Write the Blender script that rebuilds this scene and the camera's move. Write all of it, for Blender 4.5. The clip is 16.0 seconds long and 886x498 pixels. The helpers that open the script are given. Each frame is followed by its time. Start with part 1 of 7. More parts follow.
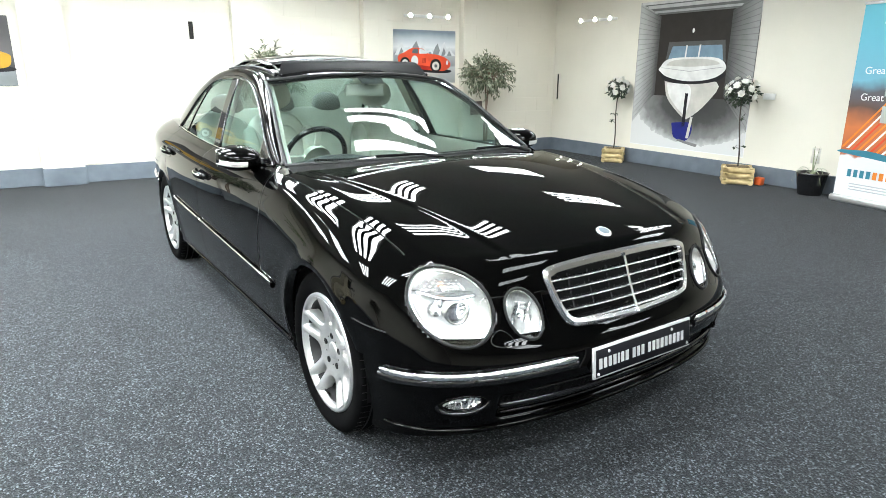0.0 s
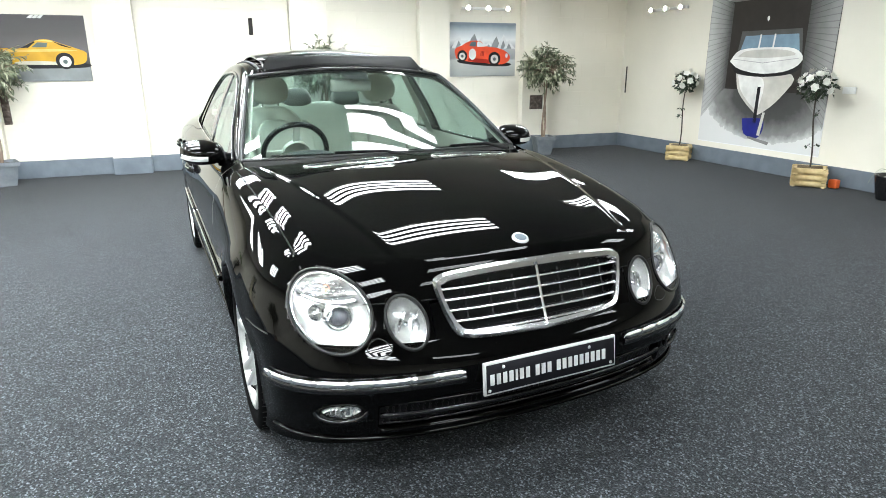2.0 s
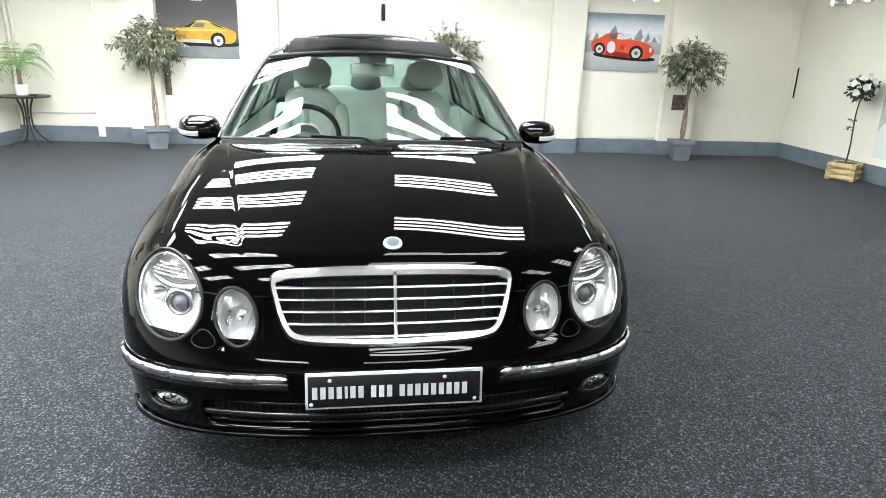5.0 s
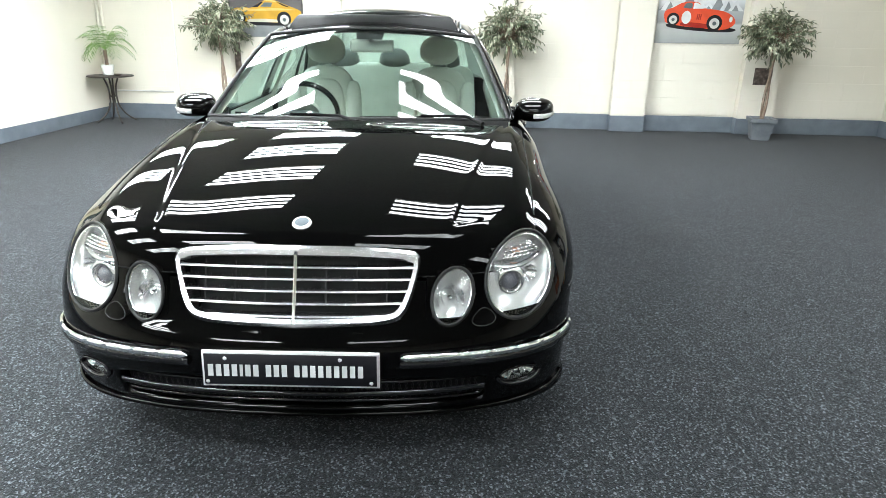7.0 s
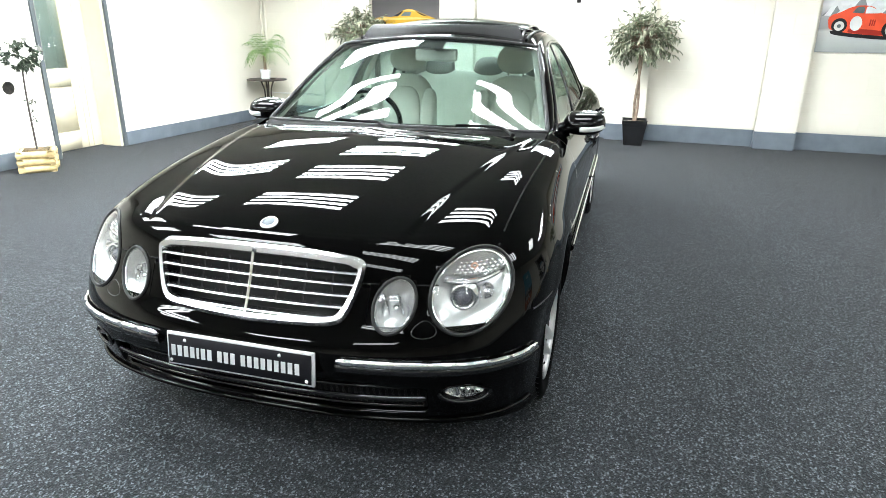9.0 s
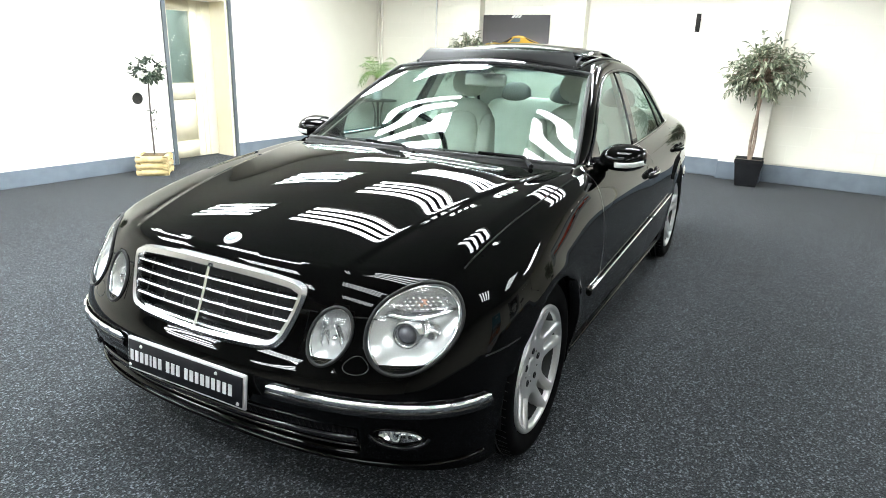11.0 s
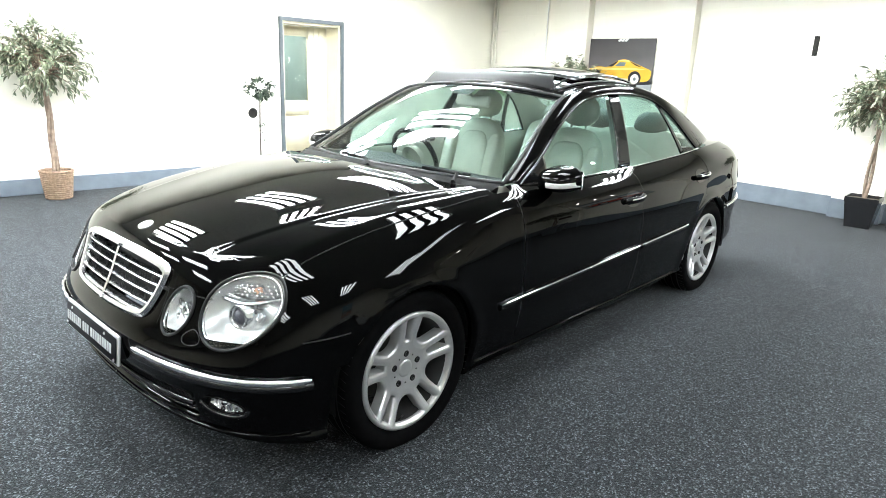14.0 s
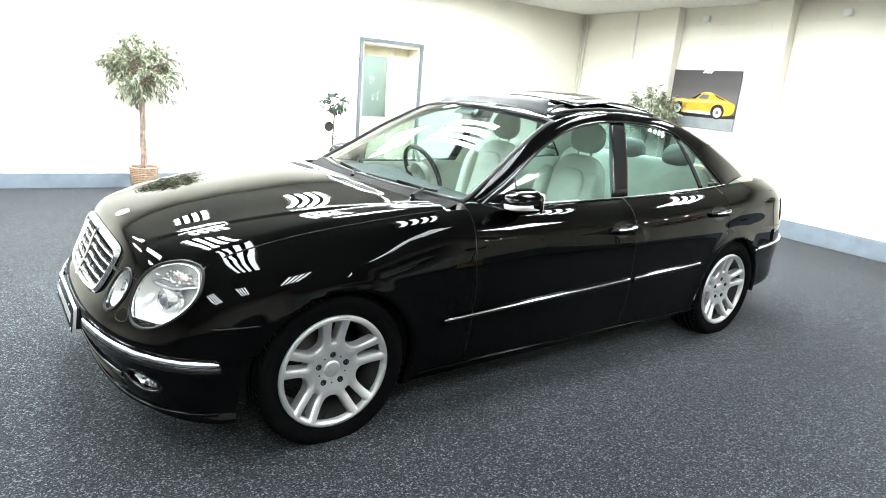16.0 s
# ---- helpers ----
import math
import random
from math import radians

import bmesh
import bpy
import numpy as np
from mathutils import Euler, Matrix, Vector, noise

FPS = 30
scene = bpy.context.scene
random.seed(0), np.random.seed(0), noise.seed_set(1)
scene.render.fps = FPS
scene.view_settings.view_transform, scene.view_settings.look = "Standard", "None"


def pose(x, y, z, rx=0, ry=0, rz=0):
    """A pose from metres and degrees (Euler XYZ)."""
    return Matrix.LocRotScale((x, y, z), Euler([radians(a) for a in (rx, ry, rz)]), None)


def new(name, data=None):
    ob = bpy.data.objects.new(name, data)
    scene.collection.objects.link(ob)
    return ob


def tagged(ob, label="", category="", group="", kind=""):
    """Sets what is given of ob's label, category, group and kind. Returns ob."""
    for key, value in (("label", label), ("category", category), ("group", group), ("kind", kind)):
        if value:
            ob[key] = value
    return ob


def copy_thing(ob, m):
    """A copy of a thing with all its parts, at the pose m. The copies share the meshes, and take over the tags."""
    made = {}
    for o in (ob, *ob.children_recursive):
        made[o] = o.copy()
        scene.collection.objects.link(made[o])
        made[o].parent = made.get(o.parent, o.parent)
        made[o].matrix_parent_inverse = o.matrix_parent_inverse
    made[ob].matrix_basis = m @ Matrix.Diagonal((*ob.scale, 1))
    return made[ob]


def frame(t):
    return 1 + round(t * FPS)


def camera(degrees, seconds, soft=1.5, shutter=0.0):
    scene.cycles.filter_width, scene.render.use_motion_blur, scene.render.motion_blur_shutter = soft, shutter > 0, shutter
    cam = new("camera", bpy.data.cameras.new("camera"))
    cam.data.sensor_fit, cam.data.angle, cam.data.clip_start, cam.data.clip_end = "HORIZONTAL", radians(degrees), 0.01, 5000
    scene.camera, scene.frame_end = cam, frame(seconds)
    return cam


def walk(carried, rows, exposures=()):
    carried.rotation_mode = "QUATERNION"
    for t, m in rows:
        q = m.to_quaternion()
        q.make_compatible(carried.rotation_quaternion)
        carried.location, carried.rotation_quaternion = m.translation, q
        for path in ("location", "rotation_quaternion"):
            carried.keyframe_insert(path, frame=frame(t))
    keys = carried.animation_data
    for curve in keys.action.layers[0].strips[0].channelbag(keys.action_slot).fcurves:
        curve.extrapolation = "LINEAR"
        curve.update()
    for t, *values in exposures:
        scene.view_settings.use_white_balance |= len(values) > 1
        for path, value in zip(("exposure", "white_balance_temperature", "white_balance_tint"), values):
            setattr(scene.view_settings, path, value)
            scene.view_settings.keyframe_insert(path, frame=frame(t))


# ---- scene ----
cam = camera(70.17, 16.0, soft=0.65)
ROWS = [
    (0.0, 2.135, -1.7648, 1.3796, 74.181, -0.218, 56.06),
    (0.5, 2.184, -1.6298, 1.3701, 74.138, 0.582, 56.663),
    (1.0, 2.2349, -1.4268, 1.3809, 73.391, -1.896, 58.915),
    (1.5, 2.2871, -1.3047, 1.3874, 73.393, 0.153, 61.599),
    (2.0, 2.3803, -1.138, 1.3889, 73.572, 0.161, 64.817),
    (2.5, 2.4541, -0.9929, 1.3811, 72.609, 0.331, 68.32),
    (3.0, 2.4732, -0.8142, 1.3729, 71.969, -0.372, 71.033),
    (3.5, 2.4653, -0.6137, 1.3835, 72.349, -1.536, 73.051),
    (6.0, 2.458, 0.1249, 1.3769, 71.568, -1.142, 86.828),
    (6.5, 2.4262, 0.2578, 1.3834, 70.778, -0.903, 88.16),
    (7.0, 2.4289, 0.4486, 1.3855, 70.401, -0.768, 90.736),
    (7.5, 2.4569, 0.6392, 1.3895, 70.164, -1.936, 94.707),
    (8.0, 2.4338, 0.8011, 1.385, 69.988, -0.189, 96.897),
    (8.5, 2.3684, 0.976, 1.3947, 70.001, -1.343, 101.436),
    (9.0, 2.3213, 1.0784, 1.4039, 70.809, -0.556, 105.948),
    (11.5, 1.9283, 1.6792, 1.3995, 72.96, -2.506, 120.943),
    (12.0, 1.8833, 1.8678, 1.4042, 73.24, -2.841, 123.638),
    (12.5, 1.8445, 2.0441, 1.4128, 73.462, -3.124, 126.251),
    (13.0, 1.7555, 2.2007, 1.414, 73.83, -2.436, 128.785),
    (13.5, 1.6302, 2.3501, 1.426, 73.928, -3.969, 131.623),
    (14.0, 1.5348, 2.4486, 1.4271, 74.172, -2.369, 133.432),
    (14.5, 1.4437, 2.6033, 1.4397, 74.297, -3.195, 135.752),
    (15.0, 1.3452, 2.764, 1.4515, 75.01, -3.223, 138.992),
    (15.5, 1.2317, 2.851, 1.4479, 75.819, -2.954, 141.236),
    (16.0, 1.0653, 2.9562, 1.4453, 75.58, -4.799, 144.263),
]
walk(cam, [(t, pose(x, y, z, rx, ry, rz)) for t, x, y, z, rx, ry, rz in ROWS], exposures=[(0.0, -0.01), (1.0, -0.08), (3.0, -0.11), (6.0, -0.02), (7.5, -0.07), (9.0, 0.10), (11.5, -0.06), (13.0, 0.05), (14.0, 0.28), (15.0, 0.47), (16.0, 0.60)])

# ---- light: a windowless showroom under louvred ceiling fittings; only a faint grey world outside ----
scene.view_settings.exposure = 0.0
world = bpy.data.worlds.new("world")
scene.world = world
world.use_nodes = True
world.node_tree.nodes["Background"].inputs["Color"].default_value = (0.75, 0.8, 0.85, 1)
world.node_tree.nodes["Background"].inputs["Strength"].default_value = 0.15
TUBE_STRENGTH = 97.0

# The car stands at the origin: front axle over x = 0, bonnet towards +x, its left side at +y.
# The room is turned a little against it.
ROOM_TURN = -3.7
ROOM = pose(0, 0, 0, 0, 0, ROOM_TURN)
BACK, LEFT, RIGHT, FRONT, CEIL = -6.85, -5.12, 5.97, 7.2, 2.78


# ---- materials ----
def material(name, color=(0.8, 0.8, 0.8), rough=0.5, metal=0.0, **more):
    m = bpy.data.materials.new(name)
    m.use_nodes = True
    p = m.node_tree.nodes["Principled BSDF"]
    p.inputs["Base Color"].default_value = (*color, 1)
    p.inputs["Roughness"].default_value = rough
    p.inputs["Metallic"].default_value = metal
    for key, value in more.items():
        p.inputs[key.replace("_", " ")].default_value = value
    return m


def nodes_of(m):
    return m.node_tree.nodes, m.node_tree.links, m.node_tree.nodes["Principled BSDF"]


def varied(m, scale, colors, detail=4.0, coords="Object", to="Base Color", bump=0.0, bump_scale=None, distance=0.002):
    """Noise between colours on the base colour, and a noise bump."""
    n, l, p = nodes_of(m)
    tc = n.new("ShaderNodeTexCoord")
    t = n.new("ShaderNodeTexNoise")
    t.inputs["Scale"].default_value, t.inputs["Detail"].default_value = scale, detail
    l.new(tc.outputs[coords], t.inputs["Vector"])
    r = n.new("ShaderNodeValToRGB")
    els = r.color_ramp.elements
    while len(els) < len(colors):
        els.new(0.5)
    for e, (at, c) in zip(els, colors):
        e.position, e.color = at, (*c, 1)
    l.new(t.outputs["Fac"], r.inputs["Fac"])
    l.new(r.outputs["Color"], p.inputs[to])
    if bump:
        t2 = n.new("ShaderNodeTexNoise")
        t2.inputs["Scale"].default_value, t2.inputs["Detail"].default_value = bump_scale or scale, 3
        l.new(tc.outputs[coords], t2.inputs["Vector"])
        b = n.new("ShaderNodeBump")
        b.inputs["Strength"].default_value, b.inputs["Distance"].default_value = bump, distance
        l.new(t2.outputs["Fac"], b.inputs["Height"])
        l.new(b.outputs["Normal"], p.inputs["Normal"])
    return m


def paint_wall(name, color, bump=0.25):
    c = color
    d = tuple(x * 0.93 for x in c)
    return varied(material(name, color, 0.62), 1.3, [(0.3, d), (0.7, c)], bump=bump, bump_scale=90, distance=0.003)


def carpet_material():
    m = material("carpet", (0.06, 0.065, 0.075), 0.95)
    n, l, p = nodes_of(m)
    p.inputs["Specular IOR Level"].default_value = 0.25
    p.inputs["Sheen Weight"].default_value = 0.05
    p.inputs["Sheen Roughness"].default_value = 0.45
    tc = n.new("ShaderNodeTexCoord")
    v = n.new("ShaderNodeTexVoronoi")
    v.inputs["Scale"].default_value = 175
    l.new(tc.outputs["Object"], v.inputs["Vector"])
    sep = n.new("ShaderNodeSeparateColor")
    l.new(v.outputs["Color"], sep.inputs["Color"])
    r = n.new("ShaderNodeValToRGB")
    e = r.color_ramp.elements
    e[0].position, e[0].color = 0.0, (0.0036, 0.0048, 0.0060, 1)
    e[1].position, e[1].color = 1.0, (0.112, 0.126, 0.142, 1)
    for at, c in ((0.45, (0.0070, 0.0086, 0.0104, 1)), (0.66, (0.0155, 0.0182, 0.0214, 1)), (0.84, (0.0320, 0.0368, 0.0420, 1))):
        x = e.new(at)
        x.color = c
    l.new(sep.outputs["Red"], r.inputs["Fac"])
    big = n.new("ShaderNodeTexNoise")
    big.inputs["Scale"].default_value, big.inputs["Detail"].default_value = 0.8, 3
    l.new(tc.outputs["Object"], big.inputs["Vector"])
    mr = n.new("ShaderNodeMapRange")
    mr.inputs["To Min"].default_value, mr.inputs["To Max"].default_value = 0.86, 1.14
    l.new(big.outputs["Fac"], mr.inputs["Value"])
    mx = n.new("ShaderNodeMix")
    mx.data_type, mx.blend_type = "RGBA", "MULTIPLY"
    mx.inputs["Factor"].default_value = 1.0
    l.new(r.outputs["Color"], mx.inputs["A"])
    l.new(mr.outputs["Result"], mx.inputs["B"])
    l.new(mx.outputs["Result"], p.inputs["Base Color"])
    b = n.new("ShaderNodeBump")
    b.inputs["Strength"].default_value, b.inputs["Distance"].default_value = 0.7, 0.004
    l.new(v.outputs["Distance"], b.inputs["Height"])
    l.new(b.outputs["Normal"], p.inputs["Normal"])
    return m


def glass_material(name, tint, rough=0.0, base=0.045):
    """Thin glazing: clear tint, with mirror gloss that grows towards grazing angles."""
    m = bpy.data.materials.new(name)
    m.use_nodes = True
    n, l = m.node_tree.nodes, m.node_tree.links
    n.remove(n["Principled BSDF"])
    tr, gl, lw, mx = (n.new("ShaderNodeBsdfTransparent"), n.new("ShaderNodeBsdfGlossy"), n.new("ShaderNodeLayerWeight"), n.new("ShaderNodeMixShader"))
    tr.inputs["Color"].default_value = (*tint, 1)
    gl.inputs["Roughness"].default_value = rough
    po, ad = n.new("ShaderNodeMath"), n.new("ShaderNodeMath")
    po.operation, ad.operation = "POWER", "MULTIPLY_ADD"
    l.new(lw.outputs["Facing"], po.inputs[0])
    po.inputs[1].default_value = 4.2
    l.new(po.outputs[0], ad.inputs[0])
    ad.inputs[1].default_value, ad.inputs[2].default_value = 0.9 - base, base
    l.new(ad.outputs[0], mx.inputs["Fac"])
    l.new(tr.outputs[0], mx.inputs[1])
    l.new(gl.outputs[0], mx.inputs[2])
    l.new(mx.outputs[0], n["Material Output"].inputs["Surface"])
    return m


def lamp_material(name, color, strength):
    m = bpy.data.materials.new(name)
    m.use_nodes = True
    n, l = m.node_tree.nodes, m.node_tree.links
    n.remove(n["Principled BSDF"])
    e = n.new("ShaderNodeEmission")
    e.inputs["Color"].default_value, e.inputs["Strength"].default_value = (*color, 1), strength
    l.new(e.outputs[0], n["Material Output"].inputs["Surface"])
    return m


def piece_material(name, color, rough, spread=0.02, bump=0.2):
    """A paint whose tone shifts a little from piece to piece."""
    m = material(name, color, rough)
    n, l, p = nodes_of(m)
    oi = n.new("ShaderNodeObjectInfo")
    hv = n.new("ShaderNodeHueSaturation")
    hv.inputs["Color"].default_value = (*color, 1)
    mr = n.new("ShaderNodeMapRange")
    mr.inputs["To Min"].default_value, mr.inputs["To Max"].default_value = 1 - spread, 1.0
    l.new(oi.outputs["Random"], mr.inputs["Value"])
    l.new(mr.outputs["Result"], hv.inputs["Value"])
    tc = n.new("ShaderNodeTexCoord")
    t = n.new("ShaderNodeTexNoise")
    t.inputs["Scale"].default_value, t.inputs["Detail"].default_value = 55, 5
    l.new(tc.outputs["Object"], t.inputs["Vector"])
    b = n.new("ShaderNodeBump")
    b.inputs["Strength"].default_value, b.inputs["Distance"].default_value = bump, 0.004
    l.new(t.outputs["Fac"], b.inputs["Height"])
    l.new(b.outputs["Normal"], p.inputs["Normal"])
    l.new(hv.outputs["Color"], p.inputs["Base Color"])
    return m


CREAM = (0.725, 0.69, 0.60)
M_WALL = paint_wall("cream_wall_paint", CREAM)
M_BLOCK = piece_material("cream_block_paint", CREAM, 0.6)
M_SKIRT = varied(material("blue_grey_skirting_paint", (0.12, 0.145, 0.175), 0.5), 6, [(0.3, (0.10, 0.121, 0.146)), (0.7, (0.135, 0.16, 0.188))], bump=0.2, bump_scale=60)
M_CEIL = varied(material("white_ceiling_tile", (0.8, 0.79, 0.76), 0.9), 40, [(0.35, (0.74, 0.73, 0.70)), (0.6, (0.82, 0.81, 0.78))], bump=0.2, bump_scale=120)
M_TRIM_WHITE = material("white_enamel", (0.78, 0.78, 0.76), 0.4)
M_CARPET = carpet_material()
M_TUBE = lamp_material("lit_tube", (0.93, 1.0, 1.02), TUBE_STRENGTH)
# weaker tubes, strength set to balance the floor brightness on the +y side
M_TUBE_DIM = lamp_material("dim_lit_tube", (0.93, 1.0, 1.02), TUBE_STRENGTH * 0.43)
M_PAINT = material("black_car_paint", (0.0006, 0.0006, 0.0006), 0.008, 0.0, Specular_IOR_Level=0.165)
M_BLACK = material("black_plastic", (0.006, 0.006, 0.0065), 0.5, Specular_IOR_Level=0.3)
M_WIPER = material("matt_black_wiper", (0.004, 0.004, 0.004), 0.8, Specular_IOR_Level=0.15)
M_GLOSSBLACK = material("gloss_black_trim", (0.006, 0.006, 0.007), 0.06)
M_DEFLECTOR = material("satin_black_deflector", (0.006, 0.006, 0.0065), 0.42, Specular_IOR_Level=0.2)
M_RUBBER = varied(material("tyre_rubber", (0.008, 0.008, 0.009), 0.85, Specular_IOR_Level=0.05), 30, [(0.3, (0.0012, 0.0012, 0.0014)), (0.7, (0.0030, 0.0030, 0.0033))], bump=0.15, bump_scale=200)
M_CHROME = material("chrome", (0.9, 0.91, 0.92), 0.05, 1.0)
M_SATIN = material("satin_chrome", (0.75, 0.75, 0.76), 0.2, 1.0)
M_ALLOY = varied(material("silver_alloy_lacquer", (0.62, 0.62, 0.62), 0.34, 0.75, Coat_Weight=0.4, Coat_Roughness=0.06), 400, [(0.3, (0.56, 0.56, 0.56)), (0.7, (0.68, 0.68, 0.68))])
# silver rim barrel with the shade behind the spokes put into its colour
M_BARREL = material("shade_darkened_alloy", (0.045, 0.045, 0.045), 0.5, 0.6)
M_DARKMETAL = material("dark_iron", (0.05, 0.048, 0.045), 0.5, 0.7)
M_REFLECTOR = material("lamp_reflector", (0.78, 0.78, 0.79), 0.12, 0.95)
M_LAMPGREY = material("satin_lamp_bezel", (0.68, 0.68, 0.68), 0.26, 0.6)
M_LENS = glass_material("clear_lamp_lens", (0.96, 0.97, 0.97))
M_GLASS = glass_material("green_tinted_car_glass", (0.53, 0.68, 0.655))
M_WINDSCREEN = glass_material("green_tinted_windscreen", (0.71, 0.81, 0.78), base=0.075)
M_ROOFGLASS = material("dark_roof_glass", (0.006, 0.007, 0.008), 0.03, 0.0, Coat_Weight=1.0, Coat_Roughness=0.01)
M_LEATHER = varied(material("stone_grey_leather", (0.52, 0.50, 0.44), 0.5), 9, [(0.3, (0.46, 0.44, 0.385)), (0.7, (0.55, 0.53, 0.465))], bump=0.18, bump_scale=240, distance=0.001)
M_CABIN = material("stone_grey_cabin_trim", (0.50, 0.49, 0.44), 0.7)
M_DASH = varied(material("dark_dashboard", (0.03, 0.03, 0.032), 0.7), 80, [(0.3, (0.024, 0.024, 0.026)), (0.7, (0.04, 0.04, 0.042))])
M_AMBER = material("smoked_indicator", (0.75, 0.74, 0.72), 0.12, 0.3)
M_RED = material("red_tail_lamp", (0.50, 0.030, 0.035), 0.15, Coat_Weight=0.4)
M_SKIN = material("cabin_floor_carpet", (0.11, 0.105, 0.095), 0.9)
M_REAR_HEAD = material("grey_headrest_cloth", (0.13, 0.125, 0.115), 0.7)


# ---- mesh helpers ----
def mesh_of(name, verts, faces, smooth=True):
    me = bpy.data.meshes.new(name)
    me.from_pydata([tuple(map(float, v)) for v in verts], [], [tuple(f) for f in faces])
    me.validate()
    if smooth:
        me.polygons.foreach_set("use_smooth", [True] * len(me.polygons))
    me.update()
    return me


def thing(name, label, category, m=None, group="", kind=""):
    ob = new(name)
    ob.empty_display_size = 0.1
    if m is not None:
        ob.matrix_basis = m
    return tagged(ob, label, category, group, kind)


def part(name, geo, mat, parent=None, label="", smooth=True, sharp=None):
    """One mesh object from (verts, faces) or a bmesh, under a thing or a part."""
    if isinstance(geo, bmesh.types.BMesh):
        me = bpy.data.meshes.new(name)
        geo.to_mesh(me)
        geo.free()
        if smooth:
            me.polygons.foreach_set("use_smooth", [True] * len(me.polygons))
    else:
        me = mesh_of(name, *geo, smooth=smooth)
    if sharp is not None:
        me.set_sharp_from_angle(angle=radians(sharp))
    me.materials.append(mat)
    ob = new(name, me)
    if parent is not None:
        ob.parent = parent
    return tagged(ob, label)


def joined(*geos):
    V, F = [], []
    for v, f in geos:
        k = len(V)
        V.extend(map(tuple, v))
        F.extend(tuple(i + k for i in x) for x in f)
    return V, F


def moved(geo, m):
    return [tuple(m @ Vector(v)) for v in geo[0]], geo[1]


def mirrored(geo):
    """The same across the car's middle plane."""
    return [(v[0], -v[1], v[2]) for v in geo[0]], [tuple(reversed(f)) for f in geo[1]]


def box(x0, x1, y0, y1, z0, z1, bevel=0.0, seg=2):
    bm = bmesh.new()
    bmesh.ops.create_cube(bm, size=1)
    for v in bm.verts:
        v.co = Vector(((x0 + x1) / 2 + v.co.x * (x1 - x0), (y0 + y1) / 2 + v.co.y * (y1 - y0), (z0 + z1) / 2 + v.co.z * (z1 - z0)))
    if bevel:
        bmesh.ops.bevel(bm, geom=bm.edges[:], offset=bevel, segments=seg, profile=0.5, affect="EDGES", clamp_overlap=True)
    return to_geo(bm)


def to_geo(bm):
    bm.verts.index_update()
    geo = [tuple(v.co) for v in bm.verts], [tuple(v.index for v in f.verts) for f in bm.faces]
    bm.free()
    return geo


def grid(points, closed_u=False, closed_v=False, flip=False):
    """Quads over rows of points."""
    n, m = len(points), len(points[0])
    V = [tuple(p) for row in points for p in row]
    F = []
    for i in range(n if closed_u else n - 1):
        for j in range(m if closed_v else m - 1):
            q = (i * m + j, ((i + 1) % n) * m + j, ((i + 1) % n) * m + (j + 1) % m, i * m + (j + 1) % m)
            F.append(tuple(reversed(q)) if flip else q)
    return V, F


def revolve(profile, seg=48, axis="z", closed=False):
    """Turns (radius, height) pairs about an axis."""
    rows = []
    for k in range(seg):
        a = 2 * math.pi * k / seg
        c, s = math.cos(a), math.sin(a)
        rows.append([(r * c, r * s, h) if axis == "z" else (r * c, h, r * s) for r, h in profile])
    return grid(rows, closed_u=True, closed_v=closed)


def tube(path, radius, seg=10, closed=False, caps=True, flat=1.0):
    """A round bar along points; radius is a number or one for each point."""
    P = [Vector(p) for p in path]
    n = len(P)
    rad = radius if isinstance(radius, (list, tuple)) else [radius] * n
    rows, prev = [], None
    for i in range(n):
        a, b = (P[i - 1], P[(i + 1) % n]) if closed else (P[max(i - 1, 0)], P[min(i + 1, n - 1)])
        t = (b - a).normalized() if (b - a).length > 1e-9 else Vector((0, 0, 1))
        up = prev if prev is not None else (Vector((0, 0, 1)) if abs(t.z) < 0.9 else Vector((1, 0, 0)))
        u = (up - t * up.dot(t)).normalized()
        w = t.cross(u)
        prev = u
        rows.append([P[i] + (u * math.cos(2 * math.pi * k / seg) + w * math.sin(2 * math.pi * k / seg) * flat) * rad[i] for k in range(seg)])
    V, F = grid(rows, closed_u=closed, closed_v=True, flip=True)
    if caps and not closed:
        F = F + [tuple(range(seg)), tuple(reversed(range((n - 1) * seg, n * seg)))]
    return V, F


def spline(keys):
    """A smooth, overshoot-free curve through (at, value) keys (monotone cubic)."""
    keys = sorted(keys)
    X = np.array([k[0] for k in keys], float)
    Y = np.array([k[1] for k in keys], float)
    h = np.diff(X)
    d = np.diff(Y) / h
    m = np.zeros(len(X))
    m[0], m[-1] = d[0], d[-1]
    for i in range(1, len(X) - 1):
        if d[i - 1] * d[i] > 0:
            w1, w2 = 2 * h[i] + h[i - 1], h[i] + 2 * h[i - 1]
            m[i] = (w1 + w2) / (w1 / d[i - 1] + w2 / d[i])

    def at(x):
        x = np.clip(np.asarray(x, float), X[0], X[-1])
        i = np.clip(np.searchsorted(X, x) - 1, 0, len(h) - 1)
        t = (x - X[i]) / h[i]
        return (2 * t**3 - 3 * t**2 + 1) * Y[i] + (t**3 - 2 * t**2 + t) * h[i] * m[i] + (-2 * t**3 + 3 * t**2) * Y[i + 1] + (t**3 - t**2) * h[i] * m[i + 1]

    return at


def catmull(points, sub):
    """Points along a Catmull-Rom curve through points (last axis: coordinates)."""
    P = np.asarray(points, float)
    P = np.concatenate([2 * P[:1] - P[1:2], P, 2 * P[-1:] - P[-2:-1]])
    out = []
    for i in range(1, len(P) - 2):
        a, b, c, d = P[i - 1], P[i], P[i + 1], P[i + 2]
        for k in range(sub):
            t = k / sub
            out.append(0.5 * (2 * b + (c - a) * t + (2 * a - 5 * b + 4 * c - d) * t * t + (3 * b - a - 3 * c + d) * t**3))
    out.append(P[-2])
    return np.array(out)


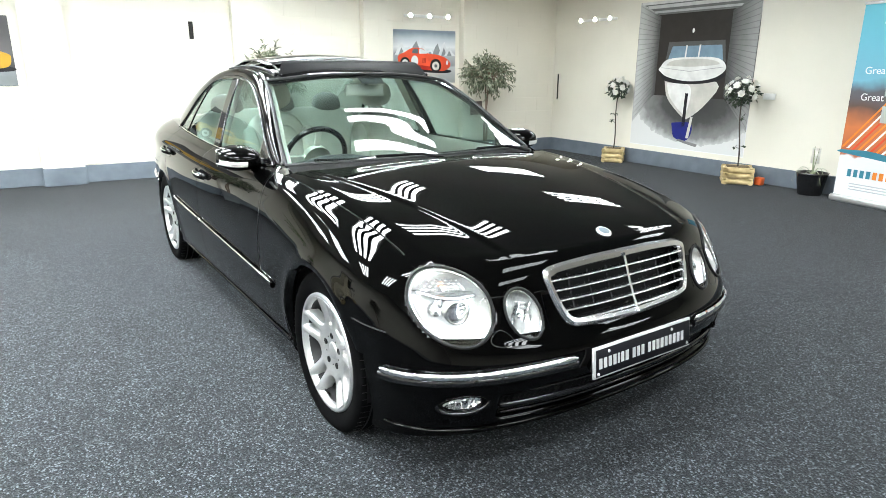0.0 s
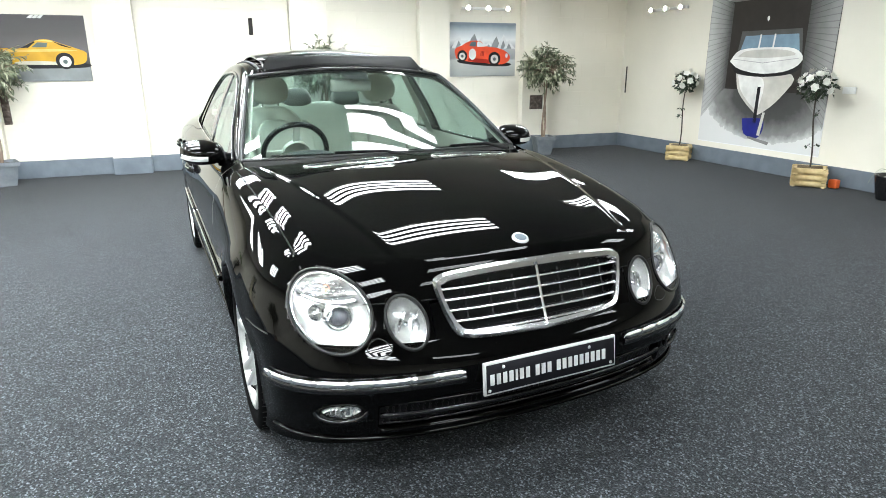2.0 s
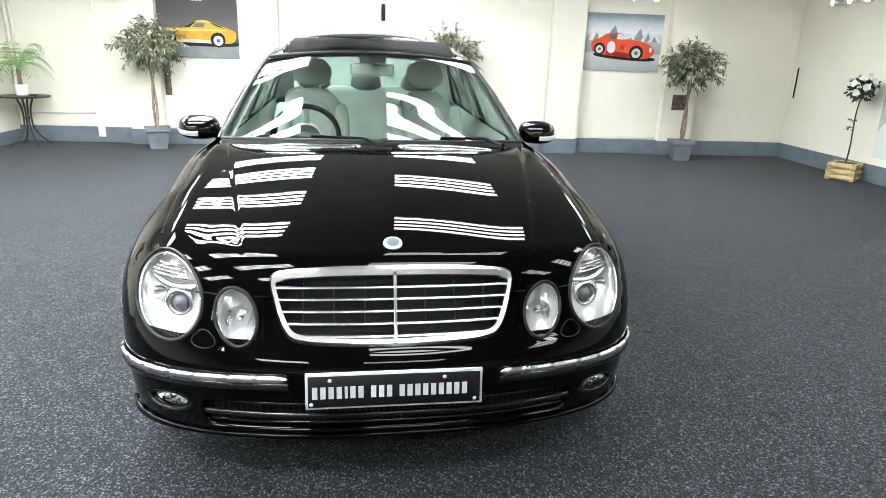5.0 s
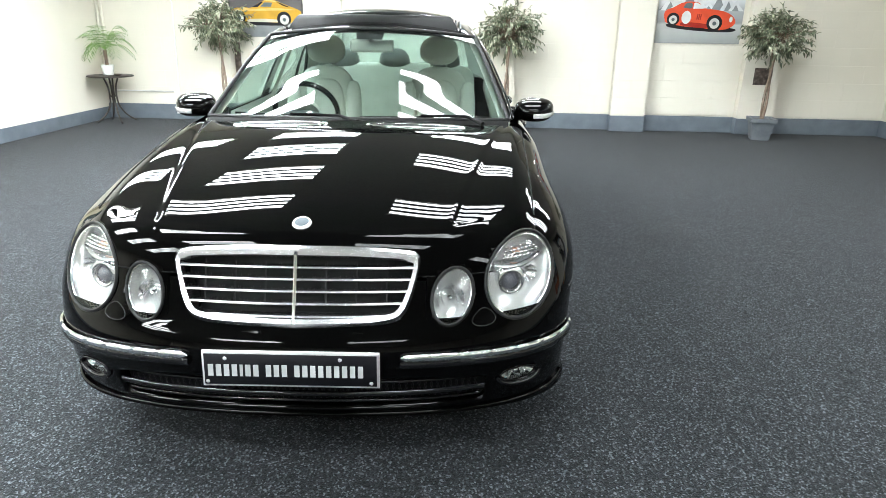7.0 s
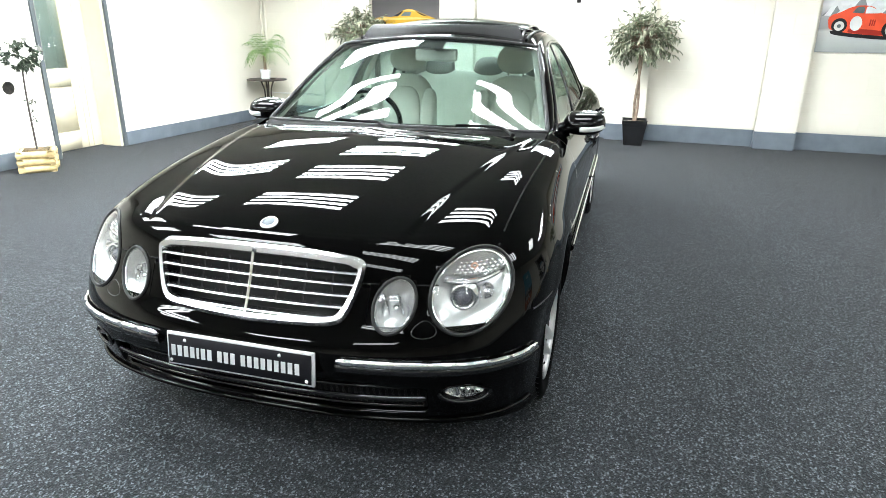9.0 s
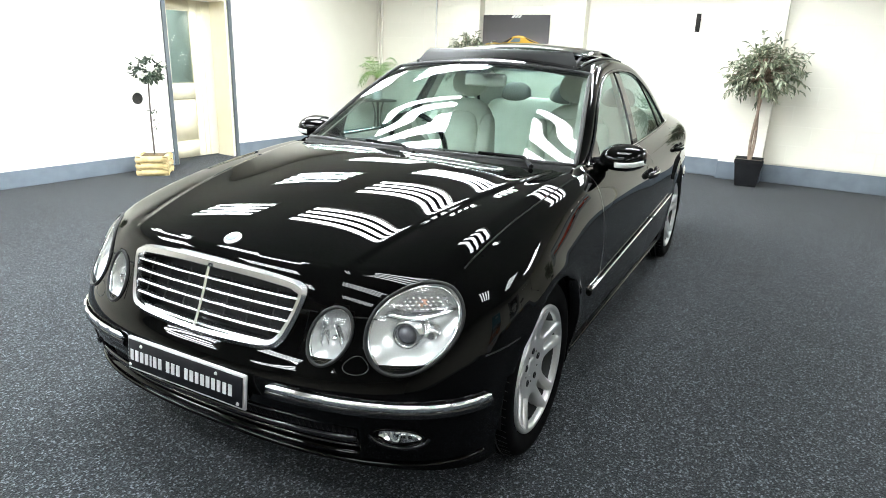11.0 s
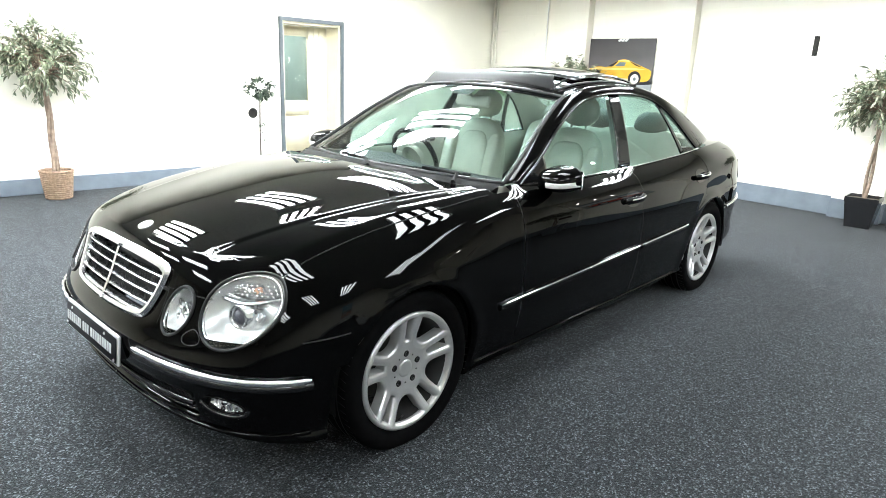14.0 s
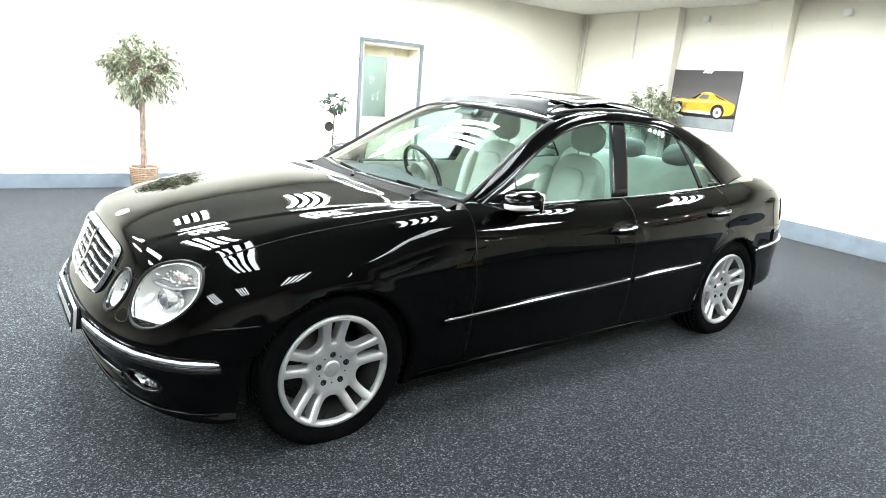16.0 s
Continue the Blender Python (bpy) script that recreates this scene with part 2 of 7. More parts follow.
def clip(geo, fn):
    """Keeps the part of a mesh where fn(point) >= 0, with a clean cut edge."""
    V, F = geo
    D = [fn(v) for v in V]
    out_v, out_f, keep, cutv = [], [], {}, {}

    def old(i):
        if i not in keep:
            keep[i] = len(out_v)
            out_v.append(tuple(V[i]))
        return keep[i]

    def cross(i, j):
        k = (min(i, j), max(i, j))
        if k not in cutv:
            t = D[i] / (D[i] - D[j])
            t = min(max(t, 0.02), 0.98)
            cutv[k] = len(out_v)
            out_v.append(tuple(V[i][c] + (V[j][c] - V[i][c]) * t for c in range(3)))
        return cutv[k]

    for f in F:
        inside = [D[i] >= 0 for i in f]
        if all(inside):
            out_f.append(tuple(old(i) for i in f))
        elif any(inside):
            poly = []
            for a, b in zip(f, (*f[1:], f[0])):
                if D[a] >= 0:
                    poly.append(old(a))
                if (D[a] >= 0) != (D[b] >= 0):
                    poly.append(cross(a, b))
            if len(poly) > 2:
                out_f.append(tuple(poly))
    return out_v, out_f


def rim_edges(geo):
    """Edges that belong to one face alone, as directed pairs."""
    seen = {}
    for f in geo[1]:
        for a, b in zip(f, (*f[1:], f[0])):
            seen[(a, b)] = 1
    return [(a, b) for (a, b) in seen if (b, a) not in seen]


def folded(geo, fn, where=None):
    """Adds a lip: open edges (where a test says so) are pulled to fn(point)."""
    V, F = list(map(tuple, geo[0])), list(geo[1])
    made = {}
    for a, b in rim_edges(geo):
        if where and not (where(V[a]) and where(V[b])):
            continue
        for i in (a, b):
            if i not in made:
                made[i] = len(V)
                V.append(tuple(fn(V[i])))
        F.append((b, a, made[a], made[b]))
    return V, F


def thick(geo, offset):
    """A sheet with a back side at offset (a vector) and closed edges."""
    V, F = list(map(tuple, geo[0])), list(geo[1])
    n = len(V)
    V2 = V + [tuple(v[c] + offset[c] for c in range(3)) for v in V]
    F2 = F + [tuple(i + n for i in reversed(f)) for f in F]
    F2 += [(b, a, a + n, b + n) for a, b in rim_edges(geo)]
    return V2, F2


# ---- the showroom ----
def in_room(x, y, z=0.0, turn=0.0):
    return ROOM @ pose(x, y, z, 0, 0, turn)


def room_part(name, geo, mat, label, kind="structure", smooth=False, **k):
    ob = part(name, geo, mat, None, label, smooth=smooth, **k)
    ob.matrix_basis = ROOM
    return tagged(ob, kind=kind, category=k.get("category", name.split("_")[0]))


room_part("floor", box(BACK - 0.3, FRONT + 0.3, LEFT - 1.6, RIGHT + 0.3, -0.12, 0.0), M_CARPET, "dark blue-grey flecked loop carpet floor")
room_part("ceiling", box(BACK - 0.3, FRONT + 0.3, LEFT - 0.3, RIGHT + 0.3, CEIL, CEIL + 0.12), M_CEIL, "white tiled suspended ceiling")
WALL_BACK = room_part("wall_back", box(BACK - 0.25, BACK - 0.012, LEFT - 0.25, RIGHT + 0.25, 0, CEIL), M_WALL, "cream painted blockwork wall")
room_part("wall_right", box(BACK - 0.012, FRONT, RIGHT, RIGHT + 0.2, 0, CEIL), M_WALL, "smooth cream painted wall")
room_part("wall_front", box(FRONT, FRONT + 0.2, LEFT - 0.2, RIGHT + 0.2, 0, CEIL), M_WALL, "cream painted wall")
DOOR_X0, DOOR_X1, DOOR_H = -3.79, -2.90, 1.955
room_part("wall_left", joined(box(BACK - 0.012, DOOR_X0, LEFT - 0.30, LEFT, 0, CEIL), box(DOOR_X1, FRONT, LEFT - 0.30, LEFT, 0, CEIL), box(DOOR_X0, DOOR_X1, LEFT - 0.30, LEFT, DOOR_H, CEIL)), M_WALL, "smooth cream painted wall with a doorway")


# skirting boards, butted at the corners and stopped at the doorway
def skirting(x0, x1, y0, y1, height=0.215):
    ob = room_part("baseboard", box(x0, x1, y0, y1, 0.0, height, 0.004, 1), M_SKIRT, "blue-grey painted skirting")
    return tagged(ob, category="skirting")


PIERS = ((-3.58, -3.13), (-1.97, -1.52), (0.40, 0.90), (2.26, 2.73), (3.98, 4.46))
PIER_D = 0.14
cuts = [LEFT] + [v for p in PIERS for v in p] + [RIGHT]
for a, b in zip(cuts[0::2], cuts[1::2]):
    skirting(BACK, BACK + 0.022, a, b)
for a, b in PIERS:
    skirting(BACK, BACK + PIER_D + 0.014, a - 0.006, b + 0.006)
skirting(BACK + 0.022, FRONT, RIGHT - 0.022, RIGHT)
skirting(BACK + 0.022, DOOR_X0 - 0.05, LEFT, LEFT + 0.022, 0.165)
skirting(DOOR_X1 + 0.05, FRONT, LEFT, LEFT + 0.022, 0.165)
skirting(FRONT - 0.022, FRONT, LEFT + 0.022, RIGHT - 0.022)

# piers on the back wall
for a, b in PIERS:
    pier = room_part("pier", box(BACK - 0.012, BACK + PIER_D - 0.006, a + 0.004, b - 0.004, 0, CEIL), M_WALL, "cream painted block pier")
    tagged(pier, category="pier")

# ceiling fittings: shallow white trays with four bright slots
M_LOUVRE = material("grey_louvre_blade", (0.25, 0.25, 0.25), 0.4)
LOUVRE = {}


def ceiling_light(x, y, tubes):
    if tubes not in LOUVRE:
        lt = thing("ceiling_light", "recessed white louvred ceiling light, switched on", "ceiling light", in_room(x, y, CEIL), "showroom ceiling lights")
        part("frame", joined(box(-0.30, 0.30, -0.60, -0.575, -0.012, 0.0), box(-0.30, 0.30, 0.575, 0.60, -0.012, 0.0), box(-0.30, -0.275, -0.575, 0.575, -0.012, 0.0), box(0.275, 0.30, -0.575, 0.575, -0.012, 0.0)), M_TRIM_WHITE, lt, smooth=False)
        for k in range(4):
            u = -0.2065 + k * 0.1377
            part("tube", box(u - 0.036, u + 0.036, -0.57, 0.57, -0.007, -0.003), tubes, lt, "lit fluorescent tube and reflector", smooth=False)
        for k in range(3):
            u = -0.1377 + k * 0.1377
            part("louvre_blade", box(u - 0.030, u + 0.030, -0.575, 0.575, -0.012, -0.001), M_LOUVRE, lt, smooth=False)
        LOUVRE[tubes] = lt
        return lt
    return copy_thing(LOUVRE[tubes], in_room(x, y, CEIL))


for y, xs in ((0.68, (4.2, 2.35, 0.5, -1.35, -3.18, -5.0)), (-1.45, (4.2, 2.35, 0.5, -1.35, -2.5, -3.55, -4.65)), (-3.25, (3.3, 1.75, 0.2, -1.35, -2.9, -4.45)), (3.5, (3.1, 1.25, -0.6, -2.5, -4.35))):
    for x in xs:
        ceiling_light(x, y, M_TUBE if y < 0 or x < -4.0 else M_TUBE_DIM)

# doorway: grey lining, recessed cream door with a glazed top
M_ARCHI = material("blue_grey_door_frame_paint", (0.075, 0.088, 0.098), 0.45)
M_DOOR = varied(material("cream_door_gloss", (0.72, 0.66, 0.50), 0.35), 3, [(0.3, (0.68, 0.62, 0.47)), (0.7, (0.75, 0.69, 0.53))])
M_FROST = glass_material("door_glass", (0.72, 0.80, 0.80), 0.04)
room_part("door_frame", joined(box(DOOR_X0 - 0.045, DOOR_X0, LEFT - 0.01, LEFT + 0.025, 0, DOOR_H + 0.045), box(DOOR_X1, DOOR_X1 + 0.045, LEFT - 0.01, LEFT + 0.025, 0, DOOR_H + 0.045), box(DOOR_X0, DOOR_X1, LEFT - 0.01, LEFT + 0.025, DOOR_H, DOOR_H + 0.045)), M_ARCHI, "blue-grey painted door architrave")


# ---- the car ----
from mathutils.bvhtree import BVHTree

CAR = thing("saloon_car", "glossy black saloon car with chrome trim and silver alloy wheels", "car")
X1, X2 = -0.10, -2.95
NF, NS, NR, SUB = 90, 110, 36, 6


def level(xf, xr, half, heights, p=4.0, q=1.9, pr=4.0, qr=3.0):
    """One loop round half the car, from the middle of the nose to the middle of the tail."""
    W, Zc = spline(half), spline(heights)
    pts = []
    th = np.linspace(0, math.pi / 2, 1500)
    xs = X1 + (xf - X1) * np.cos(th) ** (2 / p)
    ys = W(np.maximum(xs, -5)) * np.sin(th) ** (2 / q)
    L = np.concatenate([[0], np.cumsum(np.hypot(np.diff(xs), np.diff(ys)))])
    s = np.linspace(0, L[-1], NF + 1)[:-1]
    x, y = np.interp(s, L, xs), np.interp(s, L, ys)
    pts += list(zip(x, y))
    x = np.linspace(X1, X2, NS + 1)[:-1]
    pts += list(zip(x, W(x)))
    th = np.linspace(math.pi / 2, 0, 1500)
    xs = X2 + (xr - X2) * np.cos(th) ** (2 / pr)
    ys = W(xs) * np.sin(th) ** (2 / qr)
    L = np.concatenate([[0], np.cumsum(np.hypot(np.diff(xs), np.diff(ys)))])
    s = np.linspace(0, L[-1], NR + 1)
    pts += list(zip(np.interp(s, L, xs), np.interp(s, L, ys)))
    P = np.array(pts)
    return np.column_stack([P, Zc(P[:, 0])])


# loops from the sill up to the bonnet edge and the window line: nose, tail, half widths, heights
SILL_IN = level(0.632, -3.75, [(0.8, 0.72), (0, 0.70), (-3.9, 0.68)], [(0.8, 0.195), (0.3, 0.175), (0, 0.17), (-3.9, 0.22)], q=2.4)
LIP = level(0.712, -3.86, [(0.8, 0.895), (0.45, 0.894), (0.3, 0.880), (-0.6, 0.84), (-2.2, 0.84), (-3.9, 0.80)], [(0.79, 0.205), (0.6, 0.195), (0.3, 0.178), (-0.5, 0.17), (-2.4, 0.18), (-3.0, 0.25), (-3.9, 0.26)], p=5.2, q=2.35)
LOW = level(0.752, -3.92, [(0.8, 0.895), (0.45, 0.892), (0.3, 0.880), (-0.6, 0.862), (-2.2, 0.868), (-3.9, 0.842)], [(0.85, 0.262), (0.3, 0.245), (-0.5, 0.245), (-2.4, 0.25), (-3.9, 0.32)], p=5.0, q=2.4)
CHEST = level(0.787, -3.95, [(0.8, 0.900), (0.5, 0.900), (0.3, 0.884), (0, 0.886), (-0.6, 0.885), (-2.2, 0.89), (-3.9, 0.825)], [(0.85, 0.375), (0.3, 0.36), (-0.6, 0.34), (-2.4, 0.36), (-3.9, 0.42)], p=4.9, q=2.4)
STRIP = level(0.802, -3.97, [(0.8, 0.900), (0.5, 0.905), (0.3, 0.892), (0, 0.896), (-0.6, 0.896), (-2.2, 0.90), (-3.9, 0.83)], [(0.85, 0.455), (0.3, 0.445), (-0.6, 0.43), (-2.4, 0.46), (-3.9, 0.53)], p=4.7, q=2.4)
SHELF = level(0.790, -3.97, [(0.8, 0.900), (0.5, 0.908), (0.3, 0.900), (0, 0.902), (-0.6, 0.898), (-2.2, 0.904), (-3.9, 0.83)], [(0.85, 0.500), (0.3, 0.502), (-0.6, 0.52), (-2.4, 0.55), (-3.9, 0.58)], p=4.6, q=2.45)
FACE = level(0.748, -3.94, [(0.8, 0.892), (0.5, 0.910), (0.3, 0.912), (0, 0.910), (-0.6, 0.900), (-2.2, 0.905), (-3.9, 0.83)], [(0.8, 0.555), (0.55, 0.562), (0.3, 0.575), (-0.6, 0.61), (-2.4, 0.64), (-3.9, 0.67)], p=4.5, q=2.7)
LAMP = level(0.704, -3.92, [(0.8, 0.866), (0.5, 0.888), (0.3, 0.902), (0, 0.902), (-0.6, 0.894), (-2.2, 0.902), (-3.9, 0.82)], [(0.8, 0.645), (0.5, 0.648), (0.3, 0.66), (0, 0.69), (-0.6, 0.70), (-2.4, 0.73), (-3.9, 0.76)], p=4.3, q=2.85)
BROW = level(0.672, -3.90, [(0.8, 0.845), (0.3, 0.862), (0, 0.866), (-0.6, 0.876), (-1.7, 0.882), (-2.8, 0.88), (-3.9, 0.78)], [(0.8, 0.732), (0.5, 0.724), (0.3, 0.737), (0, 0.768), (-0.6, 0.80), (-1.7, 0.815), (-2.8, 0.85), (-3.4, 0.875), (-3.9, 0.87)], q=2.85)
CROWN = level(0.642, -3.86, [(0.8, 0.785), (0.3, 0.788), (0, 0.806), (-0.6, 0.835), (-1.7, 0.838), (-2.8, 0.825), (-3.4, 0.78), (-3.9, 0.74)], [(0.8, 0.780), (0.5, 0.774), (0.3, 0.792), (0, 0.834), (-0.6, 0.890), (-1.7, 0.888), (-2.8, 0.928), (-3.4, 0.948), (-3.9, 0.93)], q=2.8)
EDGE = level(0.594, -3.82, [(0.8, 0.69), (0.3, 0.70), (0, 0.725), (-0.6, 0.752), (-0.9, 0.768), (-1.7, 0.768), (-2.5, 0.757), (-2.9, 0.735), (-3.4, 0.69), (-3.9, 0.65)], [(0.8, 0.806), (0.59, 0.806), (0.48, 0.811), (0.3, 0.838), (0, 0.882), (-0.35, 0.922), (-0.66, 0.948), (-1.0, 0.928), (-1.74, 0.936), (-2.5, 0.962), (-2.95, 0.986), (-3.4, 0.998), (-3.8, 0.965)], q=2.7)
LOOPS = np.array([SILL_IN, LIP, LOW, CHEST, STRIP, SHELF, FACE, LAMP, BROW, CROWN, EDGE])
SKIN = catmull(LOOPS, SUB)
# bonnet: a stiff sheet that meets the wings without a kink, with one soft crease on each side
ZC = [(0.66, 0.770), (0.594, 0.8035), (0.545, 0.822), (0.47, 0.8428), (0.35, 0.8722), (0.2, 0.9005), (0.0, 0.932), (-0.3, 0.9660), (-0.45, 0.9740), (-0.66, 0.977)]
STEP, GX0, GX1, GY1 = 0.024, -0.80, 0.70, 0.84
GNX, GNY = int((GX1 - GX0) / STEP) + 1, int(GY1 / STEP) + 1


def crease(x, y):
    """Height of the pressed lines alone: the raised middle steps down along lines that spread towards the windscreen."""
    s = np.abs(y) - (0.442 + (0.64 - x) * 0.208)
    t = np.abs(y) - (0.745 + (0.2 - x) * 0.052)
    q = np.clip(s - 0.012, 0, 0.30)
    return -0.62 * q * q - 0.012 * (np.sqrt(s * s + 0.008**2) + s) - 0.0068 * (1 + np.tanh(s / 0.009)) / 2 - 0.004 * (1 + np.tanh(t / 0.010)) / 2


shut_y = spline([(-0.70, 0.792), (-0.57, 0.785), (-0.1, 0.762), (0.2, 0.747), (0.42, 0.737), (0.8, 0.72)])


def shoulder(x, y):
    """The rolled ridge just inside the bonnet's shut line."""
    s = abs(y) - float(shut_y(x)) + 0.048
    f = max(0.0, 1 - (math.sqrt(s * s + 0.00016) - 0.0126) / (0.105 if s < 0 else 0.062))
    a = min(1.0, max(0.0, (0.56 - x) / 0.16))
    return 0.0072 * f * f * a * a * (3 - 2 * a)


def stiff_sheet(known):
    """Heights on a lattice: least bending through known (x, y, z, weight) places, alike on both sides."""
    n = GNX * GNY
    A, rhs = np.zeros((n, n)), np.zeros(n)

    def add(ids, ws, value, weight):
        ids, ws = np.array(ids), np.array(ws, float)
        for i, w in zip(ids, ws):
            np.add.at(A[i], ids, weight * w * ws)
            rhs[i] += weight * w * value

    at = lambda i, j: i * GNY + abs(j)
    for i in range(GNX):
        for j in range(GNY):
            if 0 < i < GNX - 1:
                add([at(i - 1, j), at(i, j), at(i + 1, j)], [1, -2, 1], 0, 1)
            if j < GNY - 1:
                add([at(i, j - 1), at(i, j), at(i, j + 1)], [1, -2, 1], 0, 1)
            if i < GNX - 1 and j < GNY - 1:
                add([at(i, j), at(i + 1, j), at(i, j + 1), at(i + 1, j + 1)], [1, -1, -1, 1], 0, 2)
    for x, y, z, w in known:
        u, v = (x - GX0) / STEP, y / STEP
        if not (0 <= u < GNX - 1 and 0 <= v < GNY - 1):
            continue
        i, j = int(u), int(v)
        a, b = u - i, v - j
        add([at(i, j), at(i + 1, j), at(i, j + 1), at(i + 1, j + 1)], [(1 - a) * (1 - b), a * (1 - b), (1 - a) * b, a * b], z - crease(x, y), w)
    return np.linalg.solve(A + np.eye(n) * 1e-9, rhs).reshape(GNX, GNY)


ridge_z, drop = spline(ZC), spline([(-0.66, 0.044), (-0.3, 0.035), (0.2, 0.030), (0.6, 0.024)])
known = []
for x in np.linspace(0.59, -0.70, 60):
    half = 0.442 + (0.64 - x) * 0.208
    known += [(x, w * half, float(ridge_z(x) - drop(x) * w * w), 0.02) for w in np.linspace(0, 0.95, 22)]
for k in range(len(SKIN) - SUB - 2, len(SKIN)):
    known += [(*SKIN[k, i], 0.01 if k < len(SKIN) - 1 else 0.02) for i in range(0, NF + 30) if SKIN[k, i, 0] > -0.78]
SHEET = stiff_sheet(known)


def cubic(p, t):
    a, b, c, d = p
    return ((1 - t) ** 3 * a + (3 * t**3 - 6 * t * t + 4) * b + (-3 * t**3 + 3 * t * t + 3 * t + 1) * c + t**3 * d) / 6


def bonnet_z(x, y):
    u, v = (x - GX0) / STEP, abs(y) / STEP
    i, j = min(max(int(u), 1), GNX - 3), min(int(v), GNY - 3)
    rows = [cubic([SHEET[i + k, abs(j + m)] for m in (-1, 0, 1, 2)], v - j) for k in (-1, 0, 1, 2)]
    return float(cubic(rows, u - i) + crease(x, y)) + shoulder(x, y)


K_FACE, K_TOP = 6 * SUB, len(SKIN) - 1
for i in range(NF + 60):
    fade = min(1.0, max(0.0, (SKIN[-1, i, 0] + 0.72) / 0.12))
    for k in range(K_TOP - 2 * SUB, K_TOP + 1):
        t = max(0.0, (k - (K_TOP - SUB)) / SUB)
        x, y, z = SKIN[k, i]
        sh = shoulder(x, y)
        SKIN[k, i, 2] = z + ((bonnet_z(x, y) - sh - z) * t * t * (3 - 2 * t) + sh) * fade if fade > 0 else z
# rolled flare round each wheel opening
for at in (-0.018, -2.854):
    r = np.hypot(SKIN[:, :, 0] - at, SKIN[:, :, 2] - 0.306)
    near = np.clip(1 - (r - 0.356) / 0.075, 0, 1) * (SKIN[:, :, 1] > 0.7)
    SKIN[:, :, 1] += 0.009 * near * near * (3 - 2 * near)
HALF = grid(SKIN, flip=True)
TREE = BVHTree.FromPolygons([Vector(v) for v in HALF[0]], HALF[1])


def on_nose(y, z, out=0.0):
    """The point of the nose at that breadth and height."""
    hit = TREE.ray_cast(Vector((2.0, abs(y), z)), Vector((-1, 0, 0)))
    p, n = hit[0], hit[1]
    n = -n if n.x < 0 else n
    p = p + n * out
    return (p.x, p.y if y >= 0 else -p.y, p.z)


def on_side(x, z, out=0.0):
    hit = TREE.ray_cast(Vector((x, 2.0, z)), Vector((0, -1, 0)))
    p, n = hit[0], hit[1]
    n = -n if n.y < 0 else n
    return tuple(p + n * out)


def weld(geo, dist=0.0004):
    bm = bmesh.new()
    vs = [bm.verts.new(v) for v in geo[0]]
    for f in geo[1]:
        try:
            bm.faces.new([vs[i] for i in f])
        except ValueError:
            pass
    bmesh.ops.remove_doubles(bm, verts=bm.verts, dist=dist)
    return to_geo(bm)


def rows_of(k0, k1, i0=0, i1=None):
    return grid(SKIN[k0:k1 + 1, i0:i1], flip=True)


WHEELS = (-0.022, -2.858)
ARCH_R, AXLE_Z = 0.356, 0.306


def outside_arches(v):
    return min(math.hypot(v[0] - w, v[2] - AXLE_Z) - ARCH_R for w in WHEELS)


def near_arch(v):
    return outside_arches(v) < 0.008


def lip(v):
    w = min(WHEELS, key=lambda w: abs(v[0] - w))
    s = 0.985
    return (w + (v[0] - w) * s, v[1] - math.copysign(0.045, v[1]), AXLE_Z + (v[2] - AXLE_Z) * s)


def oval(cy, cz, a, b, lean):
    """Signed distance-like test of a leaning oval on the nose; below 0 inside."""
    c, s = math.cos(radians(lean)), math.sin(radians(lean))

    def fn(v):
        dy, dz = abs(v[1]) - cy, v[2] - cz
        u, w = dy * c - dz * s, dy * s + dz * c
        return (math.hypot(u / a, w / b) - 1) * min(a, b)

    def at(t, r=1.0):
        u, w = a * r * math.cos(t), b * r * math.sin(t)
        return cy + u * c + w * s, cz - u * s + w * c

    return fn, at


BIG, BIG_AT = oval(0.679, 0.648, 0.112, 0.116, 30)
SMALL, SMALL_AT = oval(0.466, 0.615, 0.061, 0.079, 16)
FOG, FOG_AT = oval(0.682, 0.337, 0.062, 0.030, 8)


def intake(v):
    """The low air intake between the fog lamps."""
    y = abs(v[1])
    top = 0.388 - 0.022 * (y / 0.5) ** 2
    return -min(top - v[2], v[2] - 0.258, 0.575 - y)


def front_only(fn):
    return lambda v: fn(v) if v[0] > 0.3 else 1.0


def true_normals(ob):
    """Exact normals where a panel follows the stiff sheet, so that reflections run clean."""
    me = ob.data
    out = []
    for v in me.vertices:
        x, y, z = v.co
        n = Vector(v.normal)
        if GX0 + 0.06 < x < GX1 - 0.06 and abs(y) < GY1 - 0.06 and abs(bonnet_z(x, y) - z) < 0.0004:
            h = 0.002
            n = Vector((-(bonnet_z(x + h, y) - bonnet_z(x - h, y)) / (2 * h), -(bonnet_z(x, y + h) - bonnet_z(x, y - h)) / (2 * h), 1)).normalized()
        out.append(n)
    me.normals_split_custom_set_from_vertices(out)


# bumper, from the lip up to the lamps and back to the arches
nose = clip(rows_of(0, K_FACE, 0, NF + 40), outside_arches)
nose = clip(nose, lambda v: v[0] - (0.05 if v[2] > 0.45 else 0.345 + 0.15 * (0.45 - v[2])))
nose = clip(nose, front_only(FOG))
nose = clip(nose, front_only(intake))
nose = folded(nose, lip, near_arch)
nose = folded(nose, lambda v: (v[0] - 0.05, v[1], v[2]), lambda v: v[0] > 0.3 and (abs(FOG(v)) < 0.006 or abs(intake(v)) < 0.006))
BUMPER = part("front_bumper", weld(joined(nose, mirrored(nose))), M_PAINT, CAR)

# wings over the front wheels
grille_half = spline([(0.53, 0.20), (0.548, 0.270), (0.58, 0.308), (0.622, 0.332), (0.672, 0.346), (0.715, 0.352), (0.74, 0.335)])


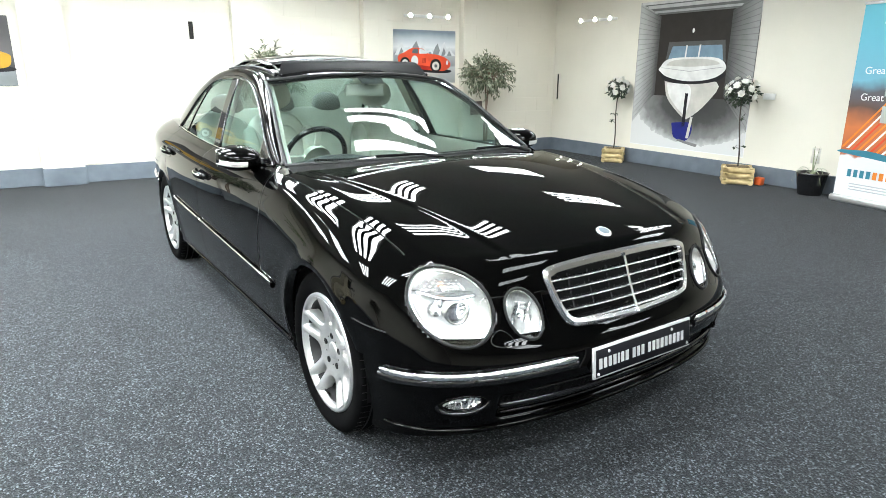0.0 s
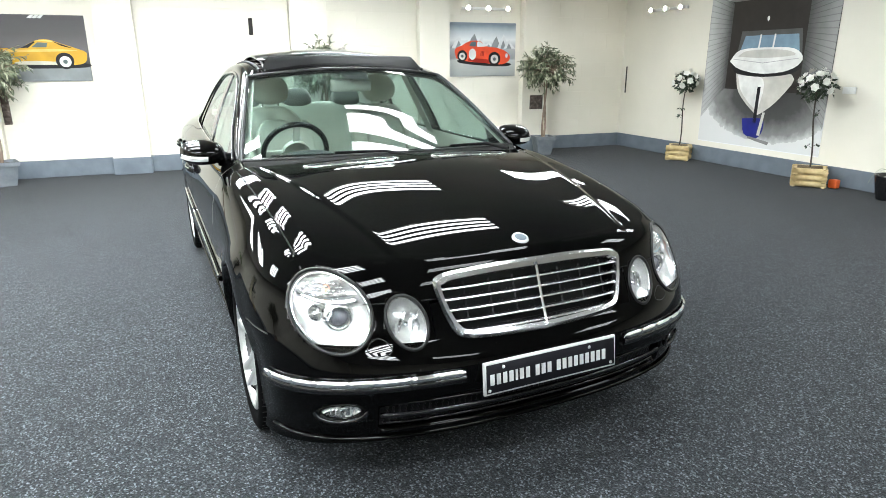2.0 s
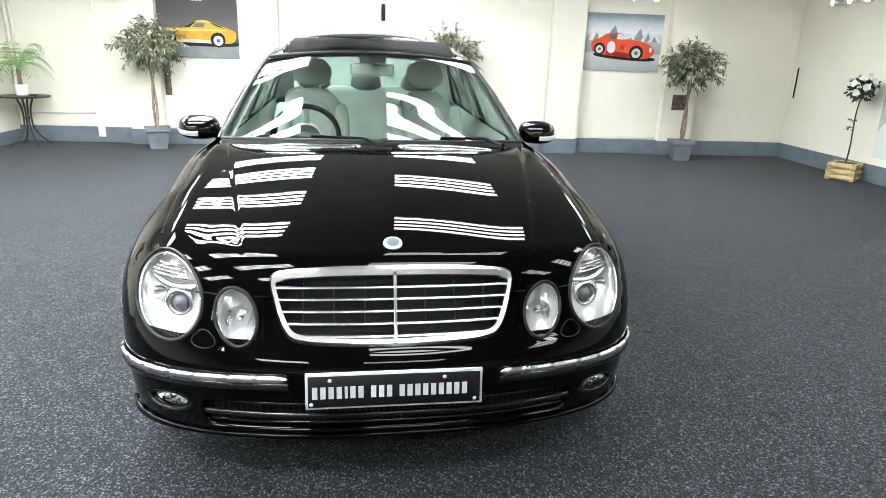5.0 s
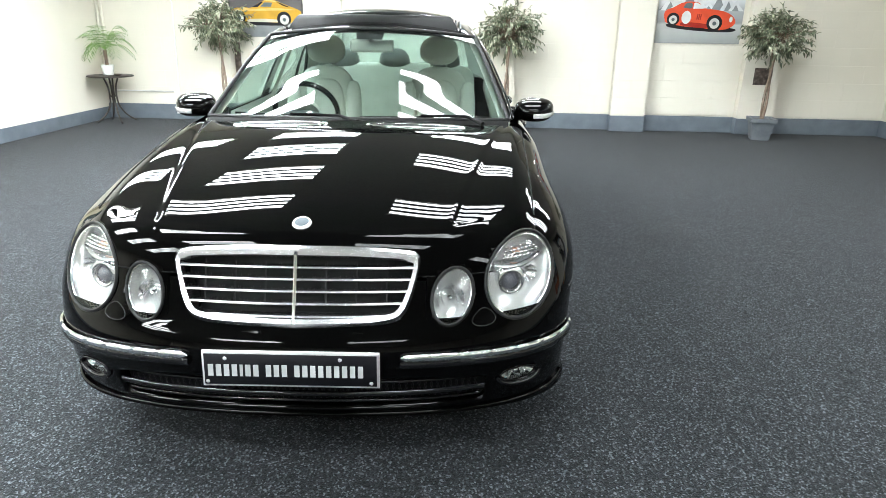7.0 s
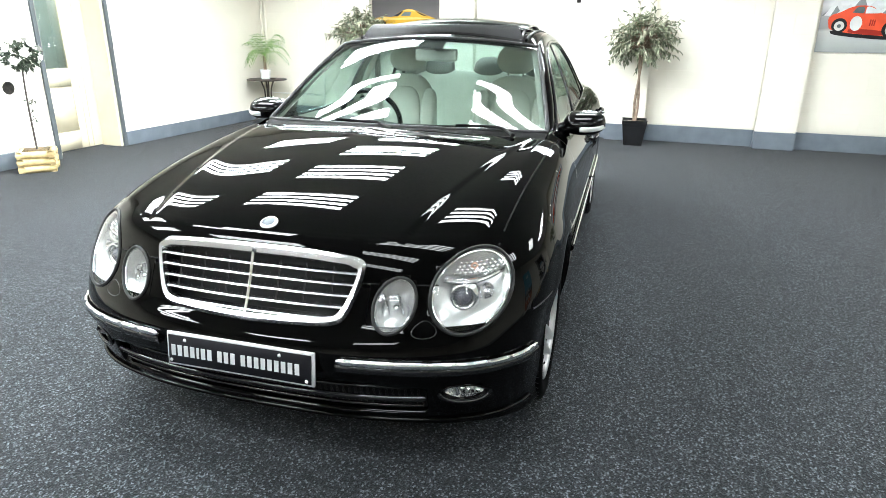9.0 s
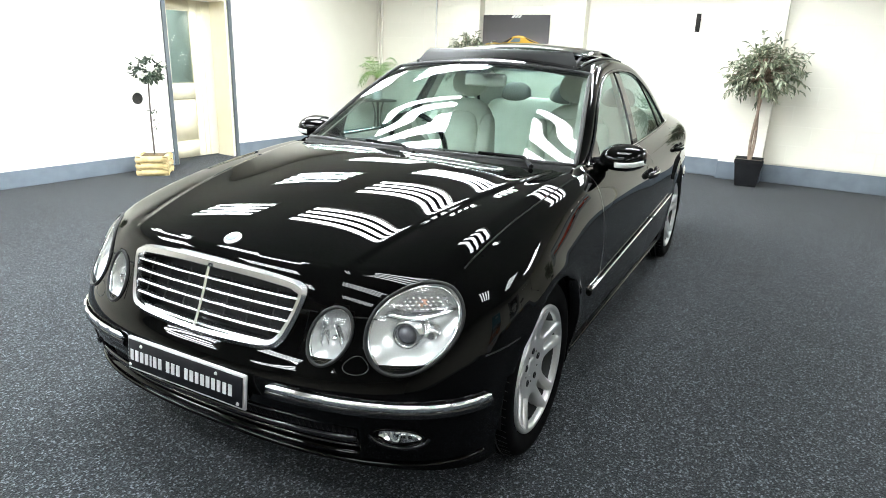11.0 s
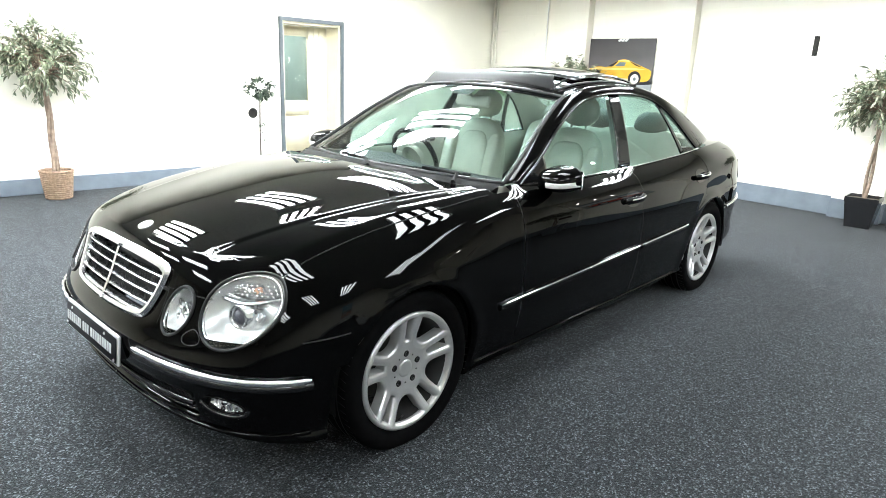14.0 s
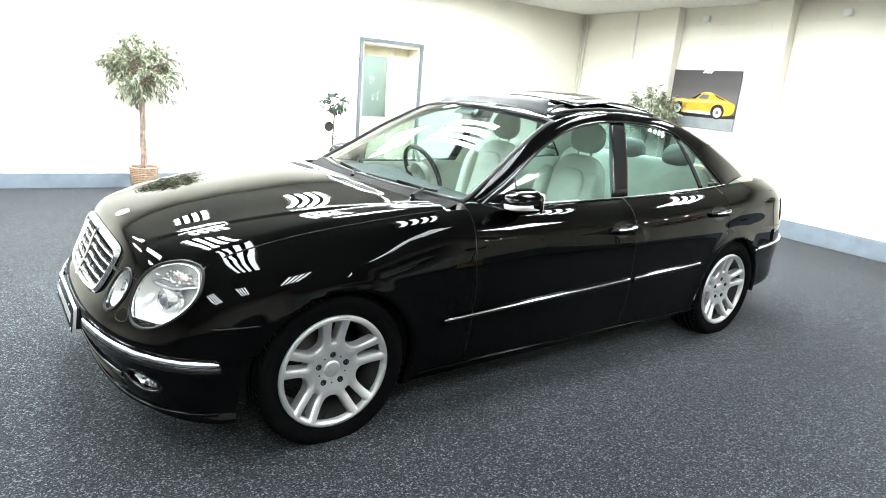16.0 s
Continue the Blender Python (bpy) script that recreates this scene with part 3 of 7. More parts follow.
i_cowl = int(np.argmin(np.abs(SKIN[-1, :NF + NS, 0] + 0.62)))
hood = []
for i in range(i_cowl + 1):
    x, y, z = SKIN[-1, i]
    spine = 0.594 + (SKIN[-1, i_cowl, 0] - 0.594) * (i / i_cowl) ** 1.15
    row = [(x, y, z)]
    for k in np.linspace(0, 1, 91)[1:]:
        px, py = x + (spine - x) * k, y * (1 - k)
        row.append((px, py, bonnet_z(px, py)))
    hood.append(row)
hood = grid(hood)


def bonnet_side(v):
    """Positive on the bonnet, negative on the wing."""
    return min(float(shut_y(v[0])) - v[1], v[2] - 0.672)


top = weld(joined(rows_of(K_FACE, K_TOP, 0, i_cowl + 4), hood), 0.0005)
wing = clip(clip(top, lambda v: -bonnet_side(v)), lambda v: v[0] + 0.678)
inner = clip(clip(top, lambda v: v[0] - 0.3), lambda v: 0.385 - v[1] if v[2] < 0.674 else -1)
wing = joined(wing, clip(clip(rows_of(0, K_FACE, NF - 6, NF + 40), lambda v: v[0] + 0.678), lambda v: -0.02 - v[0]))
wing = clip(wing, outside_arches)
wing = clip(clip(wing, front_only(BIG)), front_only(SMALL))
inner = clip(inner, lambda v: max(v[1] - grille_half(v[2]), v[2] - 0.738, 0.548 - v[2]))
wing = clip(wing, lambda v: v[1] - 0.388 if v[0] > 0.3 else 1)
wing = folded(wing, lip, near_arch)
wing = folded(wing, lambda v: (v[0] - 0.03, v[1], v[2]), lambda v: v[0] > 0.3 and min(abs(BIG(v)), abs(SMALL(v))) < 0.008)
for g in (wing, mirrored(wing)):
    true_normals(part("front_wing", weld(g), M_PAINT, CAR))

# doors and rear quarters
for g, x0, x1, low in (("front_door", -0.682, -1.788, 1), ("rear_door", -1.793, -2.72, 1)):
    d = clip(clip(rows_of(SUB + 3, K_TOP, NF - 4, NF + NS), lambda v: x0 - v[0]), lambda v: v[0] - x1)
    d = clip(d, lambda v: math.hypot(v[0] + 2.854, v[2] - AXLE_Z) - ARCH_R - 0.035)
    for h in (d, mirrored(d)):
        ob = part(g, weld(h), M_PAINT, CAR)
q = clip(rows_of(0, K_TOP, NF - 4, None), lambda v: -1.793 - v[0] if v[2] < 0.19 else (-2.725 - v[0] if math.hypot(v[0] + 2.854, v[2] - AXLE_Z) > ARCH_R + 0.038 else 1))
q = folded(clip(q, outside_arches), lip, near_arch)
part("rear_quarter", weld(joined(q, mirrored(q))), M_PAINT, CAR)
sill = clip(clip(rows_of(0, SUB + 3, NF - 4, NF + NS), lambda v: -0.36 - v[0]), lambda v: v[0] + 2.6)
sill = clip(sill, outside_arches)
for g in (sill, mirrored(sill)):
    part("sill", weld(g), M_PAINT, CAR)

for s in (1, -1):
    part("sill_edge", tube([(x, s * on_side(x, 0.212, 0.001)[1], 0.212) for x in np.linspace(-0.42, -2.42, 40)], 0.007, 8), M_PAINT, CAR)

# bonnet and boot lid, arched across between the top loops


def cap(i0, i1, rise, lift=0.0, nw=28, inset=0.0):
    rows = []
    for i in range(i0, i1):
        x, y, z = SKIN[-1, i]
        y = max(y - inset, 0.0005)
        row = []
        for j in range(nw + 1):
            w = -1 + 2 * j / nw
            row.append((x, w * y, z + lift + float(rise(x)) * (1 - abs(w) ** 2.4)))
        rows.append(row)
    return grid(rows)


bonnet = clip(top, bonnet_side)
bonnet = clip(bonnet, lambda v: max(v[2] - 0.738, v[1] - grille_half(v[2])) if v[0] > 0.3 else 1)
bonnet = clip(clip(bonnet, front_only(BIG)), front_only(SMALL))
bonnet = folded(bonnet, lambda v: (v[0] - 0.03, v[1], v[2]), lambda v: v[0] > 0.3 and min(abs(BIG(v)), abs(SMALL(v))) < 0.008)
bonnet = weld(joined(bonnet, mirrored(bonnet)), 0.0004)
bonnet = clip(bonnet, lambda v: v[0] + 0.42 + 0.15 * (v[1] / 0.74) ** 2)
bonnet_all = weld(joined(bonnet, inner, mirrored(inner)), 0.0012)
BONNET = part("bonnet", folded(bonnet_all, lambda v: (v[0] - 0.006, v[1], v[2] - 0.015), lambda v: v[0] < -0.3 and abs(v[0] + 0.42 + 0.15 * (v[1] / 0.74) ** 2) < 0.004), M_PAINT, CAR)
true_normals(BONNET)
i_boot = NF + NS - 4
part("boot_lid", weld(cap(i_boot, NF + NS + NR, spline([(-2.7, 0.02), (-3.4, 0.02), (-3.82, 0.0)]))), M_PAINT, CAR)

# roof edge E and window-top line D: A-pillar, roof rail, C-pillar
E_KEYS = [(-0.70, 0.735, 0.948), (-0.88, 0.695, 1.055), (-1.10, 0.640, 1.190), (-1.36, 0.580, 1.318), (-1.62, 0.552, 1.370), (-1.92, 0.540, 1.388), (-2.25, 0.540, 1.374), (-2.50, 0.556, 1.332), (-2.80, 0.590, 1.236), (-3.10, 0.625, 1.104), (-3.25, 0.640, 1.026)]
D_KEYS = [(-0.78, 0.764, 0.940), (-0.98, 0.728, 1.050), (-1.20, 0.672, 1.180), (-1.44, 0.620, 1.280), (-1.66, 0.594, 1.322), (-1.92, 0.582, 1.336), (-2.22, 0.586, 1.322), (-2.42, 0.602, 1.276), (-2.58, 0.646, 1.186), (-2.74, 0.700, 1.055), (-2.835, 0.738, 0.974)]
DE = 8
E_LINE, D_LINE = catmull(E_KEYS, DE), catmull(D_KEYS, DE)
strip = []
for e, d in zip(E_LINE, D_LINE):
    e, d = Vector(e), Vector(d)
    out = Vector((0, 0.6, 0.8))
    strip.append([d + (e - d) * t + out * 0.012 * 4 * t * (1 - t) for t in np.linspace(0, 1, 7)])
rail = grid(strip, flip=False)
for g in (rail, mirrored(rail)):
    part("roof_pillar", thick(g, (0, 0, -0.004)), M_PAINT, CAR)


def across(line, bows, crowns, nw=24):
    rows = []
    for i, (x, y, z) in enumerate(line):
        t = i / (len(line) - 1)
        b, c = np.interp(t, *zip(*bows)), np.interp(t, *zip(*crowns))
        rows.append([(x + b * (1 - w * w), w * y, z + c * (1 - w * w)) for w in np.linspace(-1, 1, nw + 1)])
    return grid(rows)


i_ws, i_rs = 3 * DE, 7 * DE
WS = across(E_LINE[:i_ws + 1], [(0, 0.14), (1, 0.10)], [(0, 0.012), (1, 0.040)])
part("windscreen", WS, M_WINDSCREEN, CAR, "clear green-tinted curved windscreen")
part("roof", thick(across(E_LINE[i_ws:i_rs + 1], [(0, 0.10), (0.5, 0.0), (1, -0.06)], [(0, 0.040), (0.5, 0.056), (1, 0.05)]), (0, 0, -0.02)), M_PAINT, CAR)
part("rear_screen", across(E_LINE[i_rs:], [(0, -0.06), (1, -0.16)], [(0, 0.05), (1, 0.012)]), M_GLASS, CAR)

# windscreen: dark band round the glass
edge = [Vector(v) for v in E_LINE[:i_ws + 1]]
top_row = [(E_LINE[i_ws][0] + 0.10 * (1 - w * w), w * E_LINE[i_ws][1], E_LINE[i_ws][2] + 0.040 * (1 - w * w)) for w in np.linspace(1, -1, 25)]
base_row = [(E_LINE[0][0] + 0.14 * (1 - w * w), w * E_LINE[0][1], E_LINE[0][2] + 0.012 * (1 - w * w)) for w in np.linspace(-1, 1, 25)]
loop = [tuple(v) for v in edge] + top_row[1:-1] + [(v.x, -v.y, v.z) for v in reversed(edge)] + base_row[1:-1]
part("windscreen_seal", tube(loop, 0.011, 8, closed=True), M_BLACK, CAR)

# cowl panel with louvres between bonnet and glass
BTREE = BVHTree.FromPolygons([Vector(v) for v in bonnet[0]], bonnet[1])


def on_bonnet(x, y, out=0.0):
    hit = BTREE.ray_cast(Vector((x, y, 2)), Vector((0, 0, -1)))
    return tuple(hit[0] + Vector((0, 0, out)))


end = []
for j in range(29):
    yy = 0.725 * (-1 + 2 * j / 28)
    end.append(Vector(on_bonnet(-0.416 - 0.15 * (yy / 0.74) ** 2, yy)) + Vector((0, 0, -0.012)))
cowl_rows = []
for t in np.linspace(0, 1, 7):
    row = []
    for j in range(29):
        a = Vector(end[j])
        w = -1 + 2 * j / 28
        b = Vector((E_LINE[0][0] + 0.14 * (1 - w * w), w * E_LINE[0][1], E_LINE[0][2] + 0.012 * (1 - w * w)))
        p = a + (b - a) * t
        row.append((p.x, p.y, p.z - 0.014 * math.sin(math.pi * min(1, t * 1.3))))
    cowl_rows.append(row)
part("cowl_panel", grid(cowl_rows), M_WIPER, CAR, "matt black louvred cowl panel")

# side glazing: panes, pillars and trims
DZ = spline([(d[0], d[2]) for d in D_LINE])
DY = spline([(d[0], d[1]) for d in D_LINE])
BZ = spline([(p[0], p[2]) for p in SKIN[-1, NF - 20:NF + NS + 10]])
BY = spline([(p[0], p[1]) for p in SKIN[-1, NF - 20:NF + NS + 10]])


def pane(b0, b1, t0, t1, inset=0.0, n=16, m=10):
    rows = []
    for c in np.linspace(0, 1, n):
        xb, xt = b0 + (b1 - b0) * c, t0 + (t1 - t0) * c
        a = Vector((xb, float(BY(xb)), float(BZ(xb))))
        b = Vector((xt, float(DY(xt)), float(DZ(xt))))
        rows.append([a + (b - a) * t + Vector((0, 0.045 * t * (1 - t) * (b - a).length / 0.4 - inset, 0)) for t in np.linspace(0, 1, m)])
    return grid(rows, flip=True)


def both(name, geo, mat, label="", **k):
    for g in (geo, mirrored(geo)):
        part(name, g, mat, CAR, label, **k)


both("mirror_sail", thick(pane(-0.80, -1.01, -0.79, -1.01), (0, -0.01, 0)), M_GLOSSBLACK)
both("front_side_window", pane(-1.01, -1.705, -1.01, -1.825, 0.006), M_GLASS)
both("centre_pillar", thick(pane(-1.705, -1.83, -1.825, -1.935), (0, -0.012, 0)), M_GLOSSBLACK)
both("rear_side_window", pane(-1.83, -2.55, -1.935, -2.41, 0.006), M_GLASS)
both("window_divider", thick(pane(-2.55, -2.585, -2.41, -2.445), (0, -0.012, 0)), M_GLOSSBLACK)
both("quarter_light", pane(-2.585, -2.835, -2.445, -2.833, 0.006), M_GLASS)
belt = [(x, float(BY(x)) + 0.006, float(BZ(x)) + 0.004) for x in np.linspace(-0.80, -2.84, 40)]
both("belt_chrome_strip", tube(belt, 0.0035, 6, flat=0.7), M_CHROME)
both("window_top_seal", tube([(p[0], p[1] + 0.004, p[2]) for p in D_LINE], 0.008, 6), M_GLOSSBLACK)

# shut lines
for x in (-1.7905,):
    both("door_shut_line", tube([on_side(x, z, -0.003) for z in np.linspace(0.22, 0.90, 24)], 0.004, 6), M_WIPER)
line = [(x, float(shut_y(x)) - 0.002, on_bonnet(x, float(shut_y(x)) - 0.004)[2] - 0.001) for x in np.linspace(0.38, -0.54, 50)]
both("bonnet_shut_line", tube(line, 0.0030, 6), M_WIPER)
for y0, y1 in ((0.375, 0.412), (0.520, 0.588)):
    both("bonnet_front_line", tube([on_nose(y, 0.672, -0.001) for y in np.linspace(y0, y1, 8)], 0.0026, 6), M_WIPER)

# rubbing strips with a chrome top on doors
def strip_at(x0, x1, z0, z1, out, r, flat=1.0, n=30):
    return tube([on_side(x, z0 + (z1 - z0) * t, out) for t, x in zip(np.linspace(0, 1, n), np.linspace(x0, x1, n))], r, 8, flat=flat)


both("rubbing_strip", strip_at(-0.52, -1.77, 0.447, 0.497, -0.002, 0.016), M_PAINT)
both("rubbing_strip", strip_at(-1.81, -2.44, 0.499, 0.525, -0.002, 0.016), M_PAINT)
both("chrome_strip", strip_at(-0.52, -1.77, 0.460, 0.510, 0.009, 0.0065), M_CHROME)
both("chrome_strip", strip_at(-1.81, -2.44, 0.512, 0.538, 0.009, 0.0065), M_CHROME)

both("rear_bumper_strip", strip_at(-3.17, -3.74, 0.560, 0.585, 0.004, 0.012), M_CHROME)
both("rear_bumper_line", strip_at(-3.14, -3.74, 0.700, 0.690, -0.001, 0.003), M_BLACK)
both("wing_bumper_line", strip_at(0.30, 0.46, 0.565, 0.560, -0.001, 0.003, n=12), M_BLACK)

# bumper mouldings: chrome strip from beside the plate round the corner
def nose_or_side(s, z):
    """Point on the skin by a share of the way from the middle of the nose (0) to the front wheel (1)."""
    col = SKIN[:, int(round(s * (NF + 4)))]
    o = np.argsort(col[SUB:, 2])
    return Vector([float(np.interp(z, col[SUB:, 2][o], col[SUB:, c][o])) for c in range(3)])


CORNER = [s for s in np.linspace(0.15, 0.95, 90) if nose_or_side(s, 0.455).y > 0.305 and nose_or_side(s, 0.44).x > 0.42]
strip_z = lambda s: 0.459 - 0.030 * ((s - CORNER[0]) / (CORNER[-1] - CORNER[0])) ** 1.5
both("bumper_chrome_strip", tube([nose_or_side(s, strip_z(s)) + Vector((0.008, 0.006, 0)) for s in CORNER], [0.004] + [0.0125] * (len(CORNER) - 2) + [0.004], 8, flat=0.7), M_CHROME)
both("bumper_strip_base", tube([nose_or_side(s, strip_z(s) - 0.022) + Vector((0.003, 0.003, 0)) for s in CORNER], 0.016, 8, flat=0.8), M_GLOSSBLACK)
both("bumper_lip_line", tube([nose_or_side(s, 0.228) + Vector((0.004, 0.0, 0)) for s in np.linspace(0.0, 0.62, 40)], 0.009, 6, flat=0.8), M_PAINT)

# low intake: dark void, mesh bars and a bright blade
back = []
for y in np.linspace(-0.585, 0.585, 40):
    back.append([(on_nose(y, 0.29)[0] - 0.048, y, z) for z in np.linspace(0.24, 0.405, 5)])
part("intake_backing", grid(back, flip=True), M_BLACK, BUMPER)
for z in (0.278, 0.356):
    part("intake_bar", tube([Vector(on_nose(y, z, -0.014)) for y in np.linspace(-0.56, 0.56, 40)], 0.006, 8), M_GLOSSBLACK, BUMPER)
part("intake_blade", tube([Vector(on_nose(y, 0.318, -0.004)) for y in np.linspace(-0.57, 0.57, 44)], 0.010, 10, flat=0.8), M_GLOSSBLACK, BUMPER)
mesh = []
for k in range(56):
    y = -0.55 + k * 0.02
    for d in (-1, 1):
        mesh.append(tube([Vector(on_nose(y + d * 0.012 * (t - 0.5) * 2, 0.262 + 0.118 * t, -0.028)) for t in (0, 0.33, 0.67, 1)], 0.0026, 4, caps=False))
tagged(part("intake_mesh", joined(*mesh), M_BLACK, BUMPER), kind="stuff")
for s in (1, -1):
    bowl = []
    for r in (1.0, 0.85, 0.65, 0.42, 0.2, 0.02):
        bowl.append([Vector(on_nose(s * FOG_AT(t, r)[0], FOG_AT(t, r)[1], -0.012)) - Vector((0.034 * (1 - r * r), 0, 0)) for t in np.linspace(0, 2 * math.pi, 29)[:-1]])
    fog = part("fog_lamp", grid(bowl, closed_v=True, flip=s < 0), M_REFLECTOR, CAR, "clear fog lamp in the bumper")
    q = Vector(on_nose(s * 0.682, 0.338, -0.022))
    part("fog_bulb_shield", moved(revolve([(0, 0.012), (0.010, 0.010), (0.013, 0.0), (0.013, -0.02)], 18), Matrix.Translation(q) @ pose(0, 0, 0, 0, 86, 25 * s)), M_CHROME, fog)
    scoop = [on_nose(s * FOG_AT(t, 1.16)[0], FOG_AT(t, 1.22)[1], 0.002) for t in np.linspace(math.pi * 1.02, math.pi * 2.05, 26)]
    part("fog_scoop", tube(scoop, [0.002] + [0.0075] * 24 + [0.002], 8), M_GLOSSBLACK, CAR)
    vanes = [tube([Vector(on_nose(s * (0.682 + o), 0.337 + h, -0.020)) for h in (-0.022, 0, 0.022)], 0.002, 4) for o in (-0.036, -0.022, 0.022, 0.036)]
    part("fog_reflector_facet", joined(*vanes), M_LAMPGREY, fog)
    glass = [[on_nose(s * FOG_AT(t, r)[0], FOG_AT(t, r)[1], -0.008) for t in np.linspace(0, 2 * math.pi, 25)[:-1]] for r in (0.98, 0.6, 0.25, 0.02)]
    part("fog_lens", grid(glass, closed_v=True, flip=s < 0), M_LENS, CAR)
    part("fog_lamp_ring", tube([on_nose(s * FOG_AT(t, 1.03)[0], FOG_AT(t, 1.03)[1], 0.0) for t in np.linspace(0, 2 * math.pi, 33)[:-1]], 0.004, 6, closed=True), M_PAINT, CAR)
    part("parking_sensor", moved(revolve([(0, 0.004), (0.010, 0.003), (0.011, 0)], 16), Matrix.Translation(on_nose(s * 0.60, 0.415)) @ pose(0, 0, 0, 0, 75, 20 * s)), M_GLOSSBLACK, CAR)


# ---- headlamps: lens, bowl, projector, ring ----
def lamp(name, fn, at, s, depth, projector):
    lens = clip(rows_of(K_FACE - 8, K_TOP, 0, NF + 10), lambda v: -fn(v) if v[0] > 0.3 else -1)
    dome = []
    for v in lens[0]:
        r = min(1, max(0, fn(v) / 0.06 + 1))
        dome.append((v[0] + 0.010 * (1 - r * r), v[1], v[2]))
    bowl = []
    for v in lens[0]:
        r = min(1, max(0, fn(v) / 0.09 + 1))
        bowl.append((v[0] - 0.012 - depth * (1 - r * r) ** 0.5, v[1] - 0.0 * depth, v[2]))
    lens, bowl = (dome, lens[1]), (bowl, lens[1])
    if s < 0:
        lens, bowl = mirrored(lens), mirrored(bowl)
    head = part(name, bowl, M_LAMPGREY, CAR, "clear oval headlamp with a bright reflector")
    ring = [on_nose(s * at(t)[0], at(t)[1], 0.001) for t in np.linspace(0, 2 * math.pi, 65)[:-1]]
    part("lamp_gasket", tube(ring, 0.0055, 6, closed=True), M_BLACK, head)
    part("lens", lens, M_LENS, head)
    part("lamp_ring", tube([on_nose(s * at(t, 0.94)[0], at(t, 0.94)[1], -0.004) for t in np.linspace(0, 2 * math.pi, 65)[:-1]], 0.0042, 6, closed=True), M_CHROME, head)
    if projector:
        cy, cz = at(0, 0.0)
        p = Vector(on_nose(s * (cy - 0.006), cz - 0.008, -0.055))
        aim = pose(0, 0, 0, 0, 86, 14 * s)
        place = Matrix.Translation(p) @ aim
        part("projector_ring", moved(revolve([(0.030, 0.012), (0.034, 0.018), (0.043, 0.016), (0.056, 0.0), (0.058, -0.03)], 40), place), M_REFLECTOR, head)
        part("projector_lens", moved(revolve([(0.0, 0.026), (0.012, 0.024), (0.022, 0.017), (0.030, 0.006), (0.031, -0.02)], 32), place), M_PROJECTOR, head)
        # shelf that parts the low beam from the signal chamber
        shelf = [on_nose(s * (cy - 0.078 + 0.17 * t), cz + 0.040 + 0.012 * t - 0.016 * math.sin(math.pi * t), -0.022) for t in np.linspace(0, 1, 14)]
        part("lamp_shelf", thick(grid([[Vector(q), Vector(q) + Vector((-0.05, 0, 0.004))] for q in shelf], flip=s > 0), (0, 0, -0.010)), M_REFLECTOR, head)
        ribs = []
        for a in range(9):
            for b in range(4):
                y, z = cy - 0.045 + a * 0.0145 + b * 0.004, cz + 0.056 + b * 0.0105
                if fn((1, y, z)) < -0.012:
                    q = Vector(on_nose(s * y, z, -0.024))
                    ribs.append(moved(box(-0.004, 0.004, -0.0055, 0.0055, -0.004, 0.004, 0.002, 1), Matrix.Translation(q)))
        if ribs:
            tagged(part("lens_optics", joined(*ribs), M_REFLECTOR, head), kind="stuff")
        bulb = Vector(on_nose(s * (cy + 0.012), cz + 0.074, -0.04))
        part("signal_bulb", moved(revolve([(0, 0.012), (0.007, 0.010), (0.011, 0.0), (0.011, -0.02)], 16), Matrix.Translation(bulb) @ aim), M_BULB, head)
        side = Vector(on_nose(s * (cy + 0.055), cz + 0.005, -0.045))
        part("side_reflector", moved(revolve([(0.006, -0.012), (0.018, -0.004), (0.026, 0.010), (0.028, 0.014)], 24), Matrix.Translation(side) @ pose(0, 0, 0, 0, 86, 25 * s)), M_REFLECTOR, head)
    else:
        cy, cz = at(0, 0.0)
        p = Vector(on_nose(s * cy, cz, -0.06))
        aim = Matrix.Translation(p) @ pose(0, 0, 0, 0, 82, 12 * s)
        part("high_beam_reflector", moved(revolve([(0.008, -0.02), (0.02, -0.012), (0.036, 0.012), (0.044, 0.030)], 28), aim), M_REFLECTOR, head)
        part("bulb_shield", moved(revolve([(0, 0.03), (0.008, 0.028), (0.010, 0.0)], 16), aim), M_CHROME, head)
        vanes = [moved(box(-0.012, 0.012, -0.0015, 0.0015, -0.05, 0.05, 0.001, 1), Matrix.Translation(p + Vector((0.014, s * o, 0))) @ pose(0, 0, 0, 20 * s, 0, 0)) for o in (-0.022, 0.024)]
        part("reflector_facet", joined(*vanes), M_REFLECTOR, head)
    return head


M_PROJECTOR = material("projector_glass", (0.10, 0.10, 0.12), 0.04, 0.2, Coat_Weight=1.0)
M_BULB = material("signal_bulb_glass", (0.75, 0.42, 0.30), 0.2)
for s in (1, -1):
    lamp("headlamp", BIG, BIG_AT, s, 0.075, True)
    lamp("inner_headlamp", SMALL, SMALL_AT, s, 0.07, False)
    # washer cover outline under the lamps
    P = [(0.562 + (0.034 - 0.012 * math.sin(a)) * math.cos(a), 0.551 + 0.024 * math.sin(a)) for a in np.linspace(0, 2 * math.pi, 33)]
    part("washer_cover_line", tube([on_nose(s * p[0], p[1], -0.001) for p in P[:-1]], 0.002, 5, closed=True), M_BLACK, CAR)


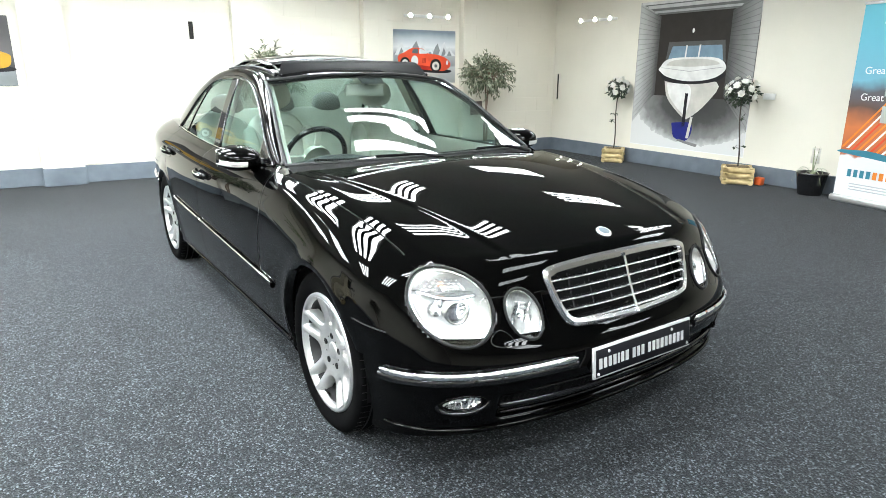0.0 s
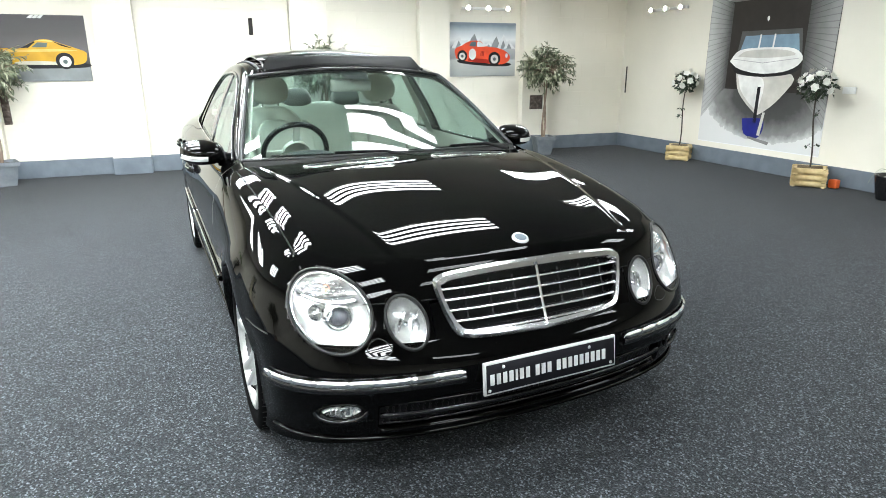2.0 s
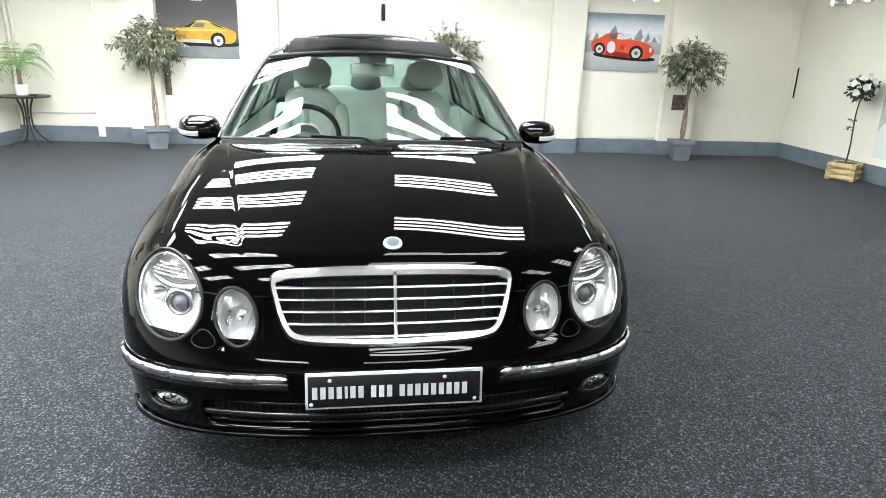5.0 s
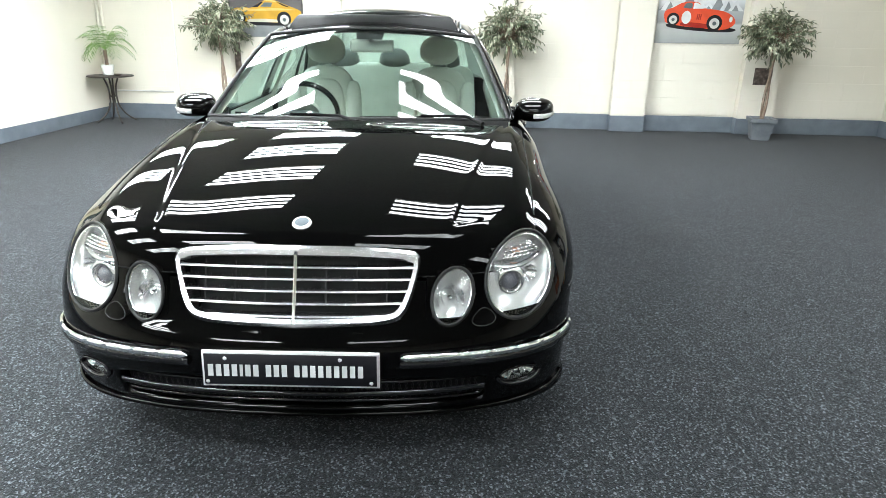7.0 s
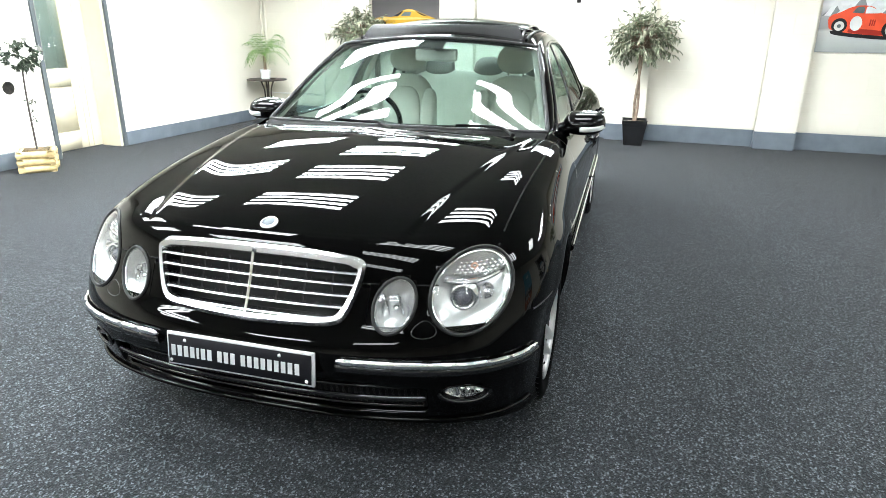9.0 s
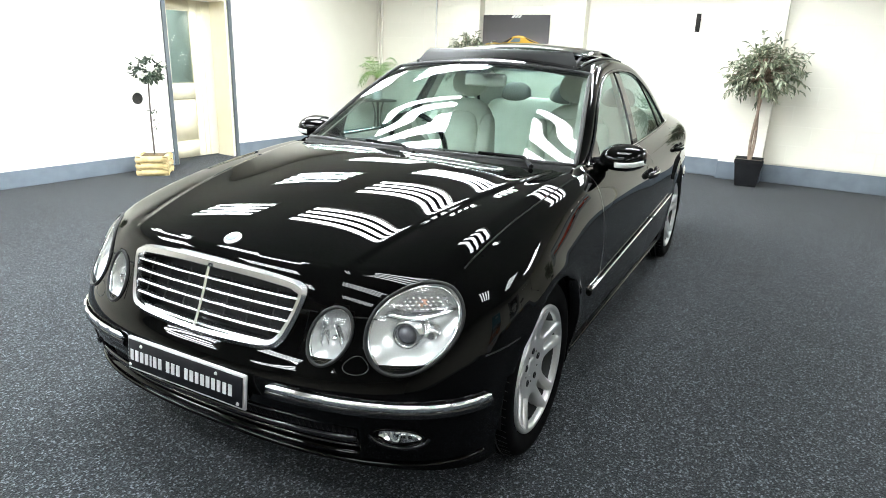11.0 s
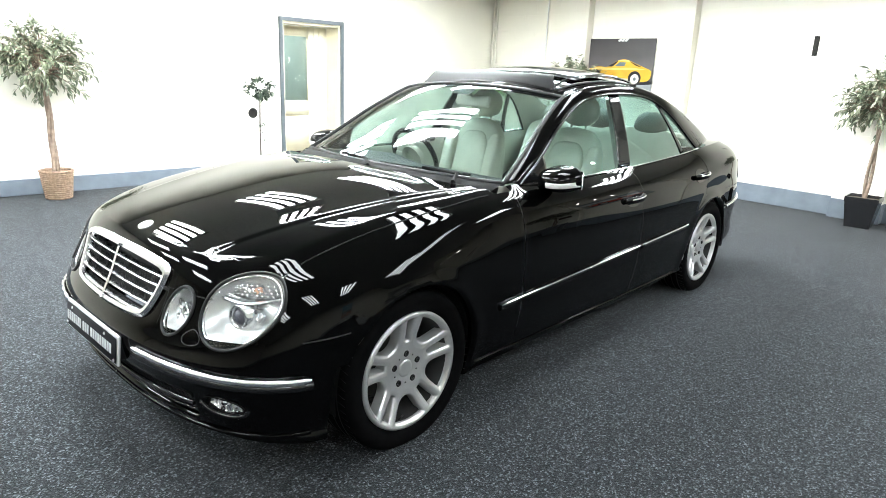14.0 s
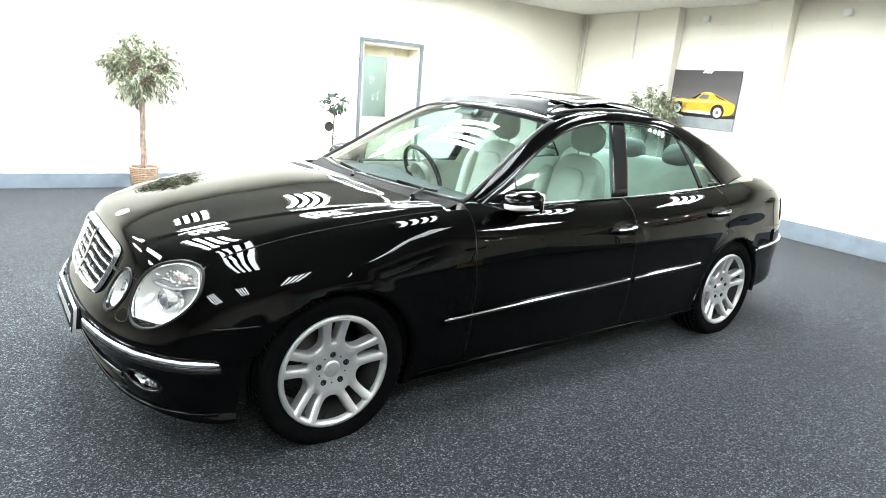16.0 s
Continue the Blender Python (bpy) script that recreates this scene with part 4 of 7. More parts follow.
# ---- grille ----
def grille_outline(k=0.0):
    """Half outline from the top middle to the bottom middle; k shrinks it."""
    pts = [(0.0, 0.757 - k * 1.3), (0.16, 0.756 - k * 1.3), (0.30, 0.748 - k * 1.25), (0.352 - k, 0.738 - k * 1.15), (0.367 - k, 0.718 - k * 0.5), (0.360 - k, 0.672), (0.346 - k, 0.622 + k * 0.3), (0.324 - k, 0.574 + k * 0.6), (0.290 - k * 0.8, 0.551 + k), (0.20, 0.542 + k), (0.0, 0.536 + k)]
    return catmull([(y, z, 0) for y, z in pts], 5)[:, :2]


def full_outline(k, out):
    h = grille_outline(k)
    left = [on_nose(y, z, out) for y, z in h]
    right = [on_nose(-y, z, out) for y, z in h[1:-1]]
    return left + list(reversed(right))


outer, ridge, inner_o, deep = full_outline(0.0, 0.004), full_outline(0.008, 0.018), full_outline(0.020, 0.016), full_outline(0.023, -0.002)
GRILLE = part("grille", grid([outer, ridge, inner_o, deep], closed_v=True), M_SATIN, CAR, "chrome radiator grille with black bars behind", sharp=35)
hi = grille_outline(0.022)
yz = spline([(z, y) for y, z in hi[10:-14]])
backing = []
for z in np.linspace(0.552, 0.735, 8):
    w = float(yz(z)) + 0.01
    backing.append([Vector(on_nose(y, z)) - Vector((0.07, 0, 0)) for y in np.linspace(-w, w, 30)])
part("grille_backing", grid(backing, flip=True), M_BLACK, GRILLE)
for k in range(5):
    z = 0.570 + k * 0.0322
    w = float(yz(z)) + 0.004
    ys = np.linspace(-w, w, 36)
    dip = [0.004 * (1 - (y / w) ** 2) * (1 - k / 3) for y in ys]
    slat = []
    for y, d in zip(ys, dip):
        q = Vector(on_nose(y, z - d, 0.004))
        slat.append([q + Vector(o) for o in ((-0.03, 0, -0.001), (-0.012, 0, 0.003), (0.004, 0, 0.0025), (0.009, 0, -0.001), (0.007, 0, -0.0035), (-0.004, 0, -0.0045))])
    part("grille_slat", grid(slat, flip=True), M_SATIN, GRILLE)
part("grille_centre_bar", tube([Vector(on_nose(0.0, z, 0.014)) + Vector((0.006, 0, 0)) for z in np.linspace(0.546, 0.742, 14)], 0.006, 8), M_CHROME, GRILLE)
for y in (-0.27, -0.18, -0.09, 0.09, 0.18, 0.27):
    part("grille_stay", tube([Vector(on_nose(y, z, 0.006)) for z in np.linspace(0.60, 0.715, 8)], 0.0025, 5), M_BLACK, GRILLE)

# bonnet badge: a plain silver disc
hit = BVHTree.FromPolygons([Vector(v) for v in bonnet_all[0]], bonnet_all[1]).ray_cast(Vector((0.585, 0, 2)), Vector((0, 0, -1)))
badge = part("bonnet_badge", revolve([(0, 0.004), (0.020, 0.004), (0.0235, 0.0065), (0.028, 0.005), (0.030, 0.0)], 36), M_ALLOY, CAR, "round silver badge")
part("badge_face", revolve([(0, 0.0068), (0.019, 0.0066), (0.0215, 0.0058)], 30), material("blue_grey_enamel", (0.06, 0.08, 0.10), 0.5, 0.0), badge)
badge.matrix_basis = Matrix.Translation(hit[0]) @ Vector((0, 0, 1)).rotation_difference(hit[1] if hit[1].z > 0 else -hit[1]).to_matrix().to_4x4()

# ---- show plate at the bumper ----
M_PLATE = material("dark_plate_face", (0.007, 0.007, 0.009), 0.5, Specular_IOR_Level=0.12)
M_PLATE_FRAME = material("grey_plate_surround", (0.55, 0.55, 0.56), 0.35, 0.3)
M_LETTER = material("pale_plate_lettering", (0.46, 0.465, 0.47), 0.5)
PLATE = part("show_plate", box(-0.010, 0, -0.260, 0.260, -0.0555, 0.0555, 0.003), M_PLATE_FRAME, CAR, "dark dealer's show plate with pale lettering in a grey surround")
PLATE.matrix_basis = pose(0.818, -0.004, 0.430, 0, -6, 0)
part("plate_face", box(0.0015, 0.0045, -0.252, 0.252, -0.0475, 0.0475, 0.001, 1), M_PLATE, PLATE)
y = -0.240
for word, count in enumerate((7, 3, 9)):
    for k in range(count):
        part("letter_bar", box(0.005, 0.0065, y, y + (0.0085 if word == 0 and k == 4 else 0.0150), -0.0205, 0.0155), M_LETTER, PLATE, smooth=False)
        y += 0.0160 if word == 0 and k == 4 else 0.0232
    y += 0.0135
for y, z in ((-0.243, -0.038), (0.236, -0.038), (-0.190, 0.034), (0.145, 0.034)):
    part("plate_screw", moved(revolve([(0, 0.004), (0.004, 0.0035), (0.006, 0.0)], 12), Matrix.Translation((0.0045, y, z)) @ pose(0, 0, 0, 0, 90, 0)), M_ALLOY, PLATE)
part("plate_mount", box(-0.05, -0.010, -0.24, 0.24, -0.045, 0.05, 0.01), M_BLACK, PLATE)


# ---- wheels ----
def rim_keep(v):
    """Spoke pattern of the alloy face: positive on metal."""
    r = math.hypot(v[0], v[2])

    def soft_max(a, b, k):
        h = max(k - abs(a - b), 0) / k
        return max(a, b) + h * h * k / 4

    metal, slots = 0.104 - r, 1.0
    for k in range(5):
        a = math.radians(90 + 72 * k)
        u, w = v[0] * math.cos(a) + v[2] * math.sin(a), -v[0] * math.sin(a) + v[2] * math.cos(a)
        if u > 0.02:
            half = 0.046 + 0.013 * max(0, (u - 0.11) / 0.10)
            metal = soft_max(metal, half - abs(w), 0.05)
            du, dw = abs(u - 0.172) - 0.050, abs(w) - (0.0065 + 0.0105 * max(0, u - 0.115) / 0.10)
            slots = min(slots, math.hypot(max(du, 0), max(dw, 0)) + min(max(du, dw), 0) - 0.004)
    return min(max(metal, r - 0.2145), max(slots, r - 0.2145))


def wheel_parts(parent):
    ty = [(0.232, -0.205), (0.258, -0.228), (0.290, -0.236), (0.312, -0.228), (0.323, -0.21), (0.327, -0.17), (0.328, -0.118), (0.327, -0.066), (0.323, -0.026), (0.312, -0.008), (0.290, 0.0), (0.258, -0.006), (0.236, -0.020), (0.226, -0.03)]
    P = catmull([(r, h, 0) for r, h in ty], 3)[:, :2]
    rest = lambda geo: ([(x, y, max(z, -0.3032)) for x, y, z in geo[0]], geo[1])
    tyre = part("tyre", rest(revolve([tuple(p) for p in P], 96, "y")), M_RUBBER, parent, "black road tyre")
    for h in (-0.05, -0.09, -0.145, -0.185):
        part("tread_groove", rest(revolve([(0.3282, h - 0.004), (0.3286, h), (0.3282, h + 0.004)], 96, "y")), M_BLACK, tyre)
    sipes = []
    for k in range(66):
        a = 2 * math.pi * k / 66
        for h0, h1 in ((-0.008, -0.062), (-0.098, -0.136), (-0.172, -0.226)):
            r0 = 0.3250 if h0 > -0.05 or h1 < -0.2 else 0.3275
            sipes.append(tube([(r0 * math.cos(a + d), h, r0 * math.sin(a + d)) for h, d in ((h0, 0.0), ((h0 + h1) / 2, 0.014), (h1, 0.03))], 0.0016, 4, caps=False))
    tagged(part("tread_sipes", rest(joined(*sipes)), M_BLACK, tyre), kind="stuff")
    disc = []
    for r in np.linspace(0.0, 0.224, 74):
        dish = -0.052 + 0.036 * (r / 0.2) ** 1.6 - (0.008 if r < 0.03 else 0)
        disc.append([(r * math.cos(a), dish, r * math.sin(a)) for a in np.linspace(0, 2 * math.pi, 301)[:-1]])
    face = clip(grid(disc, closed_v=True, flip=True), rim_keep)
    # round the edges of the spokes and crown them a little
    soft = []
    for v in face[0]:
        d = max(0.0, rim_keep(v))
        e = max(0.0, 1 - d / 0.007)
        soft.append((v[0], v[1] - 0.007 * e * e + 0.005 * min(1.0, d / 0.022), v[2]))
    face = (soft, face[1])
    rim = part("rim", thick(face, (0, -0.042, 0)), M_ALLOY, parent, "silver alloy wheel with five forked spokes", sharp=40)
    part("rim_lip", revolve([(0.213, -0.075), (0.216, -0.02), (0.222, -0.010), (0.232, -0.006), (0.2395, -0.009), (0.241, -0.02), (0.236, -0.03)], 96, "y"), M_ALLOY, rim)
    # barrel coloured dark for the shade seen between the spokes
    part("rim_barrel", revolve([(0.217, -0.015), (0.210, -0.06), (0.200, -0.12), (0.206, -0.2)], 64, "y"), M_BARREL, rim)
    part("brake_disc", revolve([(0.0, -0.125), (0.155, -0.125), (0.155, -0.145), (0.0, -0.145)], 48, "y"), M_DARKMETAL, rim)
    part("wheel_cap", revolve([(0, -0.039), (0.024, -0.0395), (0.033, -0.041), (0.036, -0.045), (0.0365, -0.058)], 32, "y"), M_ALLOY, rim)
    for k in range(5):
        a = math.radians(90 + 72 * k)
        pit = a + math.radians(36)
        part("cap_pin", moved(revolve([(0.0, -0.0400), (0.0035, -0.0402), (0.0038, -0.05)], 10, "y"), Matrix.Translation((0.060 * math.cos(pit), 0, 0.060 * math.sin(pit)))), M_BLACK, rim)
        # near-flush black disc, the shade of a bolt hole put in as colour
        part("wheel_bolt", moved(revolve([(0.0, -0.0405), (0.006, -0.0405), (0.0070, -0.0385), (0.0128, -0.0385), (0.0138, -0.054)], 16, "y"), Matrix.Translation((0.064 * math.cos(a), 0, 0.064 * math.sin(a)))), M_BLACK, rim)
    valve = math.radians(-80)
    part("valve", tube([(0.21 * math.cos(valve), -0.035, 0.21 * math.sin(valve)), (0.182 * math.cos(valve), -0.016, 0.182 * math.sin(valve))], 0.004, 6), M_BLACK, rim)


HUB = new("wheel")
HUB.parent = CAR
wheel_parts(HUB)
for x in WHEELS:
    for s in (1, -1):
        m = pose(x, s * 0.880, 0.304, 0, 0, 0 if s > 0 else 180)
        if x == WHEELS[0] and s == 1:
            HUB.matrix_basis = m
        else:
            copy_thing(HUB, m)
for x in WHEELS:
    well = []
    for a in np.linspace(-0.15, math.pi + 0.15, 24):
        well.append([(x + 0.368 * math.cos(a), y, AXLE_Z + 0.368 * math.sin(a)) for y in (0.875, 0.6, 0.5)])
    both("wheel_arch_liner", grid(well), M_BLACK)
part("underbody", box(-3.6, 0.42, -0.62, 0.62, 0.18, 0.24, 0.03), M_BLACK, CAR)
part("bulkhead", box(-0.62, -0.50, -0.70, 0.70, 0.24, 0.86, 0.02), M_BLACK, CAR)

# ---- door mirrors and handles ----
for s in (1, -1):
    bm = bmesh.new()
    bmesh.ops.create_uvsphere(bm, u_segments=40, v_segments=24, radius=1)
    for v in bm.verts:
        x, y, z = v.co
        ax = 0.128 if x > 0 else 0.035
        sq = lambda t, p: math.copysign(abs(t) ** p, t)
        v.co = Vector((sq(x, 0.85) * ax, sq(y, 0.72) * 0.100, sq(z, 0.78) * 0.056 - 0.012 * x))
    mir = part("door_mirror", bm, M_PAINT, CAR, "black door mirror with a clear indicator strip")
    mir.matrix_basis = pose(-0.955, s * 0.892, 0.972, 0, 0, -14 * s)
    ind = []
    for t in np.linspace(0, 1, 14):
        y = 0.012 + 0.0865 * t
        yy = min(0.999, abs(y) / 0.100) ** (1 / 0.72)
        row = []
        for zz in np.linspace(-0.30, 0.02, 7):
            k = max(0.0, 1 - yy**2 - zz**2) ** 0.5
            row.append((0.128 * k**0.85 + 0.005, s * (y + 0.006 * max(0.0, y) / 0.1), math.copysign(abs(zz) ** 0.78, zz) * 0.056 - 0.012 * k))
        ind.append(row)
    part("indicator", thick(grid(ind, flip=s > 0), (-0.004, 0, 0)), M_AMBER, mir, "clear indicator strip")
    part("mirror_glass", moved(box(-0.036, -0.030, -0.080, 0.080, -0.042, 0.042, 0.02, 3), pose(0, 0, 0)), M_CHROME, mir)
    part("mirror_arm", tube([(0.0, -s * 0.08, -0.03), (0.02, -s * 0.13, -0.045), (0.03, -s * 0.16, -0.05)], [0.035, 0.03, 0.034], 10, flat=0.7), M_GLOSSBLACK, mir)
    for x, z in ((-1.675, 0.792), (-2.600, 0.836)):
        p = Vector(on_side(x, z))
        grip = [(x + dx, (p.y + 0.010 + 0.024 * math.cos(dx / 0.10 * math.pi / 2)), z + 0.004 - dx * 0.06) for dx in np.linspace(-0.10, 0.10, 17)]
        grip = [(a, s * b, c) for a, b, c in grip]
        hd = part("door_handle", tube(grip, [0.008] + [0.020] * 15 + [0.008], 10, flat=0.75), M_PAINT, CAR, "black door handle with a chrome insert")
        part("handle_insert", tube([(a, b + s * 0.011, c + 0.006) for a, b, c in grip[2:-2]], 0.0055, 8), M_CHROME, hd)
        cup = []
        for r in np.linspace(1, 0.02, 8):
            cup.append([(x + 0.088 * r * math.cos(a), s * (on_side(x + 0.088 * r * math.cos(a), z + 0.044 * r * math.sin(a), 0.0015)[1]), z + 0.044 * r * math.sin(a)) for a in np.linspace(0, 2 * math.pi, 25)[:-1]])
        part("handle_cup", grid(cup, closed_v=True, flip=s < 0), M_GLOSSBLACK, hd)

# tail lamps at the rear corners
for s in (1, -1):
    rows = []
    for x in np.linspace(-3.56, -3.885, 16):
        rows.append([(lambda p: (p[0], s * p[1], p[2]))(on_side(x, z, 0.006)) for z in np.linspace(0.715, 0.865, 8)])
    part("tail_lamp", grid(rows, flip=s > 0), M_RED, CAR, "red tail lamp wrapping the rear corner")

# ---- open sunroof: tipped front blade and the slid glass ----
def roof_z(x, y):
    i = int(np.argmin(np.abs(E_LINE[i_ws:i_rs + 1, 0] - x))) + i_ws
    return E_LINE[i][2] + 0.055 * (1 - (y / E_LINE[i][1]) ** 2)


blade = []
for y in np.linspace(-0.485, 0.485, 25):
    c = 0.014 * (1 - (y / 0.485) ** 2)
    blade.append([(-1.400 + 2.2 * c, y * 1.02, 1.340 + c), (-1.421 + 2.1 * c, y * 0.985, 1.374 + c * 0.8), (-1.437 + 2.0 * c, y * 0.95, 1.402 + c * 0.6), (-1.452 + 1.9 * c, y * 0.915, 1.423 + c * 0.4), (-1.472 + 1.8 * c, y * 0.90, 1.429 + c * 0.4)])
part("sunroof_blade", thick(grid(blade, flip=False), (0.004, 0, -0.014)), M_DEFLECTOR, CAR, "raised black sunroof wind deflector", sharp=40)
pan = []
for x in np.linspace(-1.66, -2.36, 12):
    pan.append([(x, y, roof_z(x, y) + 0.016 + 0.02 * math.sin(math.pi * (x + 2.36) / 0.7)) for y in np.linspace(-0.46, 0.46, 17)])
part("sunroof_panel", thick(grid(pan), (0, 0, -0.010)), M_ROOFGLASS, CAR, "dark sunroof glass slid back over the roof")
for s in (1, -1):
    part("sunroof_arm", tube([(-1.40, s * 0.47, 1.345), (-1.50, s * 0.472, 1.395), (-1.54, s * 0.472, 1.405)], 0.007, 6), M_BLACK, CAR)
    part("sunroof_channel", tube([(x, s * 0.50, roof_z(x, 0.50) + 0.004) for x in np.linspace(-1.42, -2.3, 20)], 0.008, 6), M_BLACK, CAR)

# ---- wipers ----
for y0, y1, yp in ((0.02, 0.56, 0.60), (-0.60, -0.06, 0.02)):
    arm = [(-0.735 + 0.14 * (1 - (y / 0.75) ** 2), y, 0.966) for y in np.linspace(y0, y1, 16)]
    wiper = part("wiper", tube(arm, 0.006, 6), M_WIPER, CAR)
    part("wiper_arm", tube([(arm[8][0] + 0.01, arm[8][1], 0.976), (arm[12][0] + 0.03, (arm[12][1] + yp) / 2, 0.974), (-0.61 + 0.10, yp, 0.955)], [0.005, 0.008, 0.011], 8), M_WIPER, wiper)

# bonnet vents at the rear edge
for s in (1, -1):
    ring = [(-0.345 - 0.03 * math.copysign(abs(math.sin(a)) ** 0.6, math.sin(a)) - 0.10 * ((0.30 + 0.215 * math.cos(a)) / 0.7) ** 2, s * (0.30 + 0.215 * math.cos(a))) for a in np.linspace(0, 2 * math.pi, 49)[:-1]]
    vent = part("bonnet_vent", tube([on_bonnet(x, y, 0.001) for x, y in ring], 0.004, 6, closed=True), M_CHROME, CAR)
    for k in range(5):
        part("vent_slat", tube([on_bonnet(-0.325 - 0.011 * k - 0.10 * (y / 0.7) ** 2, s * y, 0.001) for y in np.linspace(0.10, 0.49, 14)], 0.0035, 5), M_BLACK, vent)

# ---- cabin ----
def pad(cx, cy, cz, sx, sy, sz, power=0.35, tilt=0.0, waist=0.0, seg=28):
    """A stuffed, rounded block."""
    bm = bmesh.new()
    bmesh.ops.create_uvsphere(bm, u_segments=seg, v_segments=18, radius=1)
    for v in bm.verts:
        p = [math.copysign(abs(c) ** power, c) for c in v.co]
        n = max(abs(c) for c in v.co)
        w = 1 - waist * p[2]
        v.co = Vector((p[0] * sx, p[1] * sy * w, p[2] * sz))
    return moved(to_geo(bm), Matrix.Translation((cx, cy, cz)) @ pose(0, 0, 0, 0, tilt, 0))


def seat(y):
    st = part("front_seat", pad(-1.50, y, 0.50, 0.27, 0.255, 0.09, 0.45), M_LEATHER, CAR, "stone leather front seat")
    part("backrest", pad(-1.80, y, 0.80, 0.075, 0.23, 0.33, 0.6, -14, 0.18), M_LEATHER, st)
    part("backrest_panel", pad(-1.745, y, 0.80, 0.045, 0.14, 0.25, 0.55, -14, 0.1), M_LEATHER, st)
    for d in (-1, 1):
        part("bolster", pad(-1.735, y + d * 0.19, 0.80, 0.055, 0.05, 0.24, 0.6, -14), M_LEATHER, st)
    part("headrest", pad(-1.895, y, 1.225, 0.055, 0.125, 0.092, 0.85, -8, 0.05), M_LEATHER, st)
    for d in (-0.05, 0.05):
        part("headrest_post", tube([(-1.88, y + d, 1.10), (-1.895, y + d, 1.2)], 0.006, 6), M_CHROME, st)


seat(0.37), seat(-0.37)
bench = part("rear_bench", pad(-2.42, 0, 0.50, 0.28, 0.66, 0.10, 0.3), M_LEATHER, CAR, "stone leather rear bench")
part("rear_backrest", pad(-2.72, 0, 0.80, 0.075, 0.64, 0.30, 0.3, -22), M_LEATHER, bench)
for y in (-0.40, 0.0, 0.40):
    part("rear_headrest", pad(-2.80, y, 1.12, 0.05, 0.12, 0.085, 0.8, -12, 0.1), M_REAR_HEAD, bench)
part("parcel_shelf", box(-3.18, -2.80, -0.60, 0.60, 0.965, 0.985, 0.008), M_CABIN, CAR)
part("cabin_floor", box(-2.75, -0.62, -0.70, 0.70, 0.25, 0.30, 0.02), M_SKIN, CAR)
for s in (1, -1):
    rows = []
    for x in np.linspace(-0.66, -2.9, 26):
        yb = float(BY(x))
        rows.append([(x, s * (0.775 if z < 0.7 else 0.775 + (yb - 0.03 - 0.775) * (z - 0.7) / 0.22), z) for z in (0.30, 0.5, 0.7, 0.80, 0.90)] + [(x, s * (yb - 0.015), float(BZ(x)) - 0.004)])
    trim = part("door_trim", grid(rows, flip=s < 0), M_CABIN, CAR, "stone door trim")
    part("armrest", pad(-1.45, s * 0.735, 0.68, 0.30, 0.045, 0.035, 0.4), M_LEATHER, trim)
    part("pillar_trim", grid([[(-1.74 - 0.10 * t - w, s * (0.745 - 0.175 * t - 0.02), 0.92 + 0.41 * t) for t in np.linspace(0, 1, 8)] for w in (0.0, 0.05, 0.10)], flip=s < 0), M_CABIN, CAR)
    inner_rail = [[(d[0], s * (d[1] - 0.012), d[2] - 0.008), (e[0] + 0.0, s * (e[1] - 0.035), e[2] - 0.022)] for d, e in zip(D_LINE, E_LINE)]
    part("pillar_lining", grid(inner_rail, flip=s > 0), M_CABIN, CAR)
part("headlining", grid([[(x, y, z - 0.032) for x, y, z in row] for row in [[(e[0], w * (e[1] - 0.01), e[2] + 0.05 * (1 - w * w)) for w in np.linspace(-1, 1, 17)] for e in E_LINE[i_ws:i_rs + 1]]], flip=True), M_CABIN, CAR)
rows = []
for y in np.linspace(-0.70, 0.70, 29):
    f = 0.16 * (1 - (y / 0.75) ** 2)
    hump = 0.035 * math.exp(-((y + 0.37) / 0.16) ** 2)
    rows.append([(-0.66 + f, y, 0.925), (-0.78 + f * 0.8, y, 0.935), (-0.93 + f * 0.4, y, 0.925 + hump), (-1.02, y, 0.905 + hump), (-1.06, y, 0.86), (-1.03, y, 0.78)])
DASH = part("dashboard", grid(rows, flip=False), M_DASH, CAR, "dark dashboard top")
part("lower_dashboard", box(-1.04, -0.74, -0.70, 0.70, 0.52, 0.80, 0.05, 3), M_CABIN, DASH)
part("centre_console", box(-2.0, -0.98, -0.11, 0.11, 0.30, 0.62, 0.04, 3), M_CABIN, CAR)
wheel_m = Matrix.Translation((-1.22, -0.37, 0.905)) @ pose(0, 0, 0, 0, -66, 0)
sw = part("steering_wheel", moved(tube([(0.178 * math.cos(a), 0.178 * math.sin(a), 0) for a in np.linspace(0, 2 * math.pi, 49)[:-1]], 0.0155, 10, closed=True), wheel_m), M_GLOSSBLACK, CAR, "dark wood and leather steering wheel")
part("steering_boss", moved(revolve([(0, 0.03), (0.05, 0.028), (0.075, 0.01), (0.08, -0.03)], 24), wheel_m), M_CABIN, sw)
for a in (0, 180, 270):
    part("steering_spoke", moved(moved(box(0.06, 0.18, -0.018, 0.018, -0.008, 0.012, 0.006), pose(0, 0, 0, 0, 0, a)), wheel_m), M_CABIN, sw)
mirror = part("rear_view_mirror", moved(box(-0.012, 0.02, -0.125, 0.125, -0.035, 0.035, 0.018, 4), pose(-1.32, 0.0, 1.265, 0, -6, 0)), M_CABIN, CAR, "stone-coloured rear-view mirror")
part("mirror_stem", tube([(-1.30, 0, 1.29), (-1.275, 0, 1.335)], 0.012, 8), M_CABIN, mirror)
part("rain_sensor", grid([[(-1.19 - 0.115 * t + 0.012, w * (0.085 - 0.02 * (1 - t)), 1.263 + 0.073 * t + 0.026) for w in np.linspace(-1, 1, 7)] for t in np.linspace(0.2, 1, 6)]), M_BLACK, CAR)


